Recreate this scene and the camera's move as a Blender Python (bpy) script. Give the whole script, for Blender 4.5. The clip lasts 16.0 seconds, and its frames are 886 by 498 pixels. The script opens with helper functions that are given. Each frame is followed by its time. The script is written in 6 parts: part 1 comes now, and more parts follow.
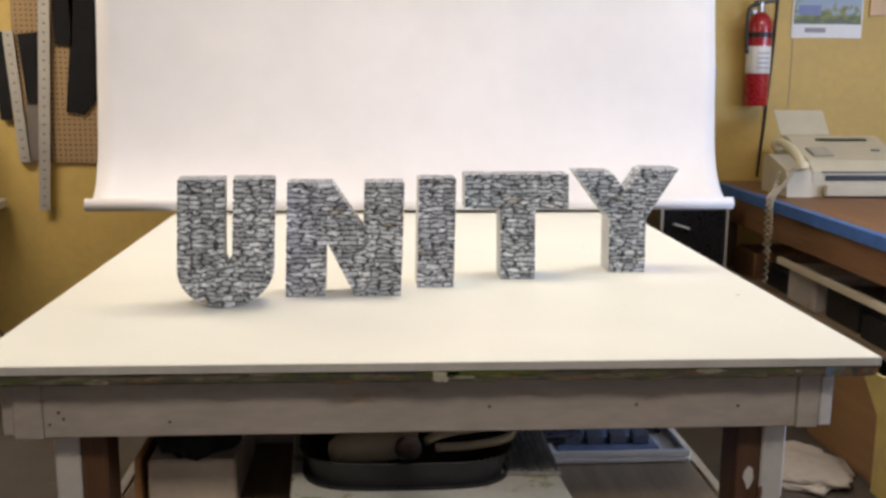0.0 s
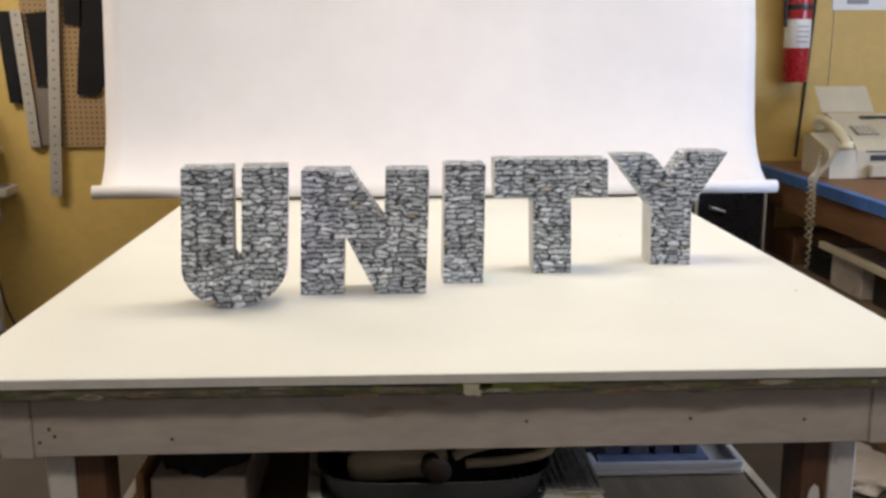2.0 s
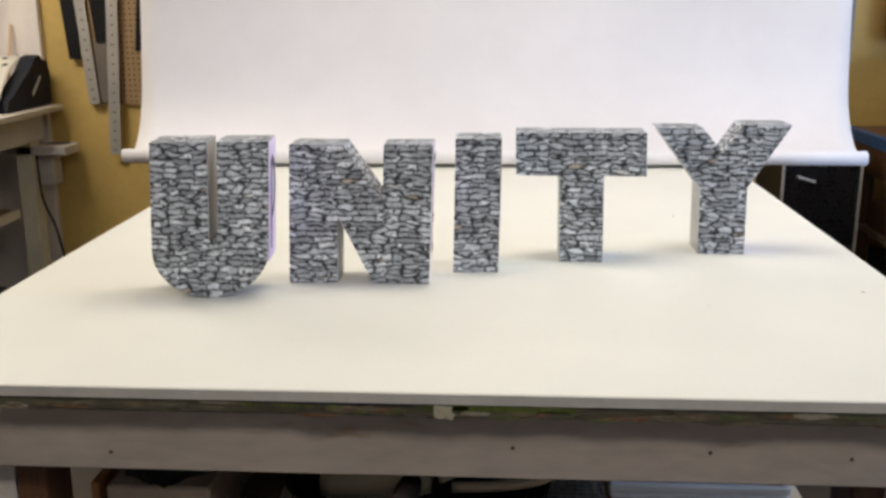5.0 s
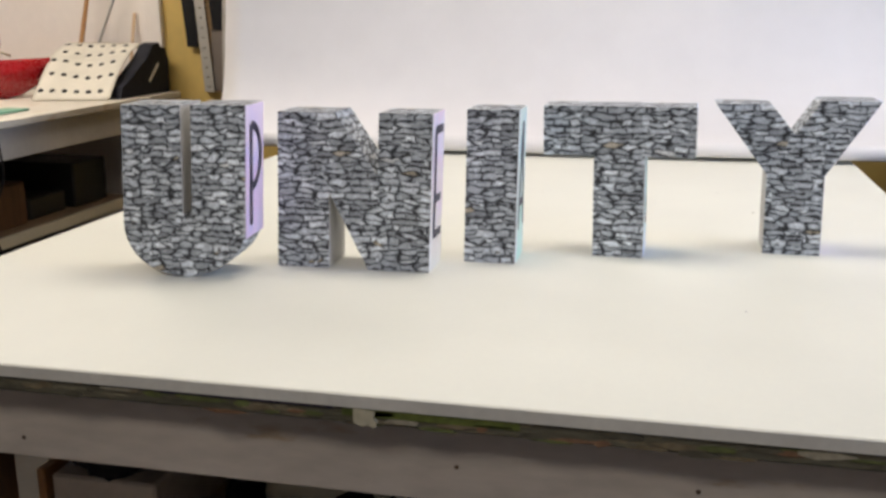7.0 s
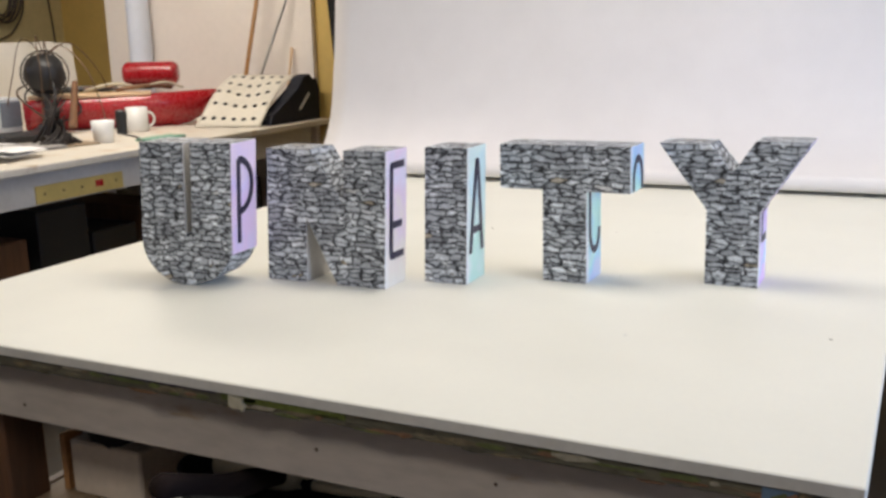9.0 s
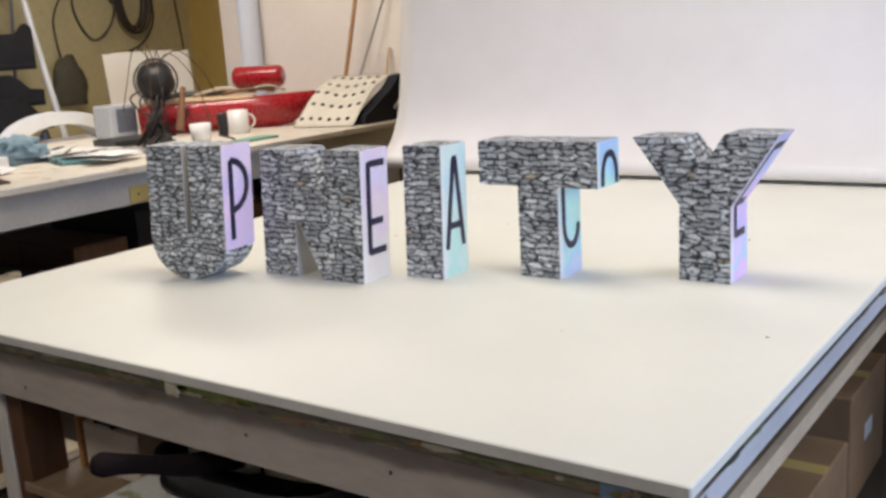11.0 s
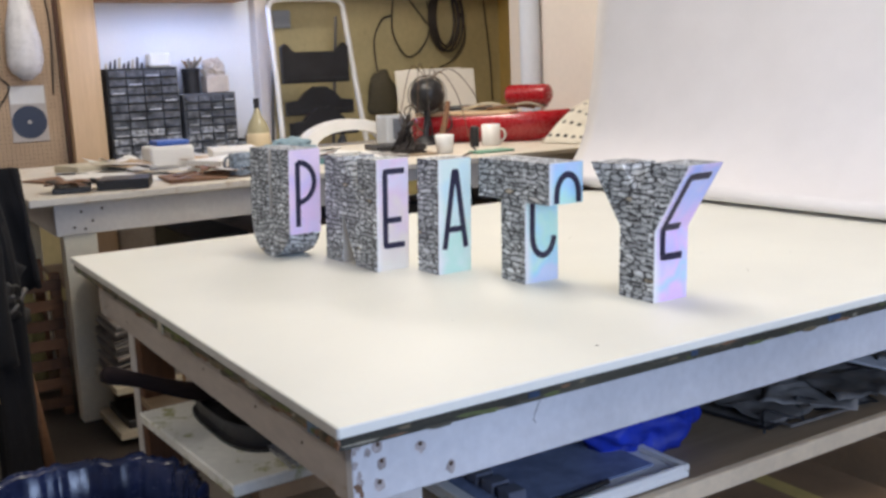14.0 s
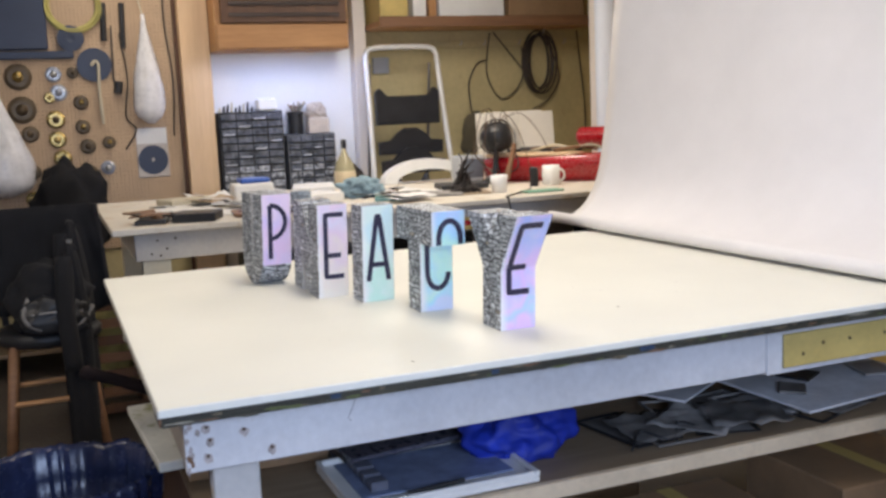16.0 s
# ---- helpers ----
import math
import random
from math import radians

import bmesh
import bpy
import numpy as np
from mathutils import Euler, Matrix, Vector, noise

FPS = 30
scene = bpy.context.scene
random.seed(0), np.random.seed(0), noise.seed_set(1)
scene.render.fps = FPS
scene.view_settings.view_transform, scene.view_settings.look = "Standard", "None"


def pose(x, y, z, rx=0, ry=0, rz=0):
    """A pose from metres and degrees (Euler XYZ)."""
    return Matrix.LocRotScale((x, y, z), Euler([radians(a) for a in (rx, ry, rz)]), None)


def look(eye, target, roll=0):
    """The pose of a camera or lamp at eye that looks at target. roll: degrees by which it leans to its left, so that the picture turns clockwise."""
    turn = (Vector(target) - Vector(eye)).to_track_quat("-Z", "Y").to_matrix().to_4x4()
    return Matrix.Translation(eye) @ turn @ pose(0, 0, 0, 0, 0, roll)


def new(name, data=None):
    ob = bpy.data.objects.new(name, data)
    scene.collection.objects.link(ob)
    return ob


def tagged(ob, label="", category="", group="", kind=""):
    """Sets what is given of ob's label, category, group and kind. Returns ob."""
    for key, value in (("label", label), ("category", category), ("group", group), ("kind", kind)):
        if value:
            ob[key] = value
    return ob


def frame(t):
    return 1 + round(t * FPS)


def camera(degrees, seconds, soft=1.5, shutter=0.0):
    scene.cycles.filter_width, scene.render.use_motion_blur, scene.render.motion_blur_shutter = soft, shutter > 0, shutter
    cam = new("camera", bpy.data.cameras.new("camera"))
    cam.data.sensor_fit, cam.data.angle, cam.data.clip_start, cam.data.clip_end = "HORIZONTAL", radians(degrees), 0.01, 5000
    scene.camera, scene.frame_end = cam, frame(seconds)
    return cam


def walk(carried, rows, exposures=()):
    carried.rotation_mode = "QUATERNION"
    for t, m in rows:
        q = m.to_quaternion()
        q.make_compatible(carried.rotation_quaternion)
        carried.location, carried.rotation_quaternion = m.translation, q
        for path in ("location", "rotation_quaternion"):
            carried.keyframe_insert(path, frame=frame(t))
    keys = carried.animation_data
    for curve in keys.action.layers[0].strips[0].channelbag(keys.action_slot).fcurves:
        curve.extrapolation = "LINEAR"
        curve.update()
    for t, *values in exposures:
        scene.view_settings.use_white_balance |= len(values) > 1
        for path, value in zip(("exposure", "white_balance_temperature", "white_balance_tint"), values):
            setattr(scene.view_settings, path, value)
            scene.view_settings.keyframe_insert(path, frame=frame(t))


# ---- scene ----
cam = camera(48.6, 16.0, soft=3.0)
PATH = [
    (0, (-0.903, -1.637, 1.396), (-0.768, 0.326, 1.04), 0.5),
    (0.5, (-0.9, -1.606, 1.394), (-0.758, 0.354, 1.02), 0.3),
    (1, (-0.9, -1.569, 1.395), (-0.771, 0.389, 1.006), 0.1),
    (1.5, (-0.908, -1.514, 1.397), (-0.798, 0.443, 1.002), -0.1),
    (2, (-0.906, -1.448, 1.391), (-0.814, 0.51, 0.993), 0.0),
    (2.5, (-0.893, -1.397, 1.387), (-0.813, 0.559, 0.976), 0.3),
    (3, (-0.876, -1.357, 1.38), (-0.808, 0.597, 0.96), 0.2),
    (5.5, (-0.674, -1.148, 1.402), (-0.858, 0.781, 0.908), -0.7),
    (6, (-0.616, -1.079, 1.363), (-0.871, 0.855, 0.922), -1.1),
    (6.5, (-0.525, -1.006, 1.338), (-0.854, 0.918, 0.899), -0.3),
    (7, (-0.474, -0.963, 1.313), (-0.923, 0.926, 0.837), -0.3),
    (7.5, (-0.429, -0.945, 1.324), (-0.978, 0.933, 0.908), -1.7),
    (8, (-0.293, -0.948, 1.335), (-0.955, 0.893, 0.92), -1.4),
    (8.5, (-0.114, -0.978, 1.361), (-0.925, 0.801, 0.938), -1.4),
    (9, (0.027, -1.006, 1.361), (-0.841, 0.744, 0.929), -1.4),
    (9.5, (0.11, -1.028, 1.369), (-0.788, 0.704, 0.929), -1.8),
    (9.7, (0.132, -1.036, 1.378), (-0.773, 0.691, 0.936), -2.2),
    (12, (0.629, -0.7, 1.344), (-0.779, 0.668, 0.964), -3.2),
    (12.5, (0.81, -0.665, 1.351), (-0.697, 0.602, 1.0), -2.7),
    (13, (0.927, -0.634, 1.352), (-0.607, 0.601, 1.002), -2.6),
    (13.5, (0.982, -0.579, 1.357), (-0.573, 0.631, 1.012), -2.3),
    (14, (1.089, -0.503, 1.343), (-0.587, 0.53, 0.986), -2.4),
    (14.5, (1.229, -0.414, 1.36), (-0.48, 0.57, 1.026), -1.7),
    (15, (1.336, -0.332, 1.376), (-0.389, 0.633, 1.071), -2.9),
    (15.5, (1.509, -0.242, 1.401), (-0.304, 0.553, 1.118), -3.0),
    (16, (1.713, -0.139, 1.393), (-0.126, 0.594, 1.112), -2.6),
]
walk(cam, [(t, look(eye, target, roll)) for t, eye, target, roll in PATH],
     exposures=[(0.0, 0.22, 6850, 11.5), (3.0, 0.18, 6600, 10), (6.0, 0.07, 6450, 10), (9.0, 0.02, 6430, 10), (12.0, 0.02, 6420, 11.5), (13.0, 0.03, 6350, 11), (14.0, 0.04, 6340, 11), (16.0, 0.08, 6560, 11)])

# ---- world and lamps ----
world = bpy.data.worlds.new("world")
scene.world = world
world.use_nodes = True
sky = world.node_tree.nodes.new("ShaderNodeTexSky")
sky.sky_type, sky.sun_disc = "NISHITA", False
sky.sun_elevation, sky.sun_rotation = radians(35), radians(100)
world.node_tree.links.new(sky.outputs[0], world.node_tree.nodes["Background"].inputs[0])
world.node_tree.nodes["Background"].inputs[1].default_value = 0.1


def area_lamp(name, m, sx, sy, watts, color):
    data = bpy.data.lights.new(name, "AREA")
    data.shape, data.size, data.size_y, data.energy, data.color = "RECTANGLE", sx, sy, watts, color
    ob = new(name, data)
    ob.matrix_world = m
    return ob


# unseen overhead lamps added as key and fill, the east window, the lamp under the wall cupboard
WARM, COOL = (1.0, 0.915, 0.80), (0.50, 0.66, 1.0)
for fx, fy, w in ((-0.75, 0.85, 18.5), (1.2, 1.6, 14), (-3.3, 2.0, 38), (-4.5, 0.4, 11), (-0.9, -1.7, 23)):
    area_lamp("added_overhead_lamp", pose(fx, fy, 2.66), 1.2, 0.5, w, WARM)
area_lamp("window_daylight", look((3.12, 0.2, 1.7), (0, 0.6, 1.0)), 1.9, 1.2, 79, COOL)
area_lamp("undercabinet_lamp", pose(-5.02, 1.5, 1.838), 0.10, 0.92, 4.6, (0.40, 0.54, 1.0))

# ---- materials ----
def node(nt, kind, **values):
    n = nt.nodes.new(kind)
    for key, value in values.items():
        if key in n.inputs:
            n.inputs[key].default_value = value
        else:
            setattr(n, key, value)
    return n


def ramp(nt, fac, stops):
    r = nt.nodes.new("ShaderNodeValToRGB")
    while len(r.color_ramp.elements) < len(stops):
        r.color_ramp.elements.new(0.5)
    for e, (p, c) in zip(r.color_ramp.elements, stops):
        e.position, e.color = p, (*c, 1)
    nt.links.new(fac, r.inputs[0])
    return r.outputs[0]


def blank(name, rough=0.6, metal=0.0):
    m = bpy.data.materials.new(name)
    m.use_nodes = True
    b = m.node_tree.nodes["Principled BSDF"]
    b.inputs["Roughness"].default_value, b.inputs["Metallic"].default_value = rough, metal
    return m, m.node_tree, b


def mix(nt, fac, a, b, kind="MIX"):
    n = nt.nodes.new("ShaderNodeMix")
    n.data_type, n.blend_type = "RGBA", kind
    for sock, v in ((n.inputs[0], fac), (n.inputs[6], a), (n.inputs[7], b)):
        if hasattr(v, "links"):
            nt.links.new(v, sock)
        elif isinstance(v, (int, float)):
            sock.default_value = v
        else:
            sock.default_value = (*v, 1)
    return n.outputs[2]


def coords(nt, scale=(1, 1, 1)):
    t = nt.nodes.new("ShaderNodeTexCoord")
    mp = nt.nodes.new("ShaderNodeMapping")
    mp.inputs["Scale"].default_value = scale
    nt.links.new(t.outputs["Object"], mp.inputs[0])
    return mp.outputs[0]


def noise_of(nt, vec, scale, detail=4.0, rough=0.55):
    n = node(nt, "ShaderNodeTexNoise", Scale=scale, Detail=detail, Roughness=rough)
    nt.links.new(vec, n.inputs["Vector"])
    return n.outputs["Fac"]


def bump(nt, b, height, strength=0.2, distance=0.002):
    n = node(nt, "ShaderNodeBump", Strength=strength, Distance=distance)
    nt.links.new(height, n.inputs["Height"])
    nt.links.new(n.outputs[0], b.inputs["Normal"])


def surface(name, color, rough=0.6, metal=0.0, large=2.0, fine=60.0, amount=0.18, stretch=(1, 1, 1), stain=None, stain_at=0.62, relief=0.15, coat=0.0):
    """A plain material with broad unevenness, fine grain, optional stains of another colour and a fine relief."""
    m, nt, b = blank(name, rough, metal)
    v = coords(nt, stretch)
    big, small = noise_of(nt, v, large), noise_of(nt, v, fine)
    dark = tuple(c * (1 - amount) for c in color)
    light = tuple(min(1, c * (1 + amount * 0.6)) for c in color)
    base = ramp(nt, big, [(0.3, dark), (0.7, light)])
    grain = ramp(nt, small, [(0.3, (1 - amount * 0.7,) * 3), (0.7, (1.0,) * 3)])
    col = mix(nt, 1.0, base, grain, "MULTIPLY")
    if stain:
        spots = noise_of(nt, v, large * 4.3, 6.0, 0.65)
        mask = ramp(nt, spots, [(stain_at, (0, 0, 0)), (min(1, stain_at + 0.1), (1, 1, 1))])
        col = mix(nt, mask, col, stain)
    nt.links.new(col, b.inputs["Base Color"])
    r = ramp(nt, small, [(0.2, (max(0, rough - 0.12),) * 3), (0.8, (min(1, rough + 0.12),) * 3)])
    nt.links.new(r, b.inputs["Roughness"])
    if relief:
        bump(nt, b, small, relief)
    if coat:
        b.inputs["Coat Weight"].default_value = coat
    return m


def wood(name, light, dark, axis=0, rough=0.55, scale=1.0):
    m, nt, b = blank(name, rough)
    st = [14 * scale] * 3
    st[axis] = 0.9 * scale
    v = coords(nt, st)
    n = noise_of(nt, v, 2.2, 8.0, 0.62)
    col = ramp(nt, n, [(0.25, dark), (0.5, tuple((a + c) / 2 for a, c in zip(light, dark))), (0.75, light)])
    fine = noise_of(nt, v, 14.0, 3.0)
    col = mix(nt, 0.25, col, ramp(nt, fine, [(0.35, dark), (0.65, light)]))
    nt.links.new(col, b.inputs["Base Color"])
    bump(nt, b, n, 0.2, 0.002)
    return m


def stone_print():
    """Paper printed with a photograph of a dry stone wall: flat irregular grey stones with dark ragged joints."""
    m, nt, b = blank("stone_print", 0.5)

    def calc(op, x, y, z=None):
        n = node(nt, "ShaderNodeMath", operation=op)
        for sock, v in zip(n.inputs, (x, y, z)):
            if hasattr(v, "links"):
                nt.links.new(v, sock)
            elif v is not None:
                sock.default_value = v
        return n.outputs[0]

    t, geo, rnd = nt.nodes.new("ShaderNodeTexCoord"), nt.nodes.new("ShaderNodeNewGeometry"), nt.nodes.new("ShaderNodeObjectInfo")
    sep, nor = nt.nodes.new("ShaderNodeSeparateXYZ"), nt.nodes.new("ShaderNodeSeparateXYZ")
    nt.links.new(t.outputs["Object"], sep.inputs[0])
    nt.links.new(geo.outputs["Normal"], nor.inputs[0])
    # the sheet is wrapped round the letter: depth runs on from the width at the flanks, from the height on the top
    up = calc("ABSOLUTE", nor.outputs[2], 0)
    top = calc("GREATER_THAN", up, 0.8)
    u = calc("MULTIPLY_ADD", sep.outputs[1], calc("SUBTRACT", 1.0, top), sep.outputs[0])
    v = calc("MULTIPLY_ADD", sep.outputs[1], top, sep.outputs[2])
    com = nt.nodes.new("ShaderNodeCombineXYZ")
    nt.links.new(u, com.inputs[0]), nt.links.new(v, com.inputs[1])
    nt.links.new(calc("MULTIPLY", rnd.outputs["Random"], 7.0), com.inputs[2])
    flat = com.outputs[0]

    def warped(scale, amount, source):
        w = node(nt, "ShaderNodeTexNoise", Scale=scale, Detail=2.0)
        nt.links.new(source, w.inputs["Vector"])
        n = node(nt, "ShaderNodeVectorMath", operation="MULTIPLY_ADD")
        nt.links.new(w.outputs["Color"], n.inputs[0])
        n.inputs[1].default_value = amount
        nt.links.new(source, n.inputs[2])
        return n.outputs[0]

    vec = warped(95.0, (0.006, 0.0055, 0), warped(30.0, (0.022, 0.012, 0), flat))

    parts = nt.nodes.new("ShaderNodeSeparateXYZ")
    nt.links.new(vec, parts.inputs[0])

    def cells(w, feature="F1"):
        n = node(nt, "ShaderNodeTexVoronoi", voronoi_dimensions="1D", feature=feature, Scale=1.0, Randomness=0.85)
        nt.links.new(w, n.inputs["W"])
        return n

    def stones(sx, sz):
        """Rough courses of flat stones: each course has its own height, stone length and shift. Returns joint distance and a tint."""
        level = calc("MULTIPLY", parts.outputs[1], sz)
        row = nt.nodes.new("ShaderNodeSeparateColor")
        nt.links.new(cells(level).outputs["Color"], row.inputs[0])
        step = calc("MULTIPLY_ADD", row.outputs[1], 0.9 * sx, 0.6 * sx)
        run = calc("MULTIPLY_ADD", row.outputs[0], 97.0, calc("MULTIPLY", parts.outputs[0], step))
        hue = nt.nodes.new("ShaderNodeSeparateColor")
        nt.links.new(cells(run).outputs["Color"], hue.inputs[0])
        bed = cells(level, "DISTANCE_TO_EDGE").outputs["Distance"]
        end = calc("MULTIPLY", cells(run, "DISTANCE_TO_EDGE").outputs["Distance"], 4.2)
        return calc("MINIMUM", bed, end), hue

    gap_a, hue_a = stones(32, 95)

    def lenses(sx, sz):
        """Irregular flat stones that break the courses."""
        mp = nt.nodes.new("ShaderNodeMapping")
        mp.inputs["Scale"].default_value = (sx, sz, 1)
        nt.links.new(vec, mp.inputs[0])
        out = []
        for feature in ("F1", "F2"):
            n = node(nt, "ShaderNodeTexVoronoi", voronoi_dimensions="2D", feature=feature, Scale=1.0, Randomness=0.82)
            nt.links.new(mp.outputs[0], n.inputs["Vector"])
            out.append(n)
        hue = nt.nodes.new("ShaderNodeSeparateColor")
        nt.links.new(out[0].outputs["Color"], hue.inputs[0])
        return calc("MULTIPLY", calc("SUBTRACT", out[1].outputs["Distance"], out[0].outputs["Distance"]), 0.8), hue

    gap_b, hue_b = lenses(35, 108)
    pick = calc("GREATER_THAN", noise_of(nt, flat, 30.0, 1.0), 0.49)
    gap = calc("ADD", calc("MULTIPLY", gap_a, calc("SUBTRACT", 1.0, pick)), calc("MULTIPLY", gap_b, pick))
    tint = calc("ADD", calc("MULTIPLY", hue_a.outputs[0], calc("SUBTRACT", 1.0, pick)), calc("MULTIPLY", hue_b.outputs[0], pick))
    tone = ramp(nt, tint, [(0.0, (0.26, 0.275, 0.29)), (0.25, (0.40, 0.42, 0.445)), (0.6, (0.52, 0.55, 0.58)), (0.90, (0.76, 0.79, 0.81)), (0.965, (0.76, 0.79, 0.81)), (0.975, (0.46, 0.39, 0.29)), (1.0, (0.46, 0.39, 0.29))])
    mottle = noise_of(nt, flat, 210.0, 4.0, 0.7)
    tone = mix(nt, 1.0, tone, ramp(nt, mottle, [(0.3, (0.50, 0.50, 0.51)), (0.7, (1.3, 1.3, 1.3))]), "MULTIPLY")
    ragged = calc("MULTIPLY_ADD", noise_of(nt, flat, 105.0, 3.0), -0.70, calc("ADD", gap, 0.322))
    shade = ramp(nt, ragged, [(0.0, (0.04, 0.04, 0.045)), (0.07, (0.22, 0.225, 0.235)), (0.18, (0.78, 0.79, 0.80)), (0.42, (1.15, 1.15, 1.15))])
    col = mix(nt, 1.0, tone, shade, "MULTIPLY")
    broad = noise_of(nt, flat, 14.0, 2.0)
    col = mix(nt, 1.0, col, ramp(nt, broad, [(0.3, (0.84, 0.85, 0.88)), (0.7, (1.22, 1.23, 1.25))]), "MULTIPLY")
    nt.links.new(col, b.inputs["Base Color"])
    return m


def watercolour(name, stops):
    """White card washed with soft pastel colours from bottom to top."""
    m, nt, b = blank(name, 0.45)
    v = coords(nt)
    sep = nt.nodes.new("ShaderNodeSeparateXYZ")
    nt.links.new(v, sep.inputs[0])
    n = noise_of(nt, v, 11.0, 2.0)
    f = node(nt, "ShaderNodeMath", operation="MULTIPLY_ADD")
    nt.links.new(sep.outputs[2], f.inputs[0])
    f.inputs[1].default_value = 3.4
    g = node(nt, "ShaderNodeMath", operation="MULTIPLY_ADD")
    nt.links.new(n, g.inputs[0])
    g.inputs[1].default_value, g.inputs[2].default_value = 1.5, -0.72
    nt.links.new(g.outputs[0], f.inputs[2])
    edge = ramp(nt, sep.outputs[1], [(0.0, (1, 1, 1)), (0.006, (0.8, 0.8, 0.8)), (0.022, (0, 0, 0))])
    pale = noise_of(nt, v, 20.0, 3.0)
    col = mix(nt, mix(nt, 0.5, edge, ramp(nt, pale, [(0.46, (0, 0, 0)), (0.74, (0.5, 0.5, 0.5))]), "ADD"), ramp(nt, f.outputs[0], stops), (0.86, 0.86, 0.86))
    nt.links.new(col, b.inputs["Base Color"])
    return m


def pegboard(name, color, pitch, radius, plane):
    """Hardboard with a square grid of drilled holes; plane: the two axes it lies in."""
    m, nt, b = blank(name, 0.7)
    v = coords(nt)
    sep = nt.nodes.new("ShaderNodeSeparateXYZ")
    nt.links.new(v, sep.inputs[0])
    sq = []
    for a in plane:
        md = node(nt, "ShaderNodeMath", operation="PINGPONG")
        md.inputs[1].default_value = pitch / 2
        nt.links.new(sep.outputs[a], md.inputs[0])
        pw = node(nt, "ShaderNodeMath", operation="POWER")
        pw.inputs[1].default_value = 2
        nt.links.new(md.outputs[0], pw.inputs[0])
        sq.append(pw.outputs[0])
    ad = node(nt, "ShaderNodeMath", operation="ADD")
    nt.links.new(sq[0], ad.inputs[0]), nt.links.new(sq[1], ad.inputs[1])
    lt = node(nt, "ShaderNodeMath", operation="LESS_THAN")
    lt.inputs[1].default_value = radius ** 2
    nt.links.new(ad.outputs[0], lt.inputs[0])
    big = noise_of(nt, v, 3.0)
    base = ramp(nt, big, [(0.3, tuple(c * 0.82 for c in color)), (0.7, color)])
    nt.links.new(mix(nt, lt.outputs[0], base, (0.03, 0.02, 0.012)), b.inputs["Base Color"])
    return m


def glass(name, color=(0.9, 0.93, 0.95), rough=0.05):
    m, nt, b = blank(name, rough)
    b.inputs["Base Color"].default_value = (*color, 1)
    b.inputs["Transmission Weight"].default_value = 0.9
    b.inputs["IOR"].default_value = 1.45
    return m


YELLOW = surface("yellow_plaster", (0.66, 0.46, 0.14), 0.6, large=1.3, fine=24, amount=0.14, stain=(0.52, 0.35, 0.11), stain_at=0.66, relief=0.25)
OLIVE = surface("cream_plaster", (0.55, 0.46, 0.24), 0.65, large=1.5, fine=25, amount=0.18, stain=(0.40, 0.32, 0.17), relief=0.2)
WHITE_WALL = surface("white_plaster", (0.82, 0.75, 0.69), 0.65, large=1.1, fine=30, amount=0.06)
CEIL = surface("ceiling_paint", (0.75, 0.73, 0.69), 0.8, amount=0.06)
FLOOR = surface("worn_floor", (0.075, 0.06, 0.048), 0.6, large=2.5, fine=40, amount=0.4, stain=(0.10, 0.08, 0.06))
BOARD = surface("white_board", (0.84, 0.825, 0.735), 0.5, large=3.0, fine=90, amount=0.035, stain=(0.76, 0.73, 0.66), stain_at=0.74, relief=0.04)
OLD_EDGE = surface("painted_plywood_edge", (0.135, 0.125, 0.085), 0.7, large=9, fine=120, amount=0.6, stretch=(0.35, 0.35, 2.5), stain=(0.24, 0.20, 0.13), stain_at=0.56, relief=0.9)
PAINTED = surface("worn_white_paint", (0.63, 0.60, 0.56), 0.55, large=3, fine=50, amount=0.14, stain=(0.42, 0.36, 0.30), stain_at=0.72, relief=0.2)
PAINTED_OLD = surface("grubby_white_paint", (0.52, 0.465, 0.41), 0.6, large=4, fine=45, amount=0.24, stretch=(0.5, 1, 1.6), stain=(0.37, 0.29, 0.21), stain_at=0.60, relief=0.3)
PAPER = surface("backdrop_paper", (0.845, 0.815, 0.81), 0.75, large=1.6, fine=9, amount=0.05, relief=0.03)
STONE = stone_print()
CARD = surface("grey_card", (0.62, 0.60, 0.57), 0.7, large=12, fine=150, amount=0.12)
INK = surface("navy_ink", (0.022, 0.018, 0.05), 0.45, amount=0.1, relief=0)
DARKWOOD = wood("dark_wood", (0.16, 0.075, 0.035), (0.06, 0.028, 0.015), 2)
OAK = wood("honey_wood", (0.50, 0.27, 0.11), (0.32, 0.15, 0.055), 1)
OAK_V = wood("pale_timber", (0.76, 0.54, 0.33), (0.60, 0.41, 0.24), 2)
BROWN = wood("brown_wood", (0.26, 0.13, 0.06), (0.13, 0.06, 0.03), 1)
PLY = wood("plywood", (0.34, 0.25, 0.16), (0.20, 0.14, 0.085), 1)
CARTON = surface("corrugated_carton", (0.34, 0.21, 0.11), 0.8, large=5, fine=60, amount=0.2)
BLACK = surface("black_plastic", (0.018, 0.018, 0.02), 0.45, amount=0.3, relief=0.05)
BLACKCLOTH = surface("black_cloth", (0.008, 0.0075, 0.009), 1.0, large=9, fine=120, amount=0.4)
NAVY = surface("navy_plastic", (0.04, 0.055, 0.10), 0.5, amount=0.2)
RED = surface("red_enamel", (0.42, 0.012, 0.02), 0.28, large=6, fine=80, amount=0.12, relief=0.03, coat=0.4)
WHITE = surface("white_plastic", (0.80, 0.79, 0.76), 0.4, large=8, amount=0.05, relief=0.02)
CHINA = surface("white_china", (0.82, 0.80, 0.76), 0.18, large=12, amount=0.05, relief=0)
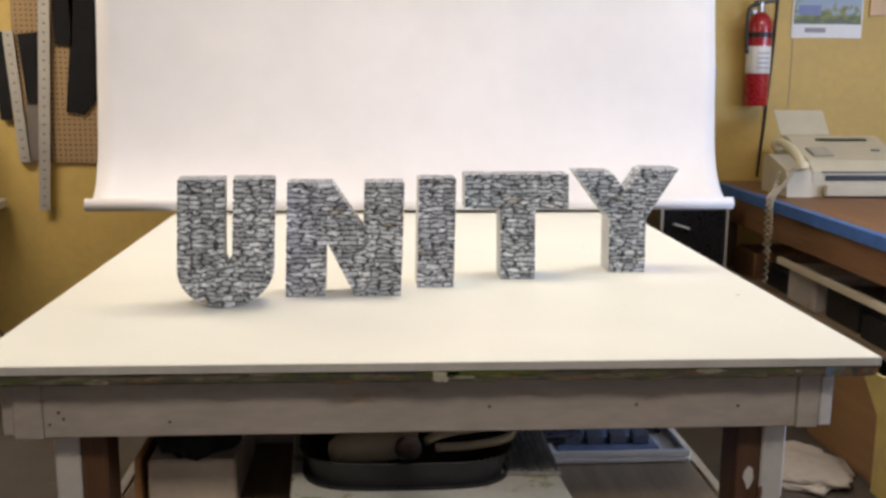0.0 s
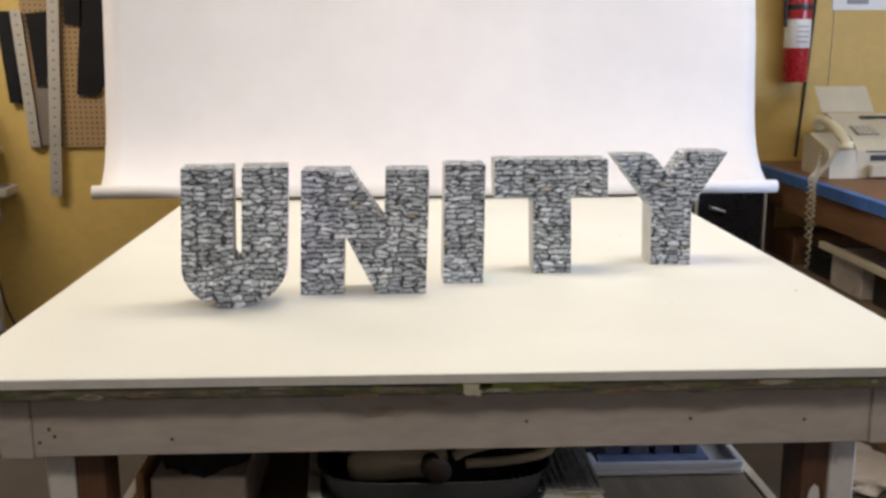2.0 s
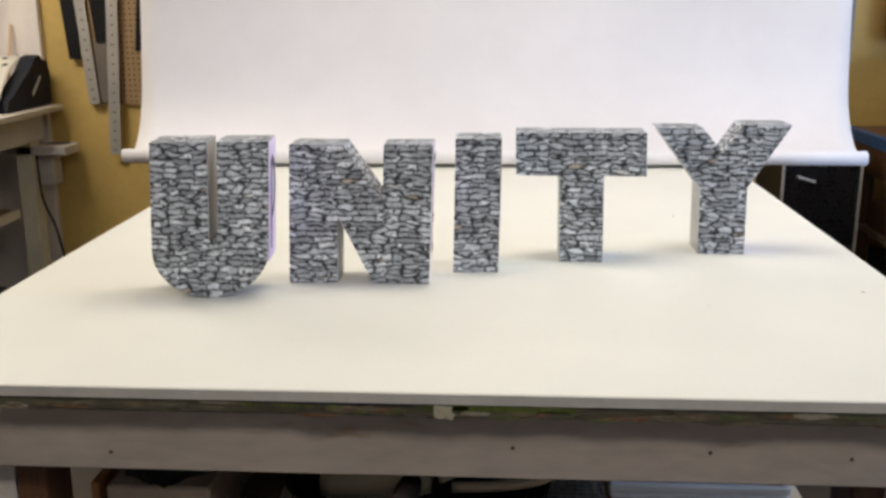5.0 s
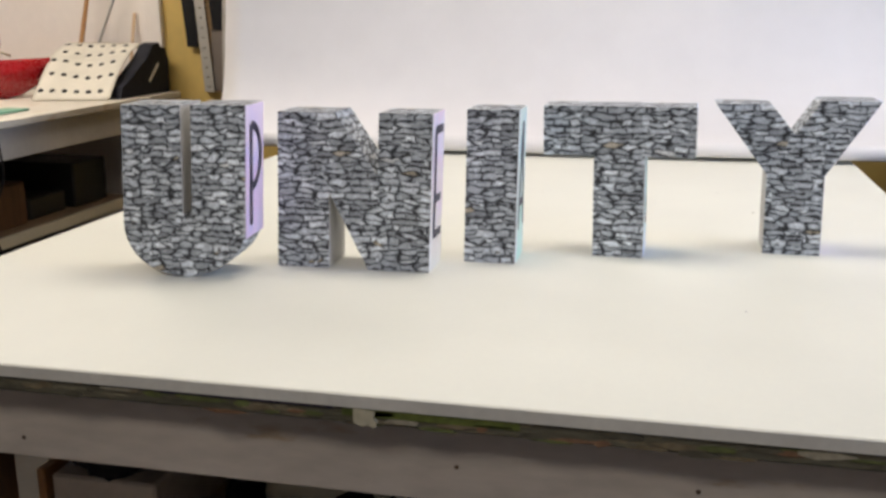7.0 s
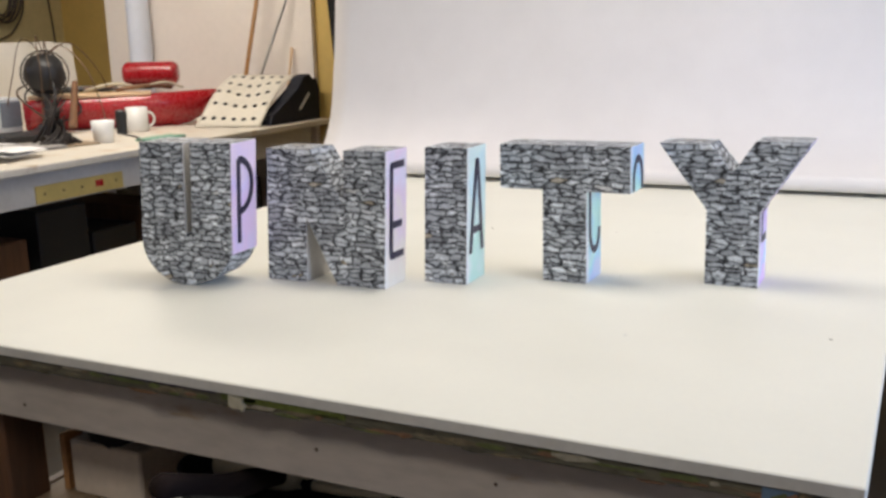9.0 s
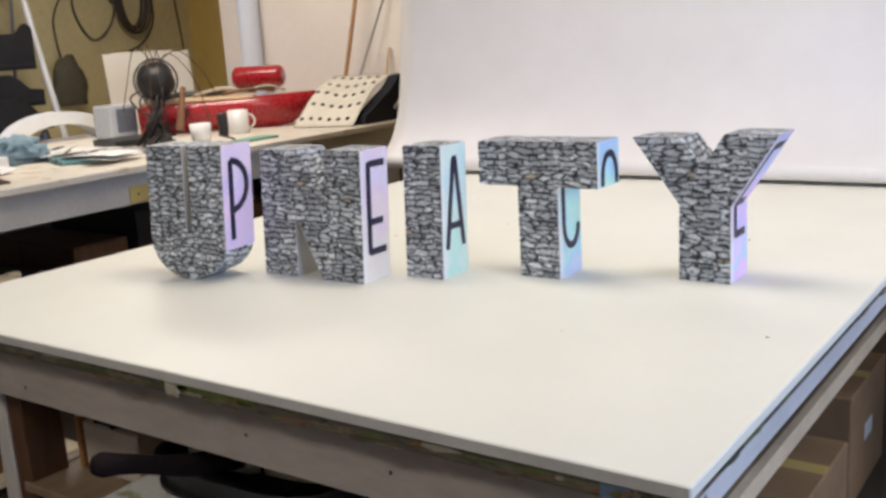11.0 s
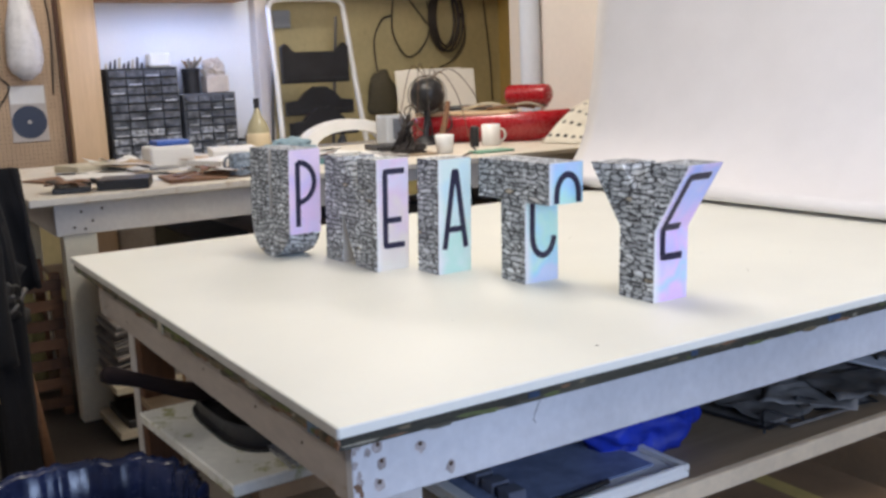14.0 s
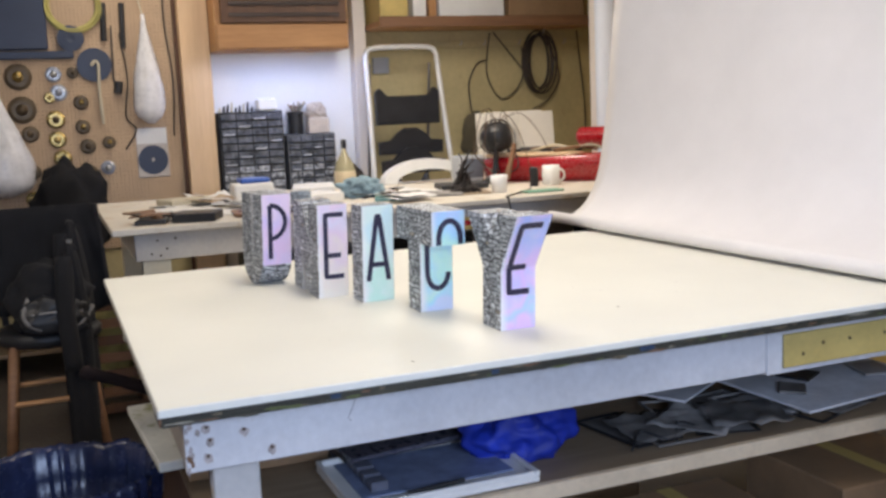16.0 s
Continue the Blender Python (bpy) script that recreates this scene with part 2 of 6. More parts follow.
BEIGE = surface("beige_plastic", (0.54, 0.485, 0.36), 0.45, large=7, amount=0.08, relief=0.03)
STEEL = surface("brushed_steel", (0.55, 0.55, 0.54), 0.35, 0.9, large=6, fine=80, amount=0.12, stretch=(1, 1, 0.2))
ALU = surface("white_aluminium", (0.72, 0.71, 0.69), 0.4, 0.1, large=6, amount=0.1)
BRASS = surface("brass", (0.52, 0.37, 0.14), 0.36, 0.85, large=20, amount=0.25)
BLUE_TAPE = surface("blue_tape", (0.05, 0.15, 0.42), 0.55, large=14, fine=60, amount=0.25)
BLUE_BAG = surface("blue_plastic_film", (0.012, 0.04, 0.46), 0.6, large=16, fine=30, amount=0.4, relief=0.8)
BIN_BAG = surface("black_plastic_film", (0.020, 0.030, 0.085), 0.24, large=9, fine=40, amount=0.4, relief=0.3)
CREAM = surface("cream_paint", (0.66, 0.58, 0.42), 0.6, large=4, fine=60, amount=0.15, stain=(0.42, 0.33, 0.22), stain_at=0.68)
RAIL_WOOD = surface("bare_pale_rail", (0.74, 0.60, 0.42), 0.6, large=4, fine=60, amount=0.18, stain=(0.45, 0.33, 0.20), stain_at=0.7)
# stained white paint, lightened and cooled to carry window light on the table side
SIDELIT_PAINT = surface("sidelit_white_paint", (0.66, 0.655, 0.665), 0.5, large=3, fine=50, amount=0.16, stain=(0.46, 0.40, 0.35), stain_at=0.68, relief=0.2)
YSTRIP = surface("yellow_strip", (0.62, 0.47, 0.16), 0.55, large=9, fine=60, amount=0.15, stain=(0.35, 0.22, 0.08), stain_at=0.7)
CABLE = surface("dark_cable", (0.045, 0.032, 0.022), 0.5, amount=0.2)
PEG_TAN = pegboard("tan_pegboard", (0.42, 0.27, 0.13), 0.0254, 0.0045, (0, 2))
PEG_FAR = pegboard("pale_pegboard", (0.54, 0.385, 0.25), 0.0254, 0.0031, (1, 2))


# ---- mesh helpers ----
from mathutils.geometry import tessellate_polygon


def place_of(ob):
    p = Vector((0, 0, 0))
    while ob:
        p += ob.location
        ob = ob.parent
    return p


def thing(name, at, label, category, group=""):
    """An Empty at the base of a thing made of parts."""
    ob = new(name)
    ob.location = at
    ob.empty_display_size = 0.05
    return tagged(ob, label, category, group)


def part(name, bm, material, parent=None, label="", smooth=False):
    """Links a bmesh, drawn in world places, as one mesh object under its parent."""
    me = bpy.data.meshes.new(name)
    if parent:
        bmesh.ops.translate(bm, verts=bm.verts, vec=-place_of(parent))
    bmesh.ops.recalc_face_normals(bm, faces=bm.faces)
    if smooth:
        for f in bm.faces:
            f.smooth = True
    bm.to_mesh(me)
    bm.free()
    me.materials.append(material)
    ob = new(name, me)
    ob.parent = parent
    if label:
        ob["label"] = label
    return ob


def single(name, bm, material, label, category, group="", kind="", smooth=False, base=None):
    """One mesh that is a thing of its own."""
    b = base or (0, 0, 0)
    bmesh.ops.translate(bm, verts=bm.verts, vec=-Vector(b))
    ob = part(name, bm, material, None, "", smooth)
    ob.location = b
    return tagged(ob, label, category, group, kind)


def box(x0, x1, y0, y1, z0, z1, bevel=0.0, bm=None, seg=1):
    bm = bm or bmesh.new()
    r = bmesh.ops.create_cube(bm, size=1)
    for v in r["verts"]:
        v.co = Vector((x0 + (v.co.x + 0.5) * (x1 - x0), y0 + (v.co.y + 0.5) * (y1 - y0), z0 + (v.co.z + 0.5) * (z1 - z0)))
    if bevel:
        edges = {e for v in r["verts"] for e in v.link_edges}
        bmesh.ops.bevel(bm, geom=list(edges), offset=bevel, segments=seg, affect="EDGES", profile=0.5)
    return bm


def turned(m, bm):
    bmesh.ops.transform(bm, matrix=m, verts=bm.verts)
    return bm


def prism(points, axis, lo, hi, bm=None):
    """A flat outline, given in the two other axes, drawn out along an axis."""
    bm = bm or bmesh.new()

    def at(p, q):
        c = list(p)
        c.insert(axis, q)
        return c
    a = [bm.verts.new(at(p, lo)) for p in points]
    b = [bm.verts.new(at(p, hi)) for p in points]
    n = len(points)
    for i, j, k in tessellate_polygon([[Vector((p[0], p[1], 0)) for p in points]]):
        bm.faces.new((a[i], a[j], a[k]))
        bm.faces.new((b[k], b[j], b[i]))
    for i in range(n):
        bm.faces.new((a[i], a[(i + 1) % n], b[(i + 1) % n], b[i]))
    return bm


def lathe(profile, at, n=24, bm=None):
    """A turned form about the vertical through at: (radius, height) pairs from the bottom up."""
    bm = bm or bmesh.new()
    rings = []
    for r, z in profile:
        if r < 1e-5:
            rings.append([bm.verts.new((at[0], at[1], at[2] + z))])
        else:
            rings.append([bm.verts.new((at[0] + r * math.cos(2 * math.pi * i / n), at[1] + r * math.sin(2 * math.pi * i / n), at[2] + z)) for i in range(n)])
    for a, b in zip(rings, rings[1:]):
        for i in range(n):
            j = (i + 1) % n
            if len(a) == 1 and len(b) == 1:
                continue
            if len(a) == 1:
                bm.faces.new((a[0], b[j], b[i]))
            elif len(b) == 1:
                bm.faces.new((a[i], a[j], b[0]))
            else:
                bm.faces.new((a[i], a[j], b[j], b[i]))
    return bm


def tube(path, radius, n=8, bm=None, closed=False):
    """A round rod along a path of points."""
    bm = bm or bmesh.new()
    pts = [Vector(p) for p in path]
    rings = []
    side = None
    for i, p in enumerate(pts):
        a = pts[i - 1] if i or closed else p
        b = pts[(i + 1) % len(pts)] if i < len(pts) - 1 or closed else p
        d = (b - a).normalized()
        if side is None:
            side = d.orthogonal().normalized()
        side = (side - d * side.dot(d)).normalized()
        up = d.cross(side)
        r = radius[i] if isinstance(radius, (list, tuple)) else radius
        rings.append([bm.verts.new(p + (side * math.cos(2 * math.pi * k / n) + up * math.sin(2 * math.pi * k / n)) * r) for k in range(n)])
    for a, b in zip(rings, rings[1:] + ([rings[0]] if closed else [])):
        for k in range(n):
            bm.faces.new((a[k], a[(k + 1) % n], b[(k + 1) % n], b[k]))
    if not closed:
        bm.faces.new(rings[0][::-1]), bm.faces.new(rings[-1])
    return bm


def smooth_path(points, steps=8):
    """A Catmull-Rom curve through the points."""
    p = [Vector(q) for q in points]
    p = [p[0] * 2 - p[1]] + p + [p[-1] * 2 - p[-2]]
    out = []
    for i in range(1, len(p) - 2):
        for s in range(steps):
            t = s / steps
            a, b, c, d = p[i - 1:i + 3]
            out.append(0.5 * (2 * b + (c - a) * t + (2 * a - 5 * b + 4 * c - d) * t * t + (3 * b - a - 3 * c + d) * t ** 3))
    return out + [p[-2]]


def lumpy(at, size, seed, level=3, rough=0.25, flat=True, freq=2.2):
    """An uneven rounded heap, flat below."""
    bm = bmesh.new()
    bmesh.ops.create_icosphere(bm, subdivisions=level, radius=1)
    for v in bm.verts:
        d = 1 + rough * noise.noise(v.co * freq + Vector((seed * 3.1, seed, 0))) + rough * 0.5 * noise.noise(v.co * freq * 2.7 + Vector((0, seed, 5)))
        v.co = v.co * d
        if flat and v.co.z < -0.55:
            v.co.z = -0.55
        v.co = Vector(at) + Vector((v.co.x * size[0], v.co.y * size[1], (v.co.z + (0.55 if flat else 0)) * size[2]))
    return bm


def structure(name, bm, material, label, category):
    return single(name, bm, material, label, category, kind="structure")


# ---- the room ----
TOP = 0.90      # table top height
BACK = 3.45     # face of the yellow back wall
WEST = -5.40    # face of the far west wall
structure("floor", box(-5.6, 3.4, -4.2, 4.4, -0.12, 0.0), FLOOR, "dark worn workshop floor with dust and stains", "floor")
structure("ceiling", box(-5.6, 3.4, -4.2, 4.4, 2.72, 2.84), CEIL, "plain off-white painted ceiling", "ceiling")
structure("wall_north", box(-2.95, 3.4, BACK, BACK + 0.15, 0, 2.72), YELLOW, "ochre yellow uneven plaster back wall", "wall")
structure("wall_alcove_white", box(-4.36, -2.95, BACK, BACK + 0.15, 0, 2.72), WHITE_WALL, "off-white plaster wall behind the long bench", "wall")
structure("wall_return", box(-4.36, -4.24, BACK + 0.15, 4.25, 0, 2.72), WHITE_WALL, "short white return wall of the corner", "wall")
structure("wall_corner", box(-5.4, -4.36, 4.1, 4.25, 0, 2.72), YELLOW, "yellow plaster wall in the corner", "wall")
structure("wall_west", box(-5.55, WEST, -4.2, 4.25, 0, 2.72), OLIVE, "cream-olive plaster far wall", "wall")
structure("wall_south", box(-5.4, 3.2, -4.2, -4.05, 0, 2.72), WHITE_WALL, "plain white plaster wall", "wall")
bm = box(3.2, 3.35, -4.2, -0.8, 0, 2.72)
box(3.2, 3.35, 1.2, BACK, 0, 2.72, bm=bm)
box(3.2, 3.35, -0.8, 1.2, 0, 1.05, bm=bm)
box(3.2, 3.35, -0.8, 1.2, 2.35, 2.72, bm=bm)
structure("wall_east", bm, WHITE_WALL, "plain white plaster wall with a window", "wall")


# ---- the big table ----
W = 1.605
table = thing("work_table", (-W / 2, 1.2, 0), "large old work table with white board top on painted timber frame", "table")
part("tabletop", box(-W, 0, 0, 2.44, TOP - 0.016, TOP, 0.002), BOARD, table, "smooth white board top with faint marks")
# grey strip paints shade onto the front edge, which faces away from the lamps
part("board_edge", box(-W + 0.002, -0.002, -0.0014, -0.0002, TOP - 0.0155, TOP - 0.0012), surface("shaded_board_edge", (0.58, 0.565, 0.52), 0.7, large=8, fine=90, amount=0.15, stain=(0.42, 0.40, 0.35), stain_at=0.66), table, "front edge of the board, greyed as if in shade")
part("plywood_base", box(-W + 0.006, -0.012, 0.004, 2.43, TOP - 0.037, TOP - 0.0165, 0.003), OLD_EDGE, table, "dark green-brown paint-stained plywood edge")
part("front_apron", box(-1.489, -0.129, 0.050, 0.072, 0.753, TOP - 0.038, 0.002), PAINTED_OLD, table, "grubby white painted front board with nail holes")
for x0, x1 in ((-1.540, -1.490), (-0.128, -0.086)):
    part("apron_end", box(x0, x1, 0.048, 0.12, 0.751, TOP - 0.038, 0.002), PAINTED_OLD, table)
part("side_apron", box(-0.085, -0.063, 0.0465, 1.36, 0.755, TOP - 0.038, 0.002), SIDELIT_PAINT, table, "white painted side board with screw holes")
part("side_apron", box(-0.085, -0.063, 1.362, 2.40, 0.748, TOP - 0.038, 0.002), SIDELIT_PAINT, table)
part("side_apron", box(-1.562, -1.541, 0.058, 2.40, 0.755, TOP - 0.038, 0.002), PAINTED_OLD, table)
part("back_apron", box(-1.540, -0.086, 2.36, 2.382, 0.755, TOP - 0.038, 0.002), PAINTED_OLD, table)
for lx in (-1.49, -0.122):
    for ly in (0.10, 2.26):
        s = 1 if lx < -1 else -1
        part("leg", box(min(lx, lx + s * 0.045), max(lx, lx + s * 0.045), ly, ly + 0.09, 0, TOP - 0.038, 0.003), PAINTED, table, "white painted timber leg")
        a, b = sorted((lx + s * 0.046, lx + s * 0.092))
        part("leg_inner", box(a, b, ly + 0.004, ly + 0.09, 0, TOP - 0.038, 0.003), DARKWOOD, table, "bare brown timber half of the leg")
SHELF = 0.54
part("lower_shelf", box(-1.42, -0.20, 0.10, 2.25, SHELF - 0.02, SHELF, 0.002), PLY, table, "bare plywood lower shelf")
part("shelf_rail", box(-0.199, -0.178, 0.195, 2.25, SHELF - 0.035, SHELF + 0.003, 0.002), RAIL_WOOD, table, "cream painted edge rail of the shelf")
part("shelf_rail", box(-1.442, -1.421, 0.195, 2.25, SHELF - 0.035, SHELF + 0.003, 0.002), PAINTED_OLD, table)
part("masking_tape", prism([(-0.806, TOP - 0.017), (-0.781, TOP - 0.019), (-0.783, TOP - 0.026), (-0.778, TOP - 0.031), (-0.783, TOP - 0.039), (-0.789, TOP - 0.034), (-0.797, TOP - 0.037), (-0.806, TOP - 0.033)], 1, -0.0015, 0.003), surface("masking_tape", (0.50, 0.46, 0.34), 0.6, large=30, amount=0.2), table, "scrap of pale masking tape")
TAPE_BLUE = surface("blue_paint_smear", (0.035, 0.07, 0.14), 0.5, large=30, amount=0.4)
for x0, x1 in ((-0.102, -0.066),):
    part("paint_smear", box(x0, x1, 0.0010, 0.003, TOP - 0.034, TOP - 0.018), surface("pale_blue_smear", (0.13, 0.20, 0.29), 0.6, large=40, amount=0.4), table, "smear of blue paint")
for y0, y1 in ((0.31, 0.33), (0.985, 1.02), (0.64, 0.655)):
    part("paint_smear", box(-0.011, -0.0095, y0, y1, TOP - 0.030, TOP - 0.021), TAPE_BLUE, table, "smear of blue paint")
RUST_STAIN = surface("rust_stain", (0.50, 0.43, 0.40), 0.6, large=60, fine=200, amount=0.35)
screw_dark = surface("dark_crack", (0.10, 0.09, 0.09), 0.8, amount=0.3)
# flakes of old paint and chipped veneer along the plywood edge
flakes = random.Random(15)
FLAKE = [surface("flake_%s" % n, c, 0.7, large=40, fine=150, amount=0.4, relief=0.5) for n, c in (("moss", (0.13, 0.15, 0.05)), ("rust", (0.24, 0.13, 0.07)), ("cream", (0.40, 0.36, 0.27)), ("dark", (0.10, 0.09, 0.06)), ("umber", (0.19, 0.15, 0.09)))]


def flake(c, z, w, h, lo, hi, axis):
    n = 7
    ring = [(c + w * math.cos(2 * math.pi * k / n) * flakes.uniform(0.5, 1.1), z + h * math.sin(2 * math.pi * k / n) * flakes.uniform(0.4, 1.1)) for k in range(n)]
    part("paint_flake", prism(ring, axis, lo, hi), FLAKE[flakes.choice((0, 0, 1, 2, 3, 3, 4, 4))], table)


for k in range(70):
    x = -1.58 + 1.55 * (k + flakes.uniform(0, 1)) / 70
    flake(x, TOP - flakes.uniform(0.020, 0.036), flakes.uniform(0.008, 0.035), flakes.uniform(0.0015, 0.006), 0.0015 + 0.0004 * (k % 3), 0.0045, 1)
for k in range(24):
    x = -1.48 + 1.34 * (k + flakes.uniform(0, 1)) / 24
    flake(x, TOP - flakes.uniform(0.038, 0.048), flakes.uniform(0.006, 0.03), flakes.uniform(0.001, 0.004), 0.0486, 0.0515, 1)
part("edge_stain", box(-0.0119, -0.0108, 0.006, 2.42, TOP - 0.0360, TOP - 0.0180), surface("stained_dark_edge", (0.060, 0.055, 0.036), 0.7, large=14, fine=120, amount=0.6, stretch=(1, 0.3, 2), stain=(0.14, 0.11, 0.07), stain_at=0.6, relief=0.6), table, "dark olive-brown stained side edge")
for k in range(14):
    cy, cz = 0.0485 + 0.010 * abs(flakes.gauss(0, 1)), flakes.uniform(0.758, 0.861)
    ring = [(cy + 0.005 * math.cos(a) * flakes.uniform(0.4, 1.3), cz + 0.008 * math.sin(a) * flakes.uniform(0.4, 1.3)) for a in [2 * math.pi * i / 9 for i in range(9)]]
    part("rust_stain", prism(ring, 0, -0.0632, -0.0626 + 0.0001 * (k % 4)), FLAKE[1] if k % 3 == 0 else RUST_STAIN, table)
for k in range(16):
    flake(0.055 + 0.10 * flakes.random() ** 2, TOP - flakes.uniform(0.0385, 0.044), flakes.uniform(0.004, 0.014), flakes.uniform(0.001, 0.004), -0.0634, -0.0620, 0)
part("crack", tube(smooth_path([(-0.0628, 0.375, 0.858), (-0.0628, 0.368, 0.836), (-0.0628, 0.357, 0.815), (-0.0628, 0.361, 0.806)], 5), 0.0005, 5), screw_dark, table, "thin dark crack in the paint")
for k in range(60):
    y = 0.02 + 2.3 * (k + flakes.uniform(0, 1)) / 60
    flake(y, TOP - flakes.uniform(0.020, 0.036), flakes.uniform(0.008, 0.03), flakes.uniform(0.0015, 0.005), -0.0125, -0.0103 + 0.0004 * (k % 3), 0)
part("paint_smear", box(-1.05, -0.83, 0.0015, 0.003, TOP - 0.0195, TOP - 0.0165), INK, table, "dark stained edge")
part("paint_smear", box(-0.82, -0.62, 0.0015, 0.0032, TOP - 0.026, TOP - 0.0170), surface("moss_paint", (0.13, 0.16, 0.03), 0.6, large=40, amount=0.5), table, "smear of moss green paint")
RUST_PALE = surface("pale_rust", (0.66, 0.60, 0.56), 0.6, large=60, fine=200, amount=0.3)
screw = surface("rusty_screw", (0.12, 0.075, 0.05), 0.5, 0.4, amount=0.4)
for nx, nz in ((-1.462, 0.80), (-1.454, 0.788), (-1.478, 0.778), (-1.27, 0.780), (-0.70, 0.800), (-0.43, 0.80), (-0.24, 0.795)):
    part("nail_head", turned(pose(nx, 0.0495, nz, 90), lathe([(0, 0), (0.0029, 0), (0.0025, 0.001), (0, 0.001)], (0, 0, 0), 8)), screw, table)
for ny, nz in ((0.087, 0.838), (0.092, 0.813), (0.087, 0.783), (0.155, 0.823), (0.205, 0.780)):
    part("screw_head", turned(pose(-0.0635, ny, nz, 0, 90), lathe([(0, 0), (0.0040, 0), (0.0034, 0.0018), (0, 0.0018)], (0, 0, 0), 10)), screw, table)
    halo = [(ny + 0.009 * math.cos(a) * flakes.uniform(0.7, 1.2), nz - 0.004 + 0.010 * math.sin(a) * flakes.uniform(0.7, 1.3)) for a in [2 * math.pi * k / 9 for k in range(9)]]
    part("rust_stain", prism(halo, 0, -0.0632, -0.0624), RUST_STAIN, table)
# worn patches on the front leg and chipped front corner
for x, z, w, h, m in ((-0.190, 0.63, 0.010, 0.022, CARD), (-0.185, 0.57, 0.006, 0.012, CARD), (-0.1655, 0.60, 0.004, 0.018, BROWN), (-0.165, 0.55, 0.006, 0.02, BROWN), (-0.125, 0.57, 0.004, 0.03, BROWN), (-0.150, 0.70, 0.008, 0.012, CARD)):
    ring = [(x + w * math.cos(a) * flakes.uniform(0.6, 1.2), z + h * math.sin(a) * flakes.uniform(0.6, 1.2)) for a in [2 * math.pi * k / 8 for k in range(8)]]
    part("worn_patch", prism(ring, 1, 0.0985 if x > -0.168 else 0.1025, 0.1045), m, table)
for k in range(7):
    part("chip", prism([(-0.012 - 0.012 * k + flakes.uniform(-0.008, 0.008), TOP - 0.018 - flakes.uniform(0, 0.003)), (-0.004 - 0.012 * k, TOP - 0.024), (-0.010 - 0.012 * k, TOP - 0.034), (-0.022 - 0.012 * k, TOP - 0.028)], 1, 0.0008, 0.0042), FLAKE[(1, 4, 1, 3, 4, 1, 0)[k]], table)
strip = part("yellow_strip", box(-0.062, -0.054, 1.405, 1.98, 0.762, 0.842, 0.002), YSTRIP, table, "old yellow drilled strip screwed on")
for ny in (1.46, 1.52, 1.60, 1.71, 1.82, 1.94):
    part("hole", turned(pose(-0.0545, ny, 0.81 if ny != 1.46 else 0.79, 0, 90), lathe([(0, 0), (0.005, 0), (0.0045, 0.001), (0, 0.001)], (0, 0, 0), 8)), screw, strip)

for k in range(14):
    part("speck", lathe([(0, 0), (0.0016 + 0.0008 * (k % 3), 0), (0.0010, 0.0006), (0, 0.0006)], (flakes.uniform(-1.5, -0.05), flakes.uniform(0.03, 1.5), TOP), 7), (RUST_PALE, CARD, FLAKE[4])[k % 3], table, "tiny paint speck")

# ---- backdrop sheet ----
prof = [(-0.012, 0.001), (0.0, 0.0), (0.03, 0.003)]
for i in range(13):
    a = i / 12 * math.pi / 2
    prof.append((0.06 + 0.94 * math.sin(a), 0.005 + 0.36 * (1 - math.cos(a)) ** 1.15))
prof += [(1.0 + 0.004 * i, 0.365 + 0.145 * i) for i in range(1, 10)]
bm = bmesh.new()
N = 40


def sheet_point(s, v, z):
    """s along the width, v from the front edge (0) to the hanging plane (1), z above the table."""
    front = Vector((-1.905 + 2.300 * s, 1.800 + 0.050 * s, 0))
    back = Vector((-1.920 + 2.432 * s, 2.06 + 0.37 * s, 0))
    p = front.lerp(back, v)
    wave = 0.007 * math.sin(5.2 * s + 1.1 * z) + 0.004 * math.sin(11 * s - 2.3 * z) + 0.003 * math.sin(23 * s + 5 * z)
    p.y += 0.12 * max(0, z - 0.3)
    wave += 0.012 * noise.noise((s * 3.5, z * 3.0, 2)) + 0.005 * noise.noise((s * 9, z * 7, 6))
    return (p.x, p.y + wave * min(1, 1.5 * z), TOP + 0.014 + z)


grid = [[bm.verts.new(sheet_point(i / N, v, z)) for i in range(N + 1)] for v, z in prof]
for a, b in zip(grid, grid[1:]):
    for i in range(N):
        bm.faces.new((a[i], a[i + 1], b[i + 1], b[i]))
backdrop = thing("backdrop", (-0.735, 1.95, TOP), "white seamless backdrop paper curving forward onto the table", "backdrop")
sheet = part("sheet", bm, PAPER, backdrop, smooth=True)
sol = sheet.modifiers.new("thick", "SOLIDIFY")
sol.thickness, sol.offset = 0.0015, 1
part("rolled_edge", tube([Vector(sheet_point(k / 8, -0.02, 0.0185)) for k in range(9)], 0.0222, 16), PAPER, backdrop, "rolled front edge of the paper", smooth=True)


# ---- the five standing letters ----
H = 0.2535


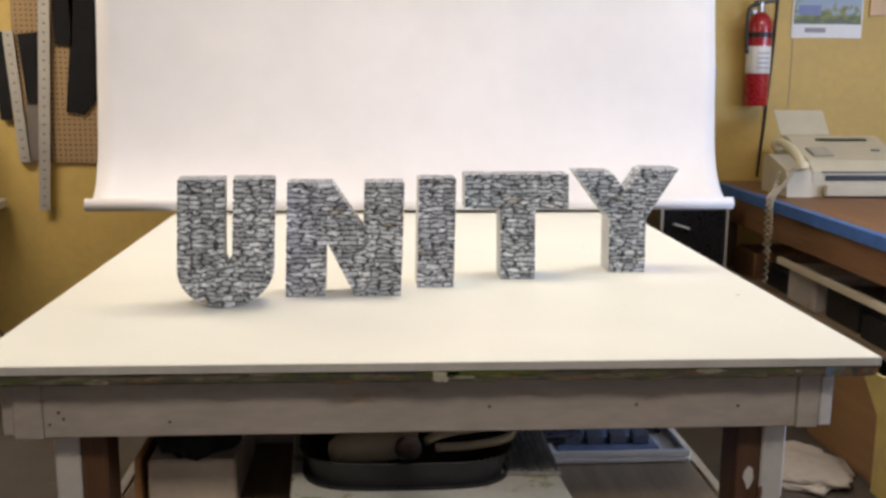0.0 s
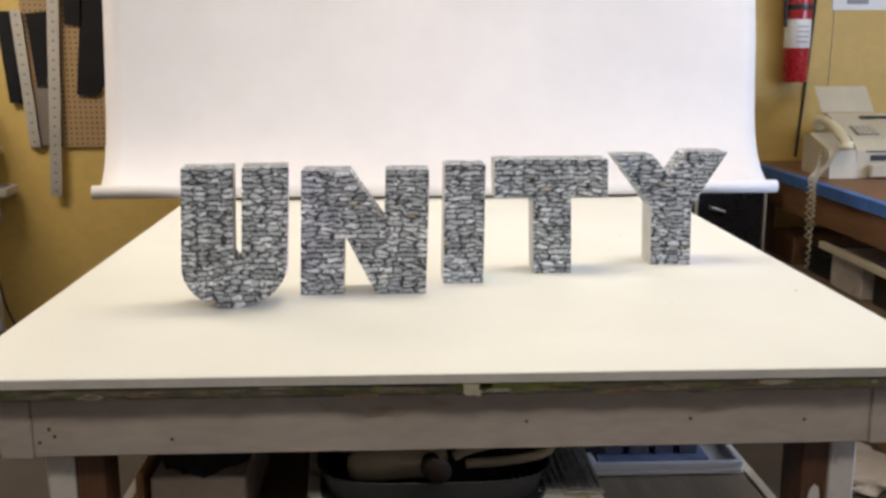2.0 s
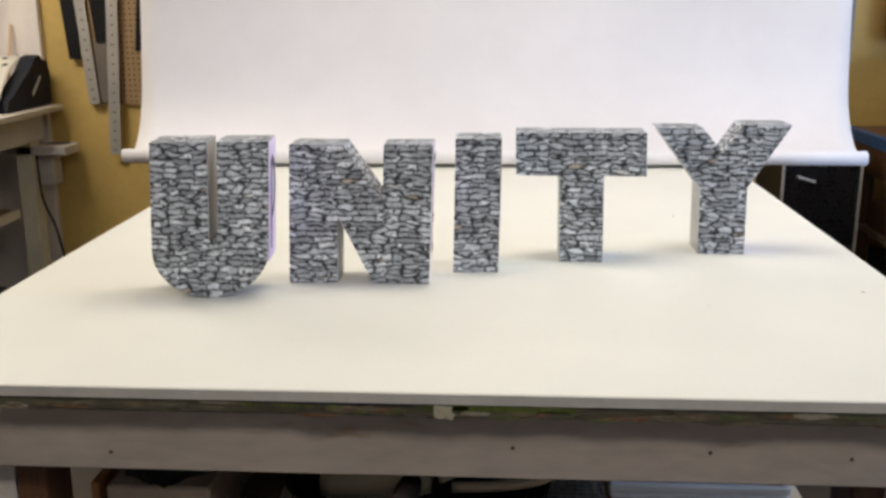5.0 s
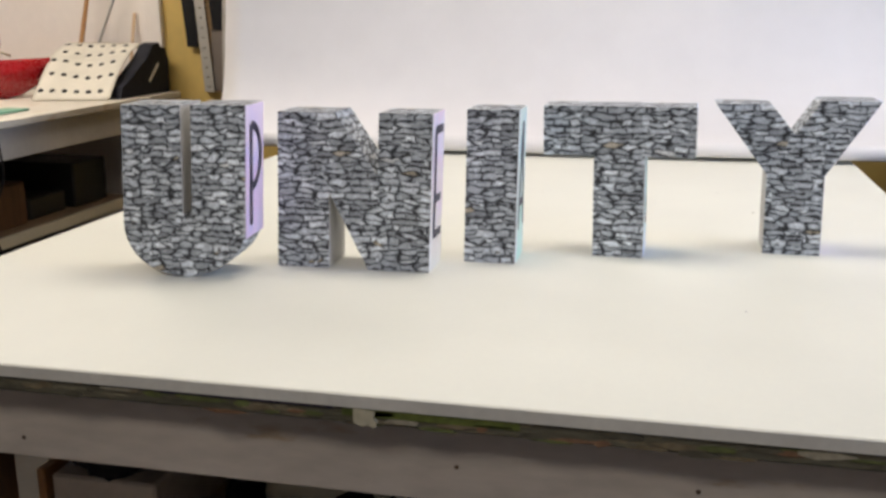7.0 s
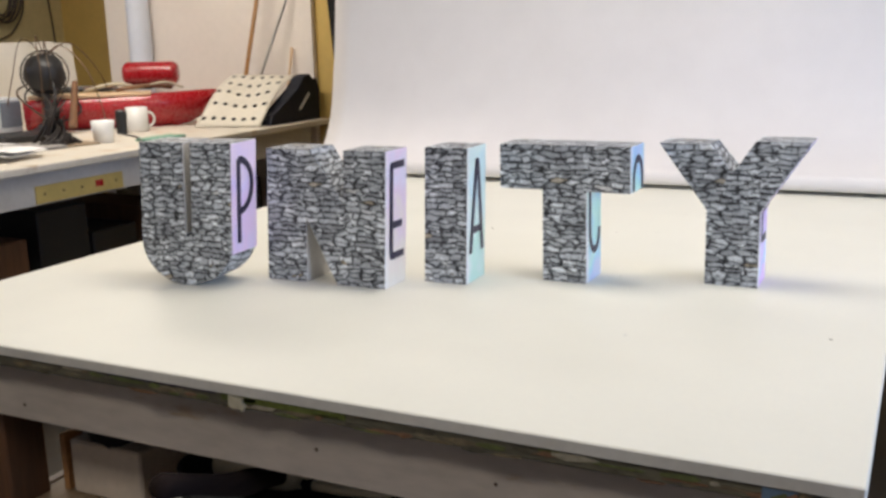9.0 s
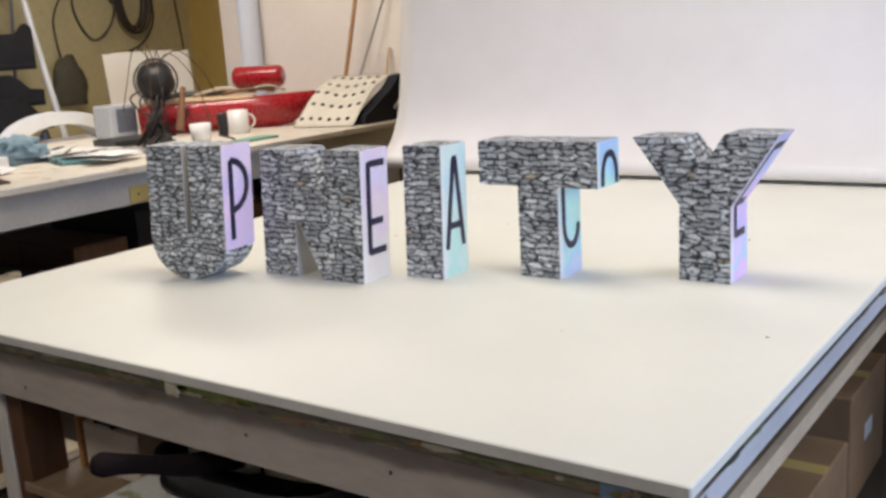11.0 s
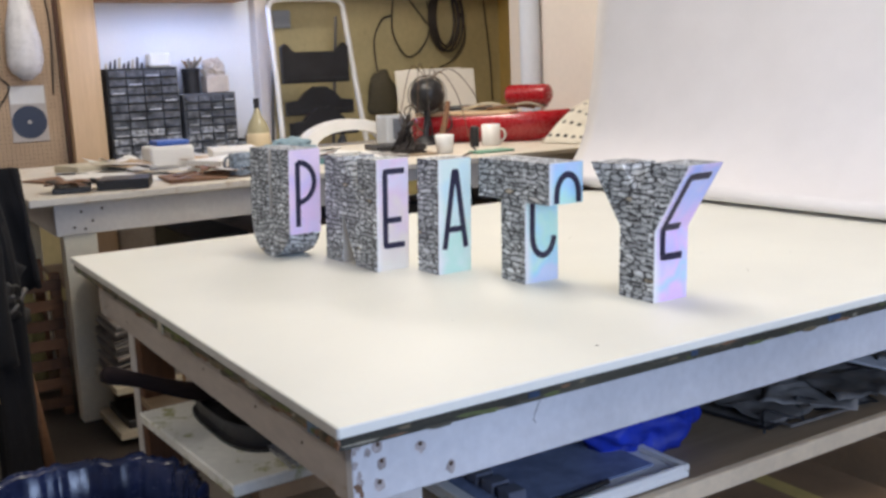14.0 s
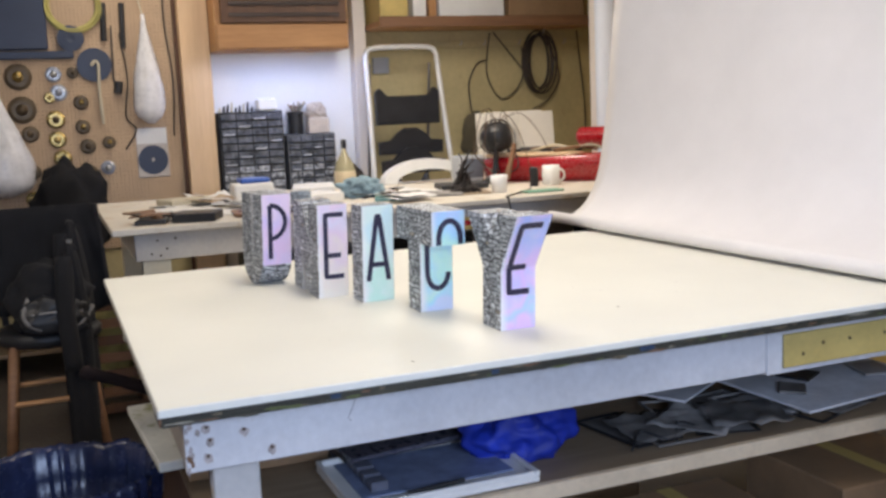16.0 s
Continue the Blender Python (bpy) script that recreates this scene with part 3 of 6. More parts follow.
def letter(name, outline, x, y, turn, lean, D, side_x, washes, strokes, label):
    """outline: (x, height) pairs; turn: degrees about the front left foot; lean: run of the top to the right and back for each metre of height;
    D: depth; side_x: the right flank as (height, x) pairs from top to bottom; strokes: lines in (depth, height) drawn on the flank."""
    stance = Matrix.Translation((x, y, TOP)) @ Matrix.Rotation(radians(turn), 4, "Z") @ Matrix(((1, 0, lean[0], 0), (0, 1, lean[1], 0), (0, 0, 1, 0), (0, 0, 0, 1))) @ Matrix.Translation((-x, -y, -TOP))
    ob = thing(name, (x, y, TOP), label, "letter", "standing letters")
    bm = prism([(x + px, TOP + pz) for px, pz in outline], 1, y, y + D)
    body = part("body", turned(stance, bm), STONE, ob, "printed with grey dry stone wall")
    body.data.materials.append(CARD)
    for f in body.data.polygons:
        if abs(f.normal.x) > 0.98:
            f.material_index = 1
    # flank cards
    for i in range(0, len(side_x) - 1):
        (z0, a), (z1, b) = side_x[i], side_x[i + 1]
        if z0 == z1:
            continue
        bm = bmesh.new()
        e = 0.0012
        q = [(x + a + e, y + 0.001, TOP + z0), (x + a + e, y + D - 0.001, TOP + z0), (x + b + e, y + D - 0.001, TOP + z1), (x + b + e, y + 0.001, TOP + z1)]
        vs = [bm.verts.new(p) for p in q] + [bm.verts.new((p[0] - e * 0.9, p[1], p[2])) for p in q]
        for idx in ((0, 1, 2, 3), (7, 6, 5, 4), (0, 4, 5, 1), (1, 5, 6, 2), (2, 6, 7, 3), (3, 7, 4, 0)):
            bm.faces.new([vs[k] for k in idx])
        part("side_card", turned(stance, bm), washes, ob, "pale pastel watercolour card")

    def flank(z):
        for (z0, a), (z1, b) in zip(side_x, side_x[1:]):
            if z1 <= z <= z0 and z0 > z1:
                return a + (b - a) * (z0 - z) / (z0 - z1)
        return side_x[-1][1]
    w = 0.0066
    for line in strokes:
        bm = bmesh.new()
        pts = [Vector(p) for p in line]
        fine = []
        for p, q in zip(pts, pts[1:]):
            n = max(1, int((q - p).length / 0.006))
            fine += [p.lerp(q, k / n) for k in range(n)]
        fine.append(pts[-1])
        prev = None
        for i, p in enumerate(fine):
            d = (fine[min(i + 1, len(fine) - 1)] - fine[max(i - 1, 0)]).normalized()
            nrm = Vector((-d.y, d.x)) * w
            pair = [bm.verts.new((x + flank(c.y) + 0.0022, y + c.x, TOP + c.y)) for c in (p + nrm, p - nrm)]
            if prev and abs(prev[0].co.x - pair[0].co.x) < 0.03:
                bm.faces.new((prev[0], prev[1], pair[1], pair[0]))
            prev = pair
        part("painted_stroke", turned(stance, bm), INK, ob, "narrow navy hand-drawn letter stroke")
    return ob


def arc(cx, cz, rx, rz, a0, a1, n=14):
    return [(cx + rx * math.cos(radians(a0 + (a1 - a0) * i / n)), cz + rz * math.sin(radians(a0 + (a1 - a0) * i / n))) for i in range(n + 1)]


lilac = watercolour("wash_lilac", [(0.15, (0.78, 0.66, 0.90)), (0.4, (0.84, 0.62, 0.86)), (0.7, (0.72, 0.60, 0.90)), (0.95, (0.84, 0.68, 0.87))])
rose = watercolour("wash_rose", [(0.05, (0.86, 0.80, 0.70)), (0.25, (0.86, 0.75, 0.68)), (0.5, (0.83, 0.65, 0.78)), (0.75, (0.79, 0.72, 0.86)), (0.95, (0.85, 0.66, 0.82))])
mint = watercolour("wash_mint", [(0.1, (0.58, 0.83, 0.72)), (0.35, (0.72, 0.85, 0.80)), (0.65, (0.62, 0.81, 0.84)), (0.9, (0.72, 0.86, 0.81))])
aqua = watercolour("wash_aqua", [(0.05, (0.62, 0.70, 0.90)), (0.2, (0.42, 0.76, 0.90)), (0.4, (0.54, 0.86, 0.76)), (0.65, (0.40, 0.72, 0.90)), (0.9, (0.46, 0.62, 0.92))])
violet = watercolour("wash_violet", [(0.0, (0.80, 0.56, 0.90)), (0.2, (0.46, 0.66, 0.96)), (0.4, (0.78, 0.56, 0.91)), (0.6, (0.60, 0.58, 0.95)), (0.8, (0.48, 0.56, 0.95)), (0.97, (0.74, 0.62, 0.93))])

UW, UH = 0.200, 0.271
u = arc(UW / 2, 0.085, UW / 2, 0.085, 180, 360, 20)
u_out = [(0, UH)] + u + [(UW, UH), (0.113, UH), (0.113, 0.100), (0.105, 0.090), (0.098, 0.100), (0.096, UH)]
P = [[(0.024, 0.082), (0.024, 0.240)], [(0.024, 0.239)] + arc(0.024, 0.190, 0.046, 0.049, 90, -90)]
letter("letter_u", u_out, -1.3225, 0.400, 5.6, (0.040, 0.030), 0.088, [(UH - 0.001, UW), (0.063, UW)], lilac, P, "letter U of grey stone print with lilac P side")
n_out = [(0, 0), (0, H), (0.096, H), (0.169, 0.60 * H), (0.169, H), (0.256, H), (0.256, 0), (0.155, 0), (0.088, 0.49 * H), (0.088, 0)]
E1 = [[(0.072, 0.226), (0.022, 0.226), (0.022, 0.057), (0.072, 0.057)], [(0.022, 0.115), (0.064, 0.115)]]
letter("letter_n", n_out, -1.1055, 0.510, 1.0, (0.032, 0.024), 0.084, [(H, 0.256), (0, 0.256)], rose, E1, "letter N of grey stone print with rose E side")
A1 = [[(0.016, 0.055), (0.041, 0.226), (0.047, 0.226), (0.072, 0.055)], [(0.024, 0.098), (0.064, 0.098)]]
letter("letter_i", [(0, 0), (0, H), (0.085, H), (0.085, 0)], -0.8090, 0.599, 1.0, (0.017, 0.027), 0.087, [(H, 0.085), (0, 0.085)], mint, A1, "letter I of grey stone print with mint A side")
t_out = [(0.085, 0), (0.085, 0.171), (0, 0.171), (0, H), (0.2505, H), (0.2505, 0.171), (0.169, 0.171), (0.169, 0)]
C1 = [[(0.074, 0.173)] + arc(0.046, 0.188, 0.028, 0.042, 0, 180, 14) + [(0.018, 0.173)], [(0.018, 0.168)] + arc(0.046, 0.098, 0.028, 0.042, 180, 355, 14)]
letter("letter_t", t_out, -0.6875, 0.686, -0.5, (-0.017, 0.036), 0.086, [(H, 0.2505), (0.171, 0.2505), (0.171, 0.169), (0, 0.169)], aqua, C1, "letter T of grey stone print with aqua C side")
y_out = [(0.088, 0), (0.088, 0.136), (0, 0.254), (0.090, 0.254), (0.131, 0.203), (0.170, 0.261), (0.2625, 0.261), (0.1805, 0.136), (0.1805, 0)]
E2 = [[(0.070, 0.238), (0.020, 0.238), (0.020, 0.084), (0.070, 0.084)], [(0.020, 0.140), (0.060, 0.140)]]
letter("letter_y", y_out, -0.4060, 0.762, 0.1, (-0.0105, 0.042), 0.0865, [(0.261, 0.2625), (0.136, 0.1805), (0, 0.1805)], violet, E2, "letter Y of grey stone print with violet E side")


# ---- west side: long bench and counter ----
BT = 0.93
CREAM_PALE = surface("pale_cream_paint", (0.80, 0.74, 0.58), 0.55, large=4, fine=60, amount=0.12, stain=(0.55, 0.46, 0.34), stain_at=0.7)
WORN_TOP = surface("scuffed_cream_top", (0.74, 0.68, 0.58), 0.5, large=2.2, fine=45, amount=0.12, stain=(0.56, 0.44, 0.31), stain_at=0.56, relief=0.1)
bench = thing("long_bench", (-3.6, 1.75, 0), "long white-painted bench with cream top along the far side", "bench")
part("benchtop", box(-4.45, -2.82, 0.10, 3.42, BT - 0.03, BT, 0.004), WORN_TOP, bench, "scuffed cream top with tan stains")
part("front_apron", box(-2.92, -2.90, 0.20, 3.36, BT - 0.16, BT - 0.031, 0.002), PAINTED, bench)
part("end_apron", box(-4.30, -2.921, 0.20, 0.22, BT - 0.16, BT - 0.031, 0.002), PAINTED, bench)
for lx, ly in ((-3.0, 0.24), (-3.0, 3.26), (-4.3, 0.24), (-4.3, 3.26)):
    part("leg", box(lx, lx + 0.078, ly - (0.012 if ly < 1 else 0), ly + (0.115 if ly < 1 else 0.09), 0, BT - 0.031, 0.003), CREAM_PALE, bench, "broad cream painted leg")
part("lower_shelf", box(-4.2, -3.02, 0.34, 3.25, 0.42, 0.445, 0.002), PLY, bench)
part("shelf_lip", box(-3.019, -3.001, 0.36, 3.25, 0.405, 0.450, 0.002), CREAM_PALE, bench, "cream painted front lip of the shelf")
for hy, hz in ((0.27, 0.80), (0.30, 0.86), (0.34, 0.82), (0.38, 0.865), (0.31, 0.79)):
    part("screw_head", turned(pose(-2.8995, hy, hz, 0, 90), lathe([(0, 0), (0.006, 0), (0.005, 0.001), (0, 0.001)], (0, 0, 0), 8)), screw, bench)
ys = part("yellow_strip", box(-2.899, -2.892, 1.53, 1.97, 0.775, 0.842, 0.002), YSTRIP, bench, "old yellow drilled strip screwed on")
for hy in (1.57, 1.66, 1.75, 1.84, 1.93):
    part("hole", turned(pose(-2.8925, hy, 0.81, 0, 90), lathe([(0, 0), (0.006, 0), (0.005, 0.001), (0, 0.001)], (0, 0, 0), 8)), screw, ys)
part("red_tag", box(-2.892, -2.890, 1.82, 1.86, 0.80, 0.825), RED, ys)
CT = 0.84
counter = thing("back_counter", (-4.88, 1.9, 0), "cream counter against the far wall", "counter")
part("countertop", box(-5.39, -4.452, 0.99, 3.42, CT - 0.03, CT, 0.003), BOARD, counter)
part("base", box(-5.39, -4.47, 1.0, 3.40, 0, CT - 0.031, 0.003), PAINTED_OLD, counter)

# far wall: timber post, white niche, pegboard
structure("pegboard_panel", box(-5.397, -5.38, -2.2, 0.755, 0.55, 2.70), PEG_FAR, "pale brown perforated hardboard panel on the far wall", "pegboard")
structure("timber_post", box(-5.397, -5.28, 0.785, 0.985, 0, 2.72, 0.004), OAK_V, "bare pale timber post on the far wall", "post")
structure("dark_batten", box(-5.397, -5.36, 0.757, 0.783, 0, 2.72, 0.003), DARKWOOD, "dark narrow batten beside the timber post", "batten")
structure("niche_panel", box(-5.397, -5.385, 0.99, 2.02, CT + 0.001, 2.0), surface("bright_white_paint", (0.82, 0.83, 0.85), 0.5, amount=0.04), "white painted panel behind the drawer cabinets", "wall panel")
structure("white_post", box(-5.397, -5.28, 2.022, 2.115, CT + 0.001, 2.72, 0.003), WHITE_WALL, "white painted upright beside the niche", "post")
structure("heating_pipe", lathe([(0.064, 0.0), (0.064, 1.785)], (-4.05, 3.382, BT + 0.002), 28), surface("white_pipe_paint", (0.70, 0.75, 0.86), 0.35, amount=0.04), "thick white painted vertical pipe", "pipe")
structure("white_jamb", box(-2.975, -2.90, 3.415, 3.449, 0, 2.72, 0.003), WHITE_WALL, "narrow white upright at the end of the yellow wall", "trim")

cup = thing("wall_cupboard", (-5.2, 1.43, 1.85), "honey wood wall cupboard with dark louvred front", "cupboard")
part("carcass", box(-5.384, -5.06, 0.99, 1.92, 1.85, 2.70, 0.003), OAK, cup)
part("door", box(-5.058, -5.035, 1.0, 1.91, 1.86, 2.02, 0.004), OAK, cup)
dp = part("dark_frame", box(-5.058, -5.02, 1.03, 1.90, 2.03, 2.69, 0.006), DARKWOOD, cup, "dark brown framed louvre")
for k in range(8):
    part("slat", turned(pose(-5.012, 1.465, 2.085 + k * 0.075, 0, 35), box(-0.02, 0.02, -0.38, 0.38, -0.004, 0.004)), surface("grey_slat_%d" % k, (0.10, 0.085, 0.08), 0.4, amount=0.2) if k == 0 else bpy.data.materials["grey_slat_0"], dp)

sh = thing("wall_shelf", (-5.2, 2.95, 1.98), "honey wood wall shelf loaded with boxes", "shelf")
part("board", box(-5.395, -4.98, 2.12, 3.90, 1.99, 2.03, 0.004), OAK, sh)
part("front_lip", box(-4.979, -4.955, 2.12, 3.90, 1.985, 2.06, 0.004), BROWN, sh)
for name, y0, y1, h, m, lab in (("storage_box", 2.15, 2.36, 0.34, YSTRIP, "yellow cardboard storage box on the wall shelf"), ("storage_box", 2.40, 2.50, 0.30, WHITE, "white storage box on the wall shelf"),
                                ("storage_box", 2.52, 2.58, 0.28, OAK, "narrow brown box on the wall shelf"), ("storage_box", 2.60, 3.12, 0.22, WHITE, "long white carton on the wall shelf"), ("storage_box", 3.16, 3.80, 0.30, CARTON, "brown carton on the wall shelf")):
    single(name, box(-5.36, -5.02, y0, y1, 2.031, 2.031 + h, 0.004), m, lab, "box", "boxes on the shelf")


def drawer_cabinet(y0, y1, z1, cols, rows, frame_mat, label):
    ob = thing("drawer_cabinet", (-5.28, (y0 + y1) / 2, CT), label, "drawer cabinet", "parts cabinets")
    part("frame", box(-5.38, -5.25, y0, y1, CT + 0.001, z1, 0.004), frame_mat, ob)
    cw, rh = (y1 - y0 - 0.02) / cols, (z1 - CT - 0.02) / rows
    for c in range(cols):
        for r in range(rows):
            a, b = y0 + 0.01 + c * cw, CT + 0.012 + r * rh
            # paler lower drawers and some pale pulls paint in reflections on the plastic
            d = part("drawer", box(-5.249, -5.222, a + 0.004, a + cw - 0.004, b + 0.004, b + rh - 0.006, 0.003), LIT if r < 4 and (c + 2 * r) % 3 else CLOUDY, ob)
            part("pull", box(-5.221, -5.212, a + cw * 0.15, a + cw * 0.85, b + rh * 0.12, b + rh * 0.30, 0.002), GLINT if (c * 7 + r * 5) % 4 == 0 or r in (1, 3) else CLOUDY, d)
    return ob


CLOUDY = surface("cloudy_drawer_plastic", (0.15, 0.16, 0.185), 0.10, large=14, fine=30, amount=0.6, relief=0.05)
# LIT and GLINT carry white glints in their colour
LIT = surface("glinting_drawer_plastic", (0.42, 0.44, 0.48), 0.06, large=30, fine=60, amount=0.8, relief=0.05)
GLINT = surface("glint_drawer_lip", (0.55, 0.57, 0.60), 0.12, large=20, fine=40, amount=0.4, relief=0)
GREY_TUFT = surface("grey_tuft", (0.30, 0.28, 0.26), 0.8, amount=0.3)
KRAFT_PALE = surface("pale_kraft", (0.60, 0.52, 0.44), 0.7, large=9, amount=0.2)
drawer_cabinet(1.0, 1.455, 1.44, 4, 11, BLACK, "tall black parts cabinet with small clear drawers")
drawer_cabinet(1.475, 1.83, 1.265, 4, 8, surface("grey_cabinet", (0.10, 0.105, 0.115), 0.45, amount=0.2), "grey parts cabinet with small clear drawers")
for k in range(9):
    y = 1.02 + k * 0.028
    single("paint_tube", tube([(-5.30, y, 1.442), (-5.30, y + 0.006, 1.442 + 0.03 + 0.012 * (k % 4))], [0.010, 0.006], 8), BLACK if k % 3 else BEIGE, "small dark tube standing on the parts cabinet", "tube", "tubes on the cabinet")
single("small_carton", box(-5.34, -5.25, 1.28, 1.42, 1.441, 1.53, 0.012), WHITE, "small pale carton on the tall parts cabinet", "carton")
single("black_tin", lathe([(0, 0), (0.055, 0), (0.055, 0.13), (0.06, 0.135), (0.06, 0.16), (0, 0.16)], (-5.31, 1.56, 1.266), 20), BLACK, "black round tin with pale lid on the parts cabinet", "tin", smooth=False)
frz = random.Random(12)
for k in range(22):
    a = frz.uniform(0, 6.28)
    r = frz.uniform(0.005, 0.045)
    single("paint_brush", tube([(-5.31 + r * math.cos(a), 1.56 + r * math.sin(a), 1.4265), (-5.31 + 2.2 * r * math.cos(a), 1.56 + 2.2 * r * math.sin(a), 1.45 + frz.uniform(0, 0.05))], [0.003, 0.007], 6), (BEIGE, BROWN, GREY_TUFT)[k % 3], "small used brush standing on the black tin", "brush", "brushes on the tin")
pc = thing("open_carton", (-5.31, 1.73, 1.266), "pale open carton with crumpled paper on the parts cabinet", "carton")
part("carton", box(-5.375, -5.255, 1.645, 1.795, 1.266, 1.375, 0.004), KRAFT_PALE, pc)
part("paper", lumpy((-5.315, 1.72, 1.376), (0.055, 0.07, 0.07), 33, level=4, rough=0.5, freq=2.6), KRAFT_PALE, pc, "crumpled pale paper")
GREEN_GLASS = surface("cloudy_jar_glass", (0.24, 0.25, 0.25), 0.1, large=20, fine=60, amount=0.5, relief=0.1)
for k, (jx, jy, jr, jh) in enumerate(((-5.10, 1.66, 0.045, 0.10), (-5.02, 1.78, 0.05, 0.13), (-5.16, 1.88, 0.05, 0.12), (-4.96, 1.90, 0.04, 0.09), (-5.2, 1.96, 0.045, 0.15))):
    jar = thing("glass_jar", (jx, jy, CT), "small cloudy glass jar with hardware on the counter", "jar", "jars on the counter")
    part("glass", lathe([(0, 0.001), (jr * 0.9, 0.001), (jr, 0.01), (jr, jh * 0.75), (jr * 0.75, jh * 0.86), (0, jh * 0.86)], (jx, jy, CT), 18), GREEN_GLASS, jar, smooth=True)
    part("lid", lathe([(0, jh * 0.861), (jr * 0.8, jh * 0.861), (jr * 0.8, jh), (0, jh)], (jx, jy, CT), 18), (STEEL, BLACK, BRASS)[k % 3], jar, "metal screw lid")
single("dark_rag", lumpy((-5.2, 1.93, CT + 0.001), (0.09, 0.08, 0.12), 7), surface("brown_rag", (0.08, 0.06, 0.045), 0.9, amount=0.4), "dark brown rag bundle on the counter", "rag", smooth=True)

# bottle
bt = thing("bottle", (-4.41, 1.645, BT), "straw-coloured flask bottle with a dark neck", "bottle")
part("body", lathe([(0, 0.001), (0.055, 0.001), (0.066, 0.014), (0.069, 0.07), (0.066, 0.115), (0.054, 0.155), (0.030, 0.195), (0.017, 0.225), (0.014, 0.25), (0, 0.25)], (-4.41, 1.645, BT), 22), surface("straw_glass", (0.42, 0.38, 0.24), 0.12, amount=0.2), bt, smooth=True)
part("label", lathe([(0.0672, 0.02), (0.0682, 0.024), (0.0702, 0.07), (0.0684, 0.100), (0.0676, 0.102)], (-4.41, 1.645, BT), 22), surface("cream_label", (0.70, 0.58, 0.38), 0.6, amount=0.15), bt, smooth=True)
part("cap", lathe([(0, 0.245), (0.017, 0.245), (0.017, 0.30), (0, 0.30)], (-4.41, 1.645, BT), 14), BLACK, bt)

# step ladder
LADDER_BLACK = surface("ladder_black", (0.014, 0.014, 0.018), 0.5, large=9, fine=60, amount=0.4, relief=0.1)
LADDER_GREY = surface("ladder_grey", (0.16, 0.15, 0.14), 0.5, 0.2, amount=0.3)
ld = thing("step_ladder", (-5.0, 2.38, 0), "white folding step ladder with black plastic treads", "ladder")
rail = smooth_path([(-4.86, 1.99, CT + 0.01), (-4.99, 2.025, 1.35), (-5.09, 2.045, 1.74), (-5.11, 2.055, 1.81), (-5.115, 2.11, 1.85), (-5.115, 2.33, 1.857), (-5.115, 2.53, 1.852), (-5.11, 2.588, 1.815), (-5.09, 2.592, 1.74), (-4.99, 2.592, 1.35), (-4.86, 2.60, CT + 0.01)], 6)
part("rail", tube(rail, 0.019, 10), ALU, ld, "white bent tube rail", smooth=True)
for z0, x in ((1.30, -5.04), (1.09, -5.0), (0.955, -4.95)):
    lo, hi = 2.075, 2.555
    if z0 > 1.2:
        shape = [(lo, z0), (lo, z0 + 0.235), (lo + 0.03, z0 + 0.26), (lo + 0.085, z0 + 0.205), (hi - 0.085, z0 + 0.205), (hi - 0.03, z0 + 0.26), (hi, z0 + 0.235), (hi, z0)]
    else:
        shape = [(lo, z0), (lo, z0 + 0.09), (lo + 0.09, z0 + 0.10), (lo + 0.14, z0 + 0.15), (lo + 0.20, z0 + 0.185), (hi - 0.20, z0 + 0.185), (hi - 0.14, z0 + 0.15), (hi - 0.09, z0 + 0.10), (hi, z0 + 0.09), (hi, z0)]
    tread = part("tread", prism(shape, 0, x, x + 0.05), LADDER_BLACK, ld, "black moulded tread")
    part("tread_lip", box(x + 0.051, x + 0.062, lo + 0.01, hi - 0.01, z0 + 0.012, z0 + 0.036, 0.003), LADDER_BLACK, tread)
for y in (2.085, 2.545):
    part("rear_leg", tube([(-5.13, y, 1.74), (-5.28, y, CT + 0.006)], 0.011, 8), LADDER_GREY, ld, "grey rear tube leg")
single("wall_switch", box(-5.399, -5.375, 2.19, 2.32, 1.68, 1.80, 0.006), surface("grey_box", (0.30, 0.32, 0.34), 0.5, amount=0.1), "grey round-cornered electrical box on the wall", "switch box")

# cables on the wall
co = thing("cable_coil", (-5.36, 3.57, 1.99), "coil of dark cable hanging on the wall", "cable")
for k in range(7):
    ry, rz = 0.085 + 0.011 * k, 0.205 + 0.008 * k
    part("loop", tube([(-5.37 + 0.006 * k, 3.575 + 0.022 * math.sin(k * 2.1) + ry * math.cos(a), 1.73 + 0.008 * math.cos(k) + rz * math.sin(a)) for a in [2 * math.pi * i / 28 for i in range(28)]], 0.0065, 6, closed=True), CABLE, co, smooth=True)
part("hook", tube([(-5.397, 3.61, 1.96), (-5.34, 3.61, 1.96), (-5.32, 3.61, 1.99)], 0.006, 6), STEEL, co)
for lab, pts in (("loop of dark cable hanging on the wall", [(3.16, 1.97), (3.13, 1.80), (3.13, 1.62), (3.24, 1.46), (3.38, 1.53), (3.45, 1.69), (3.43, 1.86)]),
                 ("long dark cable drooping down the wall", [(3.12, 1.76), (3.04, 1.73), (2.97, 1.60), (2.97, 1.45), (2.99, 1.32)]),
                 ("thin dark cable running up the wall", [(3.19, 1.97), (3.32, 1.82), (3.43, 1.69)]),
                 ("loose end of dark cable drooping from the coil", [(3.61, 1.95), (3.74, 1.73), (3.75, 1.57), (3.65, 1.43), (3.52, 1.37)]),
                 ("thin dark cord hanging near the corner", [(3.93, 1.98), (3.96, 1.7), (3.99, 1.4), (4.0, 1.1)])):
    single("cable", tube(smooth_path([(-5.375, y, z) for y, z in pts], 8), 0.006, 6), CABLE, lab, "cable", "cables on the wall", smooth=True)
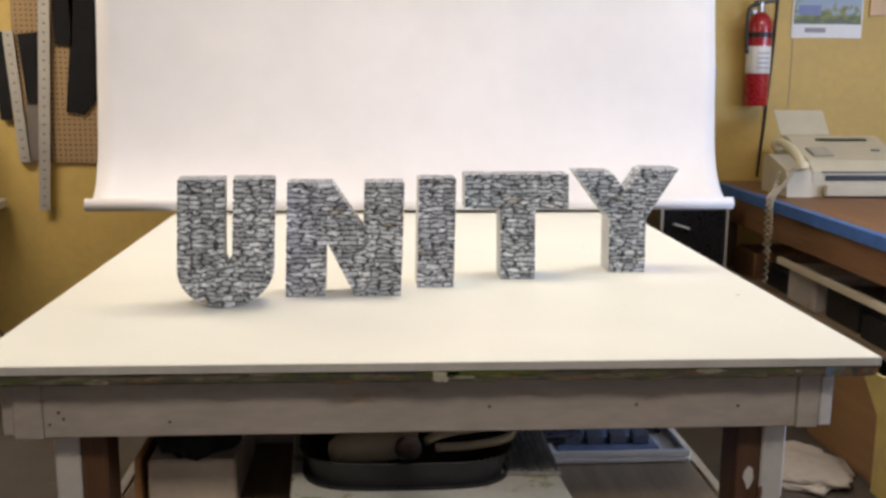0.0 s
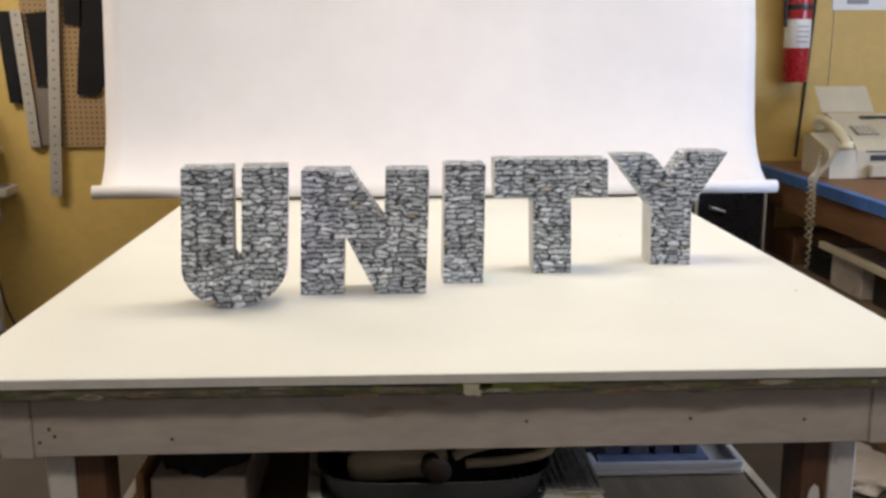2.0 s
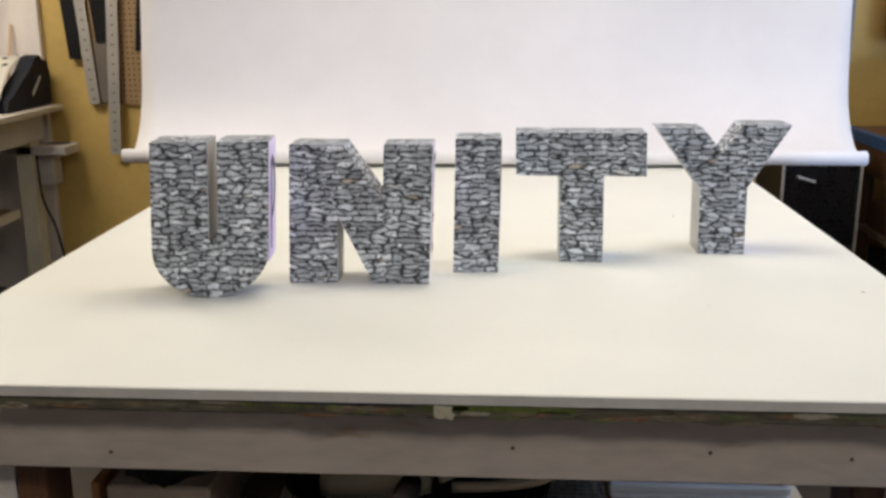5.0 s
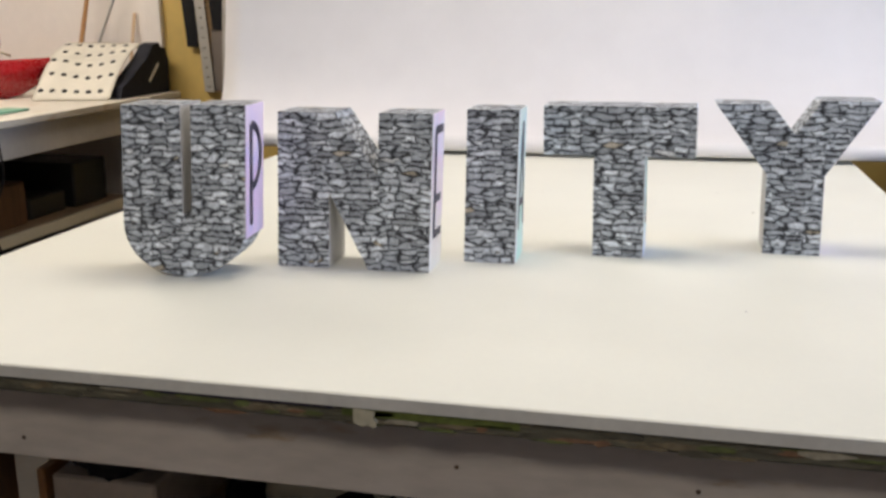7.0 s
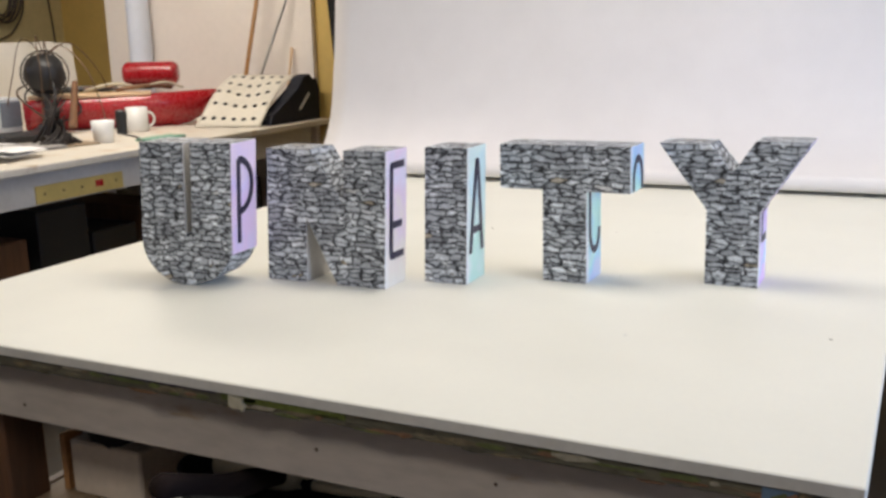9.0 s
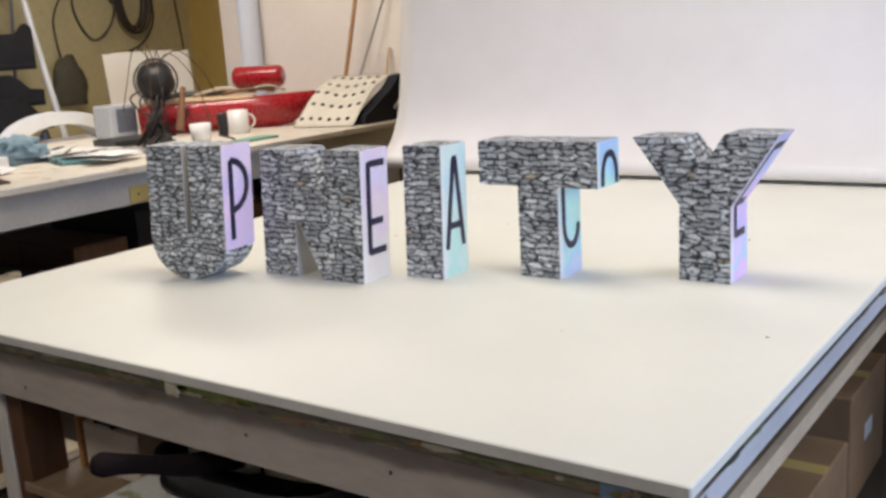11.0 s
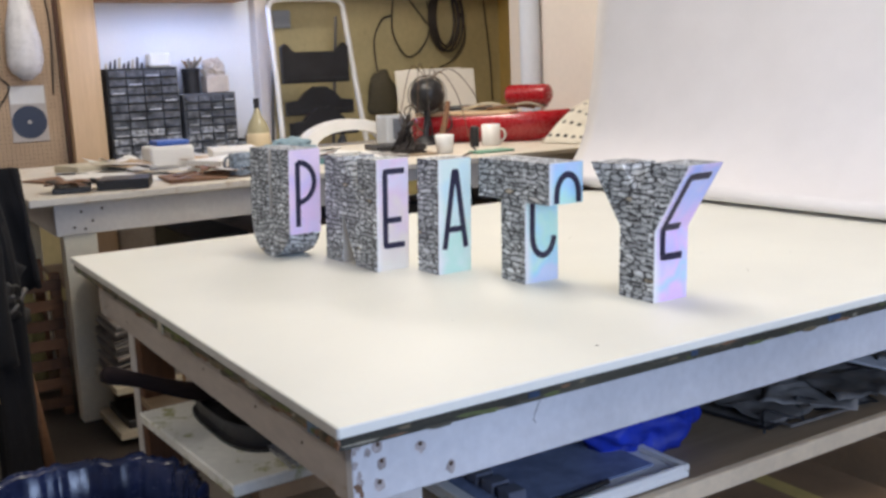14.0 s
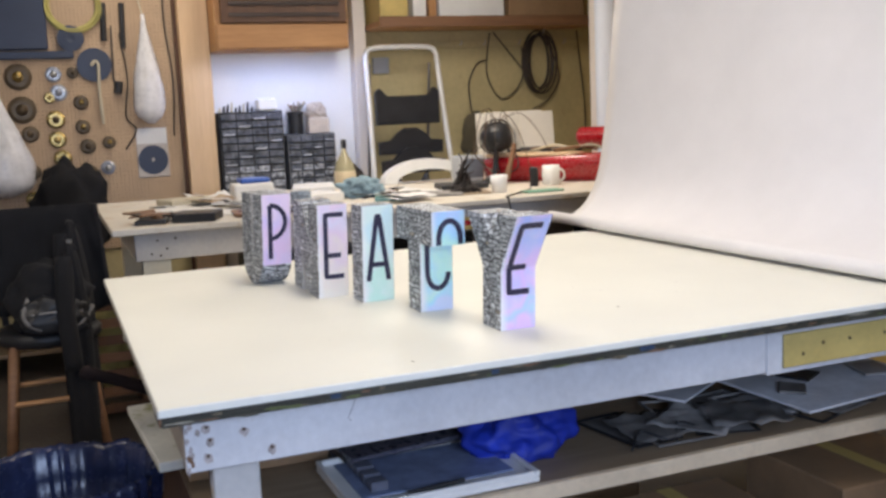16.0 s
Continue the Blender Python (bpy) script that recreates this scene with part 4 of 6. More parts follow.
single("dark_bag", lumpy((-5.3, 2.97, BT + 0.12), (0.06, 0.12, 0.2), 5), surface("olive_rag", (0.10, 0.085, 0.055), 0.9, amount=0.4), "olive canvas bag hanging low on the wall", "bag", smooth=True)
structure("rail_batten", box(-5.398, -5.375, 2.12, 4.08, 1.86, 1.90, 0.003), OLIVE, "painted hanging rail along the wall", "rail")
for hy in (2.9, 3.1, 3.4, 3.8):
    single("rail_hook", tube([(-5.374, hy, 1.88), (-5.34, hy, 1.88), (-5.33, hy, 1.91)], 0.004, 6), STEEL, "small steel hook on the rail", "hook", "rail hooks")

# white arch and cards
bm = prism([(2.16 + 0.315 * math.cos(a), BT + 0.002 + 0.150 * math.sin(a)) for a in [math.pi * i / 22 for i in range(23)]] + [(2.16 + 0.225 * math.cos(a), BT + 0.002 + 0.085 * math.sin(a)) for a in [math.pi * (22 - i) / 22 for i in range(23)]], 0, -4.33, -4.23)
single("white_arch", bm, WHITE, "white curved arch offcut lying on the counter", "arch")
for y0, y1, x, h in ((2.56, 2.84, -4.33, 0.425), (2.66, 3.09, -4.39, 0.430), (2.86, 3.11, -4.27, 0.422)):
    single("white_card", turned(pose(x, 0, BT + 0.002, 0, -5), box(0, 0.006, y0, y1, 0, h, 0.001)), surface("card_%d" % int(y0 * 100), (0.72, 0.68, 0.60), 0.6, amount=0.06), "cream rectangular card standing on the counter", "card", "cards on the counter")

# model boat, drum, desk lamp
boat = thing("model_boat", (-3.62, 2.76, BT), "glossy red model boat hull with pale deck", "model boat")
bm = bmesh.new()
A, B = Vector((-3.97, 2.46, 0)), Vector((-3.27, 3.06, 0))
along = (B - A)
across = Vector((-along.y, along.x, 0)).normalized()
rows = []
for i in range(15):
    s = i / 14
    w = 0.13 * (min(1, s * 9 + 0.5)) * (1 - max(0, (s - 0.55) / 0.45) ** 2.0) + 0.004
    keel = 0.002 + 0.10 * max(0, (s - 0.8) / 0.2) ** 1.5
    top = 0.145 + 0.03 * s * s
    c = A + along * s + Vector((0, 0, BT))
    rows.append([bm.verts.new(c + across * (w * k) + Vector((0, 0, z))) for k, z in ((1, top), (0.92, 0.5 * (keel + top)), (0.5, keel), (-0.5, keel), (-0.92, 0.5 * (keel + top)), (-1, top))])
for a, b in zip(rows, rows[1:]):
    for k in range(5):
        bm.faces.new((a[k], b[k], b[k + 1], a[k + 1]))
bm.faces.new(rows[0]), bm.faces.new(rows[-1][::-1])
hull = part("hull", bm, RED, boat, smooth=True)
hs = hull.modifiers.new("thick", "SOLIDIFY")
hs.thickness = 0.004
th = math.degrees(math.atan2(along.y, along.x))
part("deck", turned(pose(-3.70, 2.70, BT + 0.155, 0, 0, th), box(-0.33, 0.24, -0.11, 0.11, 0, 0.018, 0.004)), OAK_V, boat, "pale wooden deck board")
drum = thing("red_drum", (-3.79, 3.16, BT + 0.175), "red cylinder drum lying on the boat deck", "drum")
part("shell", turned(pose(-3.79, 3.165, BT + 0.25, 0, 90, 26), lathe([(0, -0.145), (0.045, -0.145), (0.06, -0.13), (0.062, -0.115), (0.062, 0.115), (0.06, 0.13), (0.045, 0.145), (0, 0.145)], (0, 0, 0), 22)), RED, drum, smooth=True)
part("cradle", turned(pose(-3.79, 3.165, BT + 0.174, 0, 0, 26), box(-0.11, 0.11, -0.045, 0.045, 0, 0.016, 0.003)), DARKWOOD, drum)
part("tube_tool", turned(pose(-3.86, 2.78, BT + 0.19, 0, 90, th), lathe([(0, -0.14), (0.012, -0.14), (0.016, -0.02), (0.010, 0.14), (0, 0.14)], (0, 0, 0), 10)), BLACK, drum)
BRONZE_WIRE = surface("bronze_wire", (0.10, 0.07, 0.045), 0.45, 0.5, amount=0.3)
lamp = thing("desk_lamp", (-3.80, 2.43, BT), "black wire-caged lamp head on a stand", "lamp")
part("head", lumpy((-3.795, 2.445, 1.21), (0.098, 0.098, 0.098), 11, rough=0.12, flat=False), BLACK, lamp, smooth=True)
for k in range(6):
    a = k * math.pi / 6
    part("wire", tube([(-3.795 + 0.112 * math.cos(a) * math.cos(b), 2.445 + 0.112 * math.sin(a) * math.cos(b), 1.21 + 0.112 * math.sin(b)) for b in [2 * math.pi * i / 20 for i in range(20)]], 0.0028, 5, closed=True), BRONZE_WIRE if k % 2 else BLACK, lamp)
part("stand", tube([(-3.79, 2.44, 1.15), (-3.77, 2.42, 1.05), (-3.76, 2.40, BT + 0.02)], 0.018, 8), BLACK, lamp)
part("base", lathe([(0, 0.001), (0.085, 0.001), (0.07, 0.02), (0.03, 0.05), (0, 0.055)], (-3.76, 2.40, BT), 18), BLACK, lamp)
part("clamp_stick", tube([(-3.62, 2.42, BT + 0.03), (-3.66, 2.50, 1.17)], [0.02, 0.014], 8), BROWN, lamp)
for k in range(5):
    single("loose_wire", tube(smooth_path([(-3.79, 2.45, 1.29), (-3.8 + 0.1 * math.cos(k * 1.3), 2.48 + 0.12 * math.sin(k * 1.3), 1.34 + 0.012 * k), (-3.76 + 0.20 * math.cos(k * 1.3), 2.5 + 0.22 * math.sin(k * 1.3), 1.20), (-3.8 + 0.28 * math.cos(k * 1.3), 2.55 + 0.3 * math.sin(k * 1.3), BT + 0.006)], 7), 0.0028, 5), surface("copper_wire", (0.16, 0.10, 0.06), 0.4, 0.6, amount=0.2) if k == 0 else bpy.data.materials["copper_wire"], "thin bent copper wire round the lamp", "wire", "loose wires")


BURNT = surface("burnt_iron", (0.035, 0.026, 0.022), 0.6, 0.3, large=30, fine=90, amount=0.5, relief=0.5)
ws = thing("iron_stand", (-3.26, 1.99, BT), "dark twisted iron wire stand with splayed feet", "stand")
part("foot", lumpy((-3.26, 1.99, BT + 0.001), (0.062, 0.066, 0.035), 611, level=4, rough=0.5, freq=2.6), BURNT, ws, smooth=True)
twist = random.Random(31)
for k in range(16):
    a, b = 2 * math.pi * k / 16, twist.uniform(0, 6.3)
    r0, h = twist.uniform(0.05, 0.11), twist.uniform(0.10, 0.24)
    part("strand", tube(smooth_path([(-3.26 + r0 * math.cos(a), 1.99 + r0 * math.sin(a), BT + 0.008), (-3.26 + 0.03 * math.cos(a + 0.8), 1.99 + 0.03 * math.sin(a + 0.8), BT + 0.5 * h), (-3.26 + 0.015 * math.cos(b), 1.99 + 0.015 * math.sin(b), BT + 0.8 * h), (-3.27 + 0.05 * math.cos(b), 2.00 + 0.05 * math.sin(b), BT + h)], 6), [0.009 * (1 - 0.6 * i / 18) for i in range(19)], 6), BURNT, ws, smooth=True)


def mug(at, r, h, m, label, handle=None):
    ob = thing("mug", at, label, "mug")
    part("cup", lathe([(0, 0.001), (r * 0.92, 0.001), (r, 0.01), (r, h), (r - 0.004, h), (r - 0.005, 0.012), (0, 0.010)], at, 24), m, ob, smooth=True)
    if handle is not None:
        c, s = math.cos(handle), math.sin(handle)
        part("handle", tube([(at[0] + c * (r + 0.028 * math.sin(a)), at[1] + s * (r + 0.028 * math.sin(a)), at[2] + h * 0.5 - 0.033 * math.cos(a)) for a in [math.pi * i / 12 for i in range(13)]], 0.006, 8), m, ob, smooth=True)
    return ob


mug((-3.376, 2.59, BT), 0.052, 0.115, CHINA, "white china mug with handle on the bench", radians(45))
single("white_cup", lathe([(0, 0.001), (0.040, 0.001), (0.050, 0.095), (0.046, 0.095), (0.037, 0.01), (0, 0.008)], (-3.157, 2.15, BT), 22), CHINA, "small white cup without handle on the bench", "cup", smooth=True)
single("dark_jar", lathe([(0, 0.001), (0.024, 0.001), (0.026, 0.105), (0.020, 0.112), (0, 0.112)], (-3.36, 2.47, BT), 16), BLACK, "small black jar beside the white mug", "jar")
PLAID = surface("plaid_china", (0.35, 0.42, 0.50), 0.25, large=60, fine=90, amount=0.6, relief=0)
mug((-2.99, 1.0, BT), 0.050, 0.10, PLAID, "blue and white patterned mug on the bench", radians(-135))
tub = thing("plastic_tub", (-3.75, 0.92, BT), "white plastic tub with a blue lid", "tub")
part("body", box(-3.83, -3.67, 0.80, 1.02, BT + 0.001, BT + 0.11, 0.015, seg=2), WHITE, tub)
part("lid", box(-3.82, -3.68, 0.84, 1.00, BT + 0.111, BT + 0.135, 0.006), surface("blue_lid", (0.06, 0.14, 0.50), 0.4, amount=0.1), tub, "blue lid")
single("blue_cloth", lumpy((-3.55, 1.48, BT + 0.001), (0.10, 0.12, 0.07), 9, level=4, rough=0.45, freq=3.0), surface("blue_cloth", (0.25, 0.36, 0.42), 0.9, large=12, amount=0.3), "crumpled pale blue cloth on the bench", "cloth", smooth=True)
box1 = thing("clear_container", (-4.03, 2.345, BT), "clear plastic container with grey contents", "container")
part("shell", box(-4.10, -3.96, 2.26, 2.43, BT + 0.001, BT + 0.17, 0.012, seg=2), surface("milky_plastic", (0.50, 0.52, 0.54), 0.2, amount=0.1), box1)
part("filling", box(-3.958, -3.952, 2.30, 2.42, BT + 0.03, BT + 0.15, 0.004), surface("grey_content", (0.16, 0.18, 0.21), 0.5, amount=0.3), box1)
rnd = random.Random(4)
for k, (x, y, sx, sy, h, m, lab) in enumerate((
        (-3.02, 0.30, 0.10, 0.07, 0.022, BLACK, "flat black tool tray on the bench"), (-2.98, 0.50, 0.10, 0.10, 0.04, BLACK, "black oblong case on the bench"),
        (-3.05, 0.80, 0.13, 0.12, 0.016, BROWN, "thin brown board on the bench"), (-3.10, 1.02, 0.16, 0.09, 0.008, DARKWOOD, "dark thin offcut on the bench"),
        (-3.30, 0.62, 0.16, 0.13, 0.006, WHITE, "loose white sheet on the bench"), (-3.62, 0.52, 0.20, 0.15, 0.010, WHITE, "stack of cream sheets on the bench"),
        (-3.42, 1.12, 0.12, 0.18, 0.05, WHITE, "white paper stack on the bench"), (-3.92, 0.60, 0.12, 0.16, 0.035, BEIGE, "beige folded paper on the bench"),
        (-3.60, 1.75, 0.20, 0.14, 0.012, WHITE, "loose white paper on the bench"), (-3.30, 1.95, 0.14, 0.18, 0.008, PLY, "thin plywood offcut on the bench"),
        (-3.00, 2.33, 0.05, 0.11, 0.010, surface("green_sheet", (0.20, 0.42, 0.30), 0.6, amount=0.2), "green folder lying on the bench"), (-3.62, 2.12, 0.12, 0.14, 0.03, BLACK, "flat black case on the bench"),
        (-3.30, 1.80, 0.12, 0.17, 0.014, GREY_TUFT, "grey sheets stacked on the bench"), (-3.25, 1.55, 0.10, 0.08, 0.02, surface("teal_pad", (0.18, 0.36, 0.36), 0.7, amount=0.2), "small teal pad on the bench"),
        (-3.9, 1.3, 0.18, 0.12, 0.06, WHITE, "white carton lying on the bench"), (-3.5, 0.35, 0.15, 0.10, 0.008, BROWN, "thin brown board lying on the bench"))):
    bm = turned(pose(x, y, BT + 0.001, 0, 0, rnd.uniform(-25, 25)), box(-sx, sx, -sy, sy, 0, h, min(0.003, h * 0.3)))
    single(("paper_sheet" if "sheet" in lab or "paper" in lab else "flat_case" if "case" in lab or "tray" in lab else "offcut" if "board" in lab or "offcut" in lab else "folder" if "folder" in lab else "pad" if "pad" in lab else "carton"), bm, m, lab, "bench clutter", "clutter on the bench")

# loose papers, rags and small tools strewn over the bench
strew = random.Random(23)
KRAFT = surface("kraft_paper", (0.46, 0.33, 0.20), 0.75, amount=0.15)
GREY_PAPER = surface("grey_paper", (0.52, 0.52, 0.54), 0.7, amount=0.12)


def curled_sheet(x, y, z, w, d, turn, curl, m, lab):
    bm = bmesh.new()
    grid = [[bm.verts.new(pose(x, y, z, 0, 0, turn) @ Vector((w * (i / 8 - 0.5), d * (j / 6 - 0.5), 0.002 + curl * abs(i / 8 - 0.5) ** 2 * 4 * (0.4 + 0.6 * j / 6) + 0.004 * (1 + noise.noise((i * 0.5, j * 0.6, x * 9)))))) for i in range(9)] for j in range(7)]
    for a, b in zip(grid, grid[1:]):
        for i in range(8):
            bm.faces.new((a[i], a[i + 1], b[i + 1], b[i]))
    ob = single("paper_sheet", bm, m, lab, "paper", "loose papers", smooth=True)
    ob.modifiers.new("thick", "SOLIDIFY").thickness = 0.0012


for k in range(15):
    x, y = strew.uniform(-4.1, -2.98), strew.uniform(0.62, 1.65)
    curled_sheet(x, y, BT + 0.012 + 0.004 * (k % 5), strew.uniform(0.14, 0.28), strew.uniform(0.12, 0.22), strew.uniform(0, 180), strew.uniform(0.0, 0.035), (WHITE, GREY_PAPER, WHITE, KRAFT, PAPER)[k % 5], "loose curled sheet of paper on the bench" if k % 5 != 3 else "loose sheet of brown paper on the bench")
for k in range(16):
    x, y = strew.uniform(-3.7, -2.92), strew.uniform(0.25, 1.9)
    r, ln, a = strew.uniform(0.004, 0.010), strew.uniform(0.05, 0.12), strew.uniform(0, 180)
    single("small_tool", turned(pose(x, y, BT + 0.026 + r, 90, 0, a), lathe([(0, -ln), (r * 0.5, -ln), (r, -ln * 0.3), (r * 0.8, ln * 0.2), (r * 0.35, ln * 0.25), (r * 0.3, ln), (0, ln)], (0, 0, 0), 8)), (BLACK, STEEL, BROWN, BLACK)[k % 4], ("black handled", "steel", "brown handled", "black handled")[k % 4] + " small hand tool on the bench", "tool", "small tools")
for k in range(7):
    single("dark_rag", lumpy((strew.uniform(-4.9, -4.5), 1.95 + 0.05 * k, CT + 0.001), (strew.uniform(0.03, 0.06), strew.uniform(0.03, 0.06), strew.uniform(0.03, 0.08)), 200 + k, level=3, rough=0.4), (BLACK, bpy.data.materials["brown_rag"], GREY_PAPER)[k % 3], "small crumpled rag on the counter", "rag", "rags on the counter", smooth=True)
for k in range(6):
    x, y = -3.80 + 0.06 * k, 2.68 + 0.05 * k
    single("deck_rod", tube(smooth_path([(x - 0.12, y - 0.10, BT + 0.182), (x, y, BT + 0.19 + 0.012 * (k % 3)), (x + 0.07, y + 0.10 - 0.03 * (k % 2), BT + 0.185)], 5), 0.006 if k % 2 else 0.010, 7), (BLACK, BROWN, BEIGE)[k % 3], "thin dark rod lying on the boat deck", "rod", "rods on the deck", smooth=True)
for k in range(5):
    a = 0.5 + 1.3 * k
    single("lamp_spring", tube(smooth_path([(-3.80 + 0.02 * k, 2.43, BT + 0.03), (-3.80 + 0.16 * math.cos(a), 2.45 + 0.14 * math.sin(a), BT + 0.10 + 0.03 * k), (-3.86 + 0.06 * math.cos(a), 2.52 + 0.05 * math.sin(a), 1.18)], 6), 0.005, 6), (BLACK, BRONZE_WIRE)[k % 2], "bent dark metal rod round the lamp stand", "rod", "lamp rods", smooth=True)

single("cable", tube(smooth_path([(-3.33, 2.43, BT + 0.006), (-3.10, 2.30, BT + 0.006), (-2.86, 2.06, BT + 0.006), (-2.813, 2.04, BT - 0.004), (-2.812, 2.05, 0.87), (-2.84, 2.10, 0.75), (-2.875, 2.12, 0.67), (-2.885, 2.065, 0.58), (-2.885, 2.075, 0.50), (-2.885, 2.12, 0.40)], 6), 0.0042, 6), BLACK, "thin black cord drooping over the bench edge", "cord", smooth=True)
single("paper_sheet", turned(pose(-3.12, 1.90, 0.452, 0, 6, 20), box(-0.09, 0.09, -0.07, 0.07, 0, 0.012, 0.001)), GREY_PAPER, "pale paper bundle on the bench's lower shelf", "paper")
# dark thin offcuts heaped at the end of the bench
heap = random.Random(8)
for k in range(12):
    x, y = heap.uniform(-3.08, -2.93), heap.uniform(0.22, 0.40) if k < 6 else heap.uniform(0.70, 1.0)
    single("thin_offcut", turned(pose(x, y, BT + 0.020 + 0.004 * (k % 6), heap.uniform(-3, 3), heap.uniform(-4, 4), heap.uniform(0, 180)), box(-0.06, 0.06, -0.018, 0.018, 0, 0.006, 0.001)), (DARKWOOD, BURNT, BROWN)[k % 3], "thin dark wooden offcut heaped on the bench", "offcut", "offcuts on the bench")

# spotted sheet, navy pouch and sticks against the white wall
sp = thing("spotted_cloth", (-3.1, 3.05, BT), "cream cloth with rows of dark spots propped on the bench", "cloth")
C00, C10, C01, C11 = Vector((-3.20, 2.80, BT + 0.006)), Vector((-2.88, 2.89, BT + 0.006)), Vector((-3.36, 3.33, 1.165)), Vector((-2.95, 3.31, 1.160))


def cloth_point(u, v):
    p = (C00 * (1 - u) + C10 * u) * (1 - v) + (C01 * (1 - u) + C11 * u) * v
    p.z += 0.030 * math.sin(math.pi * v) + 0.012 * math.sin(math.pi * v) * math.sin(7 * u + 2 * v) + 0.006 * noise.noise((u * 5, v * 5, 3)) * v
    return p


bm = bmesh.new()
grid = [[bm.verts.new(cloth_point(i / 20, j / 16)) for i in range(21)] for j in range(17)]
for a, b in zip(grid, grid[1:]):
    for i in range(20):
        bm.faces.new((a[i], a[i + 1], b[i + 1], b[i]))
part("sheet", bm, surface("spotted_cream_cloth", (0.72, 0.67, 0.57), 0.8, large=7, fine=90, amount=0.1), sp, smooth=True).modifiers.new("thick", "SOLIDIFY").thickness = 0.003
for r in range(5):
    for c in range(6):
        u, v = 0.07 + 0.155 * c + (0.06 if r % 2 else 0), 0.10 + 0.20 * r
        o, e, g = cloth_point(u, v), cloth_point(u + 0.02, v), cloth_point(u, v + 0.02)
        nrm = (e - o).cross(g - o).normalized()
        ex = (e - o).normalized()
        rot = Matrix((ex, nrm.cross(ex), nrm)).transposed().to_4x4()
        part("spot", turned(Matrix.Translation(o + nrm * 0.001) @ rot, lathe([(0, 0), (0.0125, 0), (0.0115, 0.0022), (0, 0.0026)], (0, 0, 0), 12)), BLACK, sp)
po = thing("navy_pouch", (-2.99, 3.25, BT), "navy fabric pouch with pale printed bars", "pouch")
part("pouch", prism([(2.96, BT + 0.002), (3.40, BT + 0.002), (3.405, BT + 0.15), (3.38, BT + 0.21), (3.345, BT + 0.205), (3.32, BT + 0.235), (3.27, BT + 0.225), (3.20, BT + 0.165), (3.10, BT + 0.11), (3.03, BT + 0.07), (2.98, BT + 0.05)], 0, -2.935, -2.865), surface("navy_fabric", (0.008, 0.009, 0.018), 0.8, amount=0.3), po)
part("printed_bar", turned(pose(-2.8648, 3.26, BT + 0.10, 40), box(0, 0.001, -0.06, 0.06, -0.008, 0.008)), WHITE, po, "pale printed bar")
for x0, x2, y0, z2, r, m in ((-3.317, -3.057, 3.30, 2.30, 0.011, OAK), (-3.284, -2.965, 3.32, 1.75, 0.006, STEEL), (-3.06, -3.045, 3.36, 1.30, 0.007, OAK_V)):
    single("leaning_stick", tube([(x0, y0, BT + 0.005), (x2, 3.435, z2)], r, 8), m, "thin rod leaning against the white wall", "stick", "leaning sticks")
wb = thing("wall_box", (-2.9, 3.4, 0.55), "white electrical box with a ledge low on the wall", "box")
part("body", box(-3.0, -2.85, 3.32, 3.414, 0.55, 0.70, 0.004), PAINTED, wb)
part("ledge", box(-3.05, -2.76, 3.26, 3.414, 0.702, 0.745, 0.004), PAINTED, wb)
single("power_cord", tube(smooth_path([(-2.92, 3.30, 0.70), (-2.90, 3.28, 0.50), (-2.86, 3.30, 0.35), (-2.84, 3.34, 0.15), (-2.80, 3.36, 0.02)], 8), 0.006, 6), BLACK, "black power cord hanging down the wall", "cord", smooth=True)
for k in range(9):
    y = 0.5 + 0.3 * k
    h = (0.10, 0.22, 0.07, 0.16, 0.26, 0.12, 0.18, 0.09, 0.2)[k]
    single("stored_parcel", box(-3.75 + 0.03 * (k % 3), -3.10 - 0.02 * (k % 2), y, y + 0.26, 0.446, 0.446 + h, 0.006), (DARKWOOD, BLACK, BLACK, DARKWOOD, BLACK, BLACK, DARKWOOD, BLACK, BLACK)[k], "dark stored parcel of sheets under the bench", "parcel", "parcels under the bench")
for k in range(7):
    y = 0.45 + 0.38 * k
    single("floor_box", box(-3.9, -3.15 - 0.03 * (k % 2), y, y + 0.34, 0.0, 0.22 + 0.03 * (k % 4), 0.006), (DARKWOOD, BLACK, DARKWOOD, BLACK, DARKWOOD, BLACK, BLACK)[k], "dark storage box on the floor under the bench", "box", "boxes under the bench")

# pegboard wall
def knob(y, z, r, m, centre, lab):
    ob = thing("knob_sample", (-5.378, y, z), lab, "knob", "samples on the pegboard")
    part("plate", turned(pose(-5.379, y, z, 0, 90), lathe([(0, 0), (r, 0), (r * 0.96, 0.008), (r * 0.7, 0.014), (0, 0.014)], (0, 0, 0), 20)), m, ob)
    part("boss", turned(pose(-5.366, y, z, 0, 90), lathe([(0, 0), (r * 0.3, 0), (r * 0.28, 0.02), (r * 0.42, 0.035), (r * 0.36, 0.055), (0, 0.06)], (0, 0, 0), 16)), centre, ob, smooth=True)
    return ob


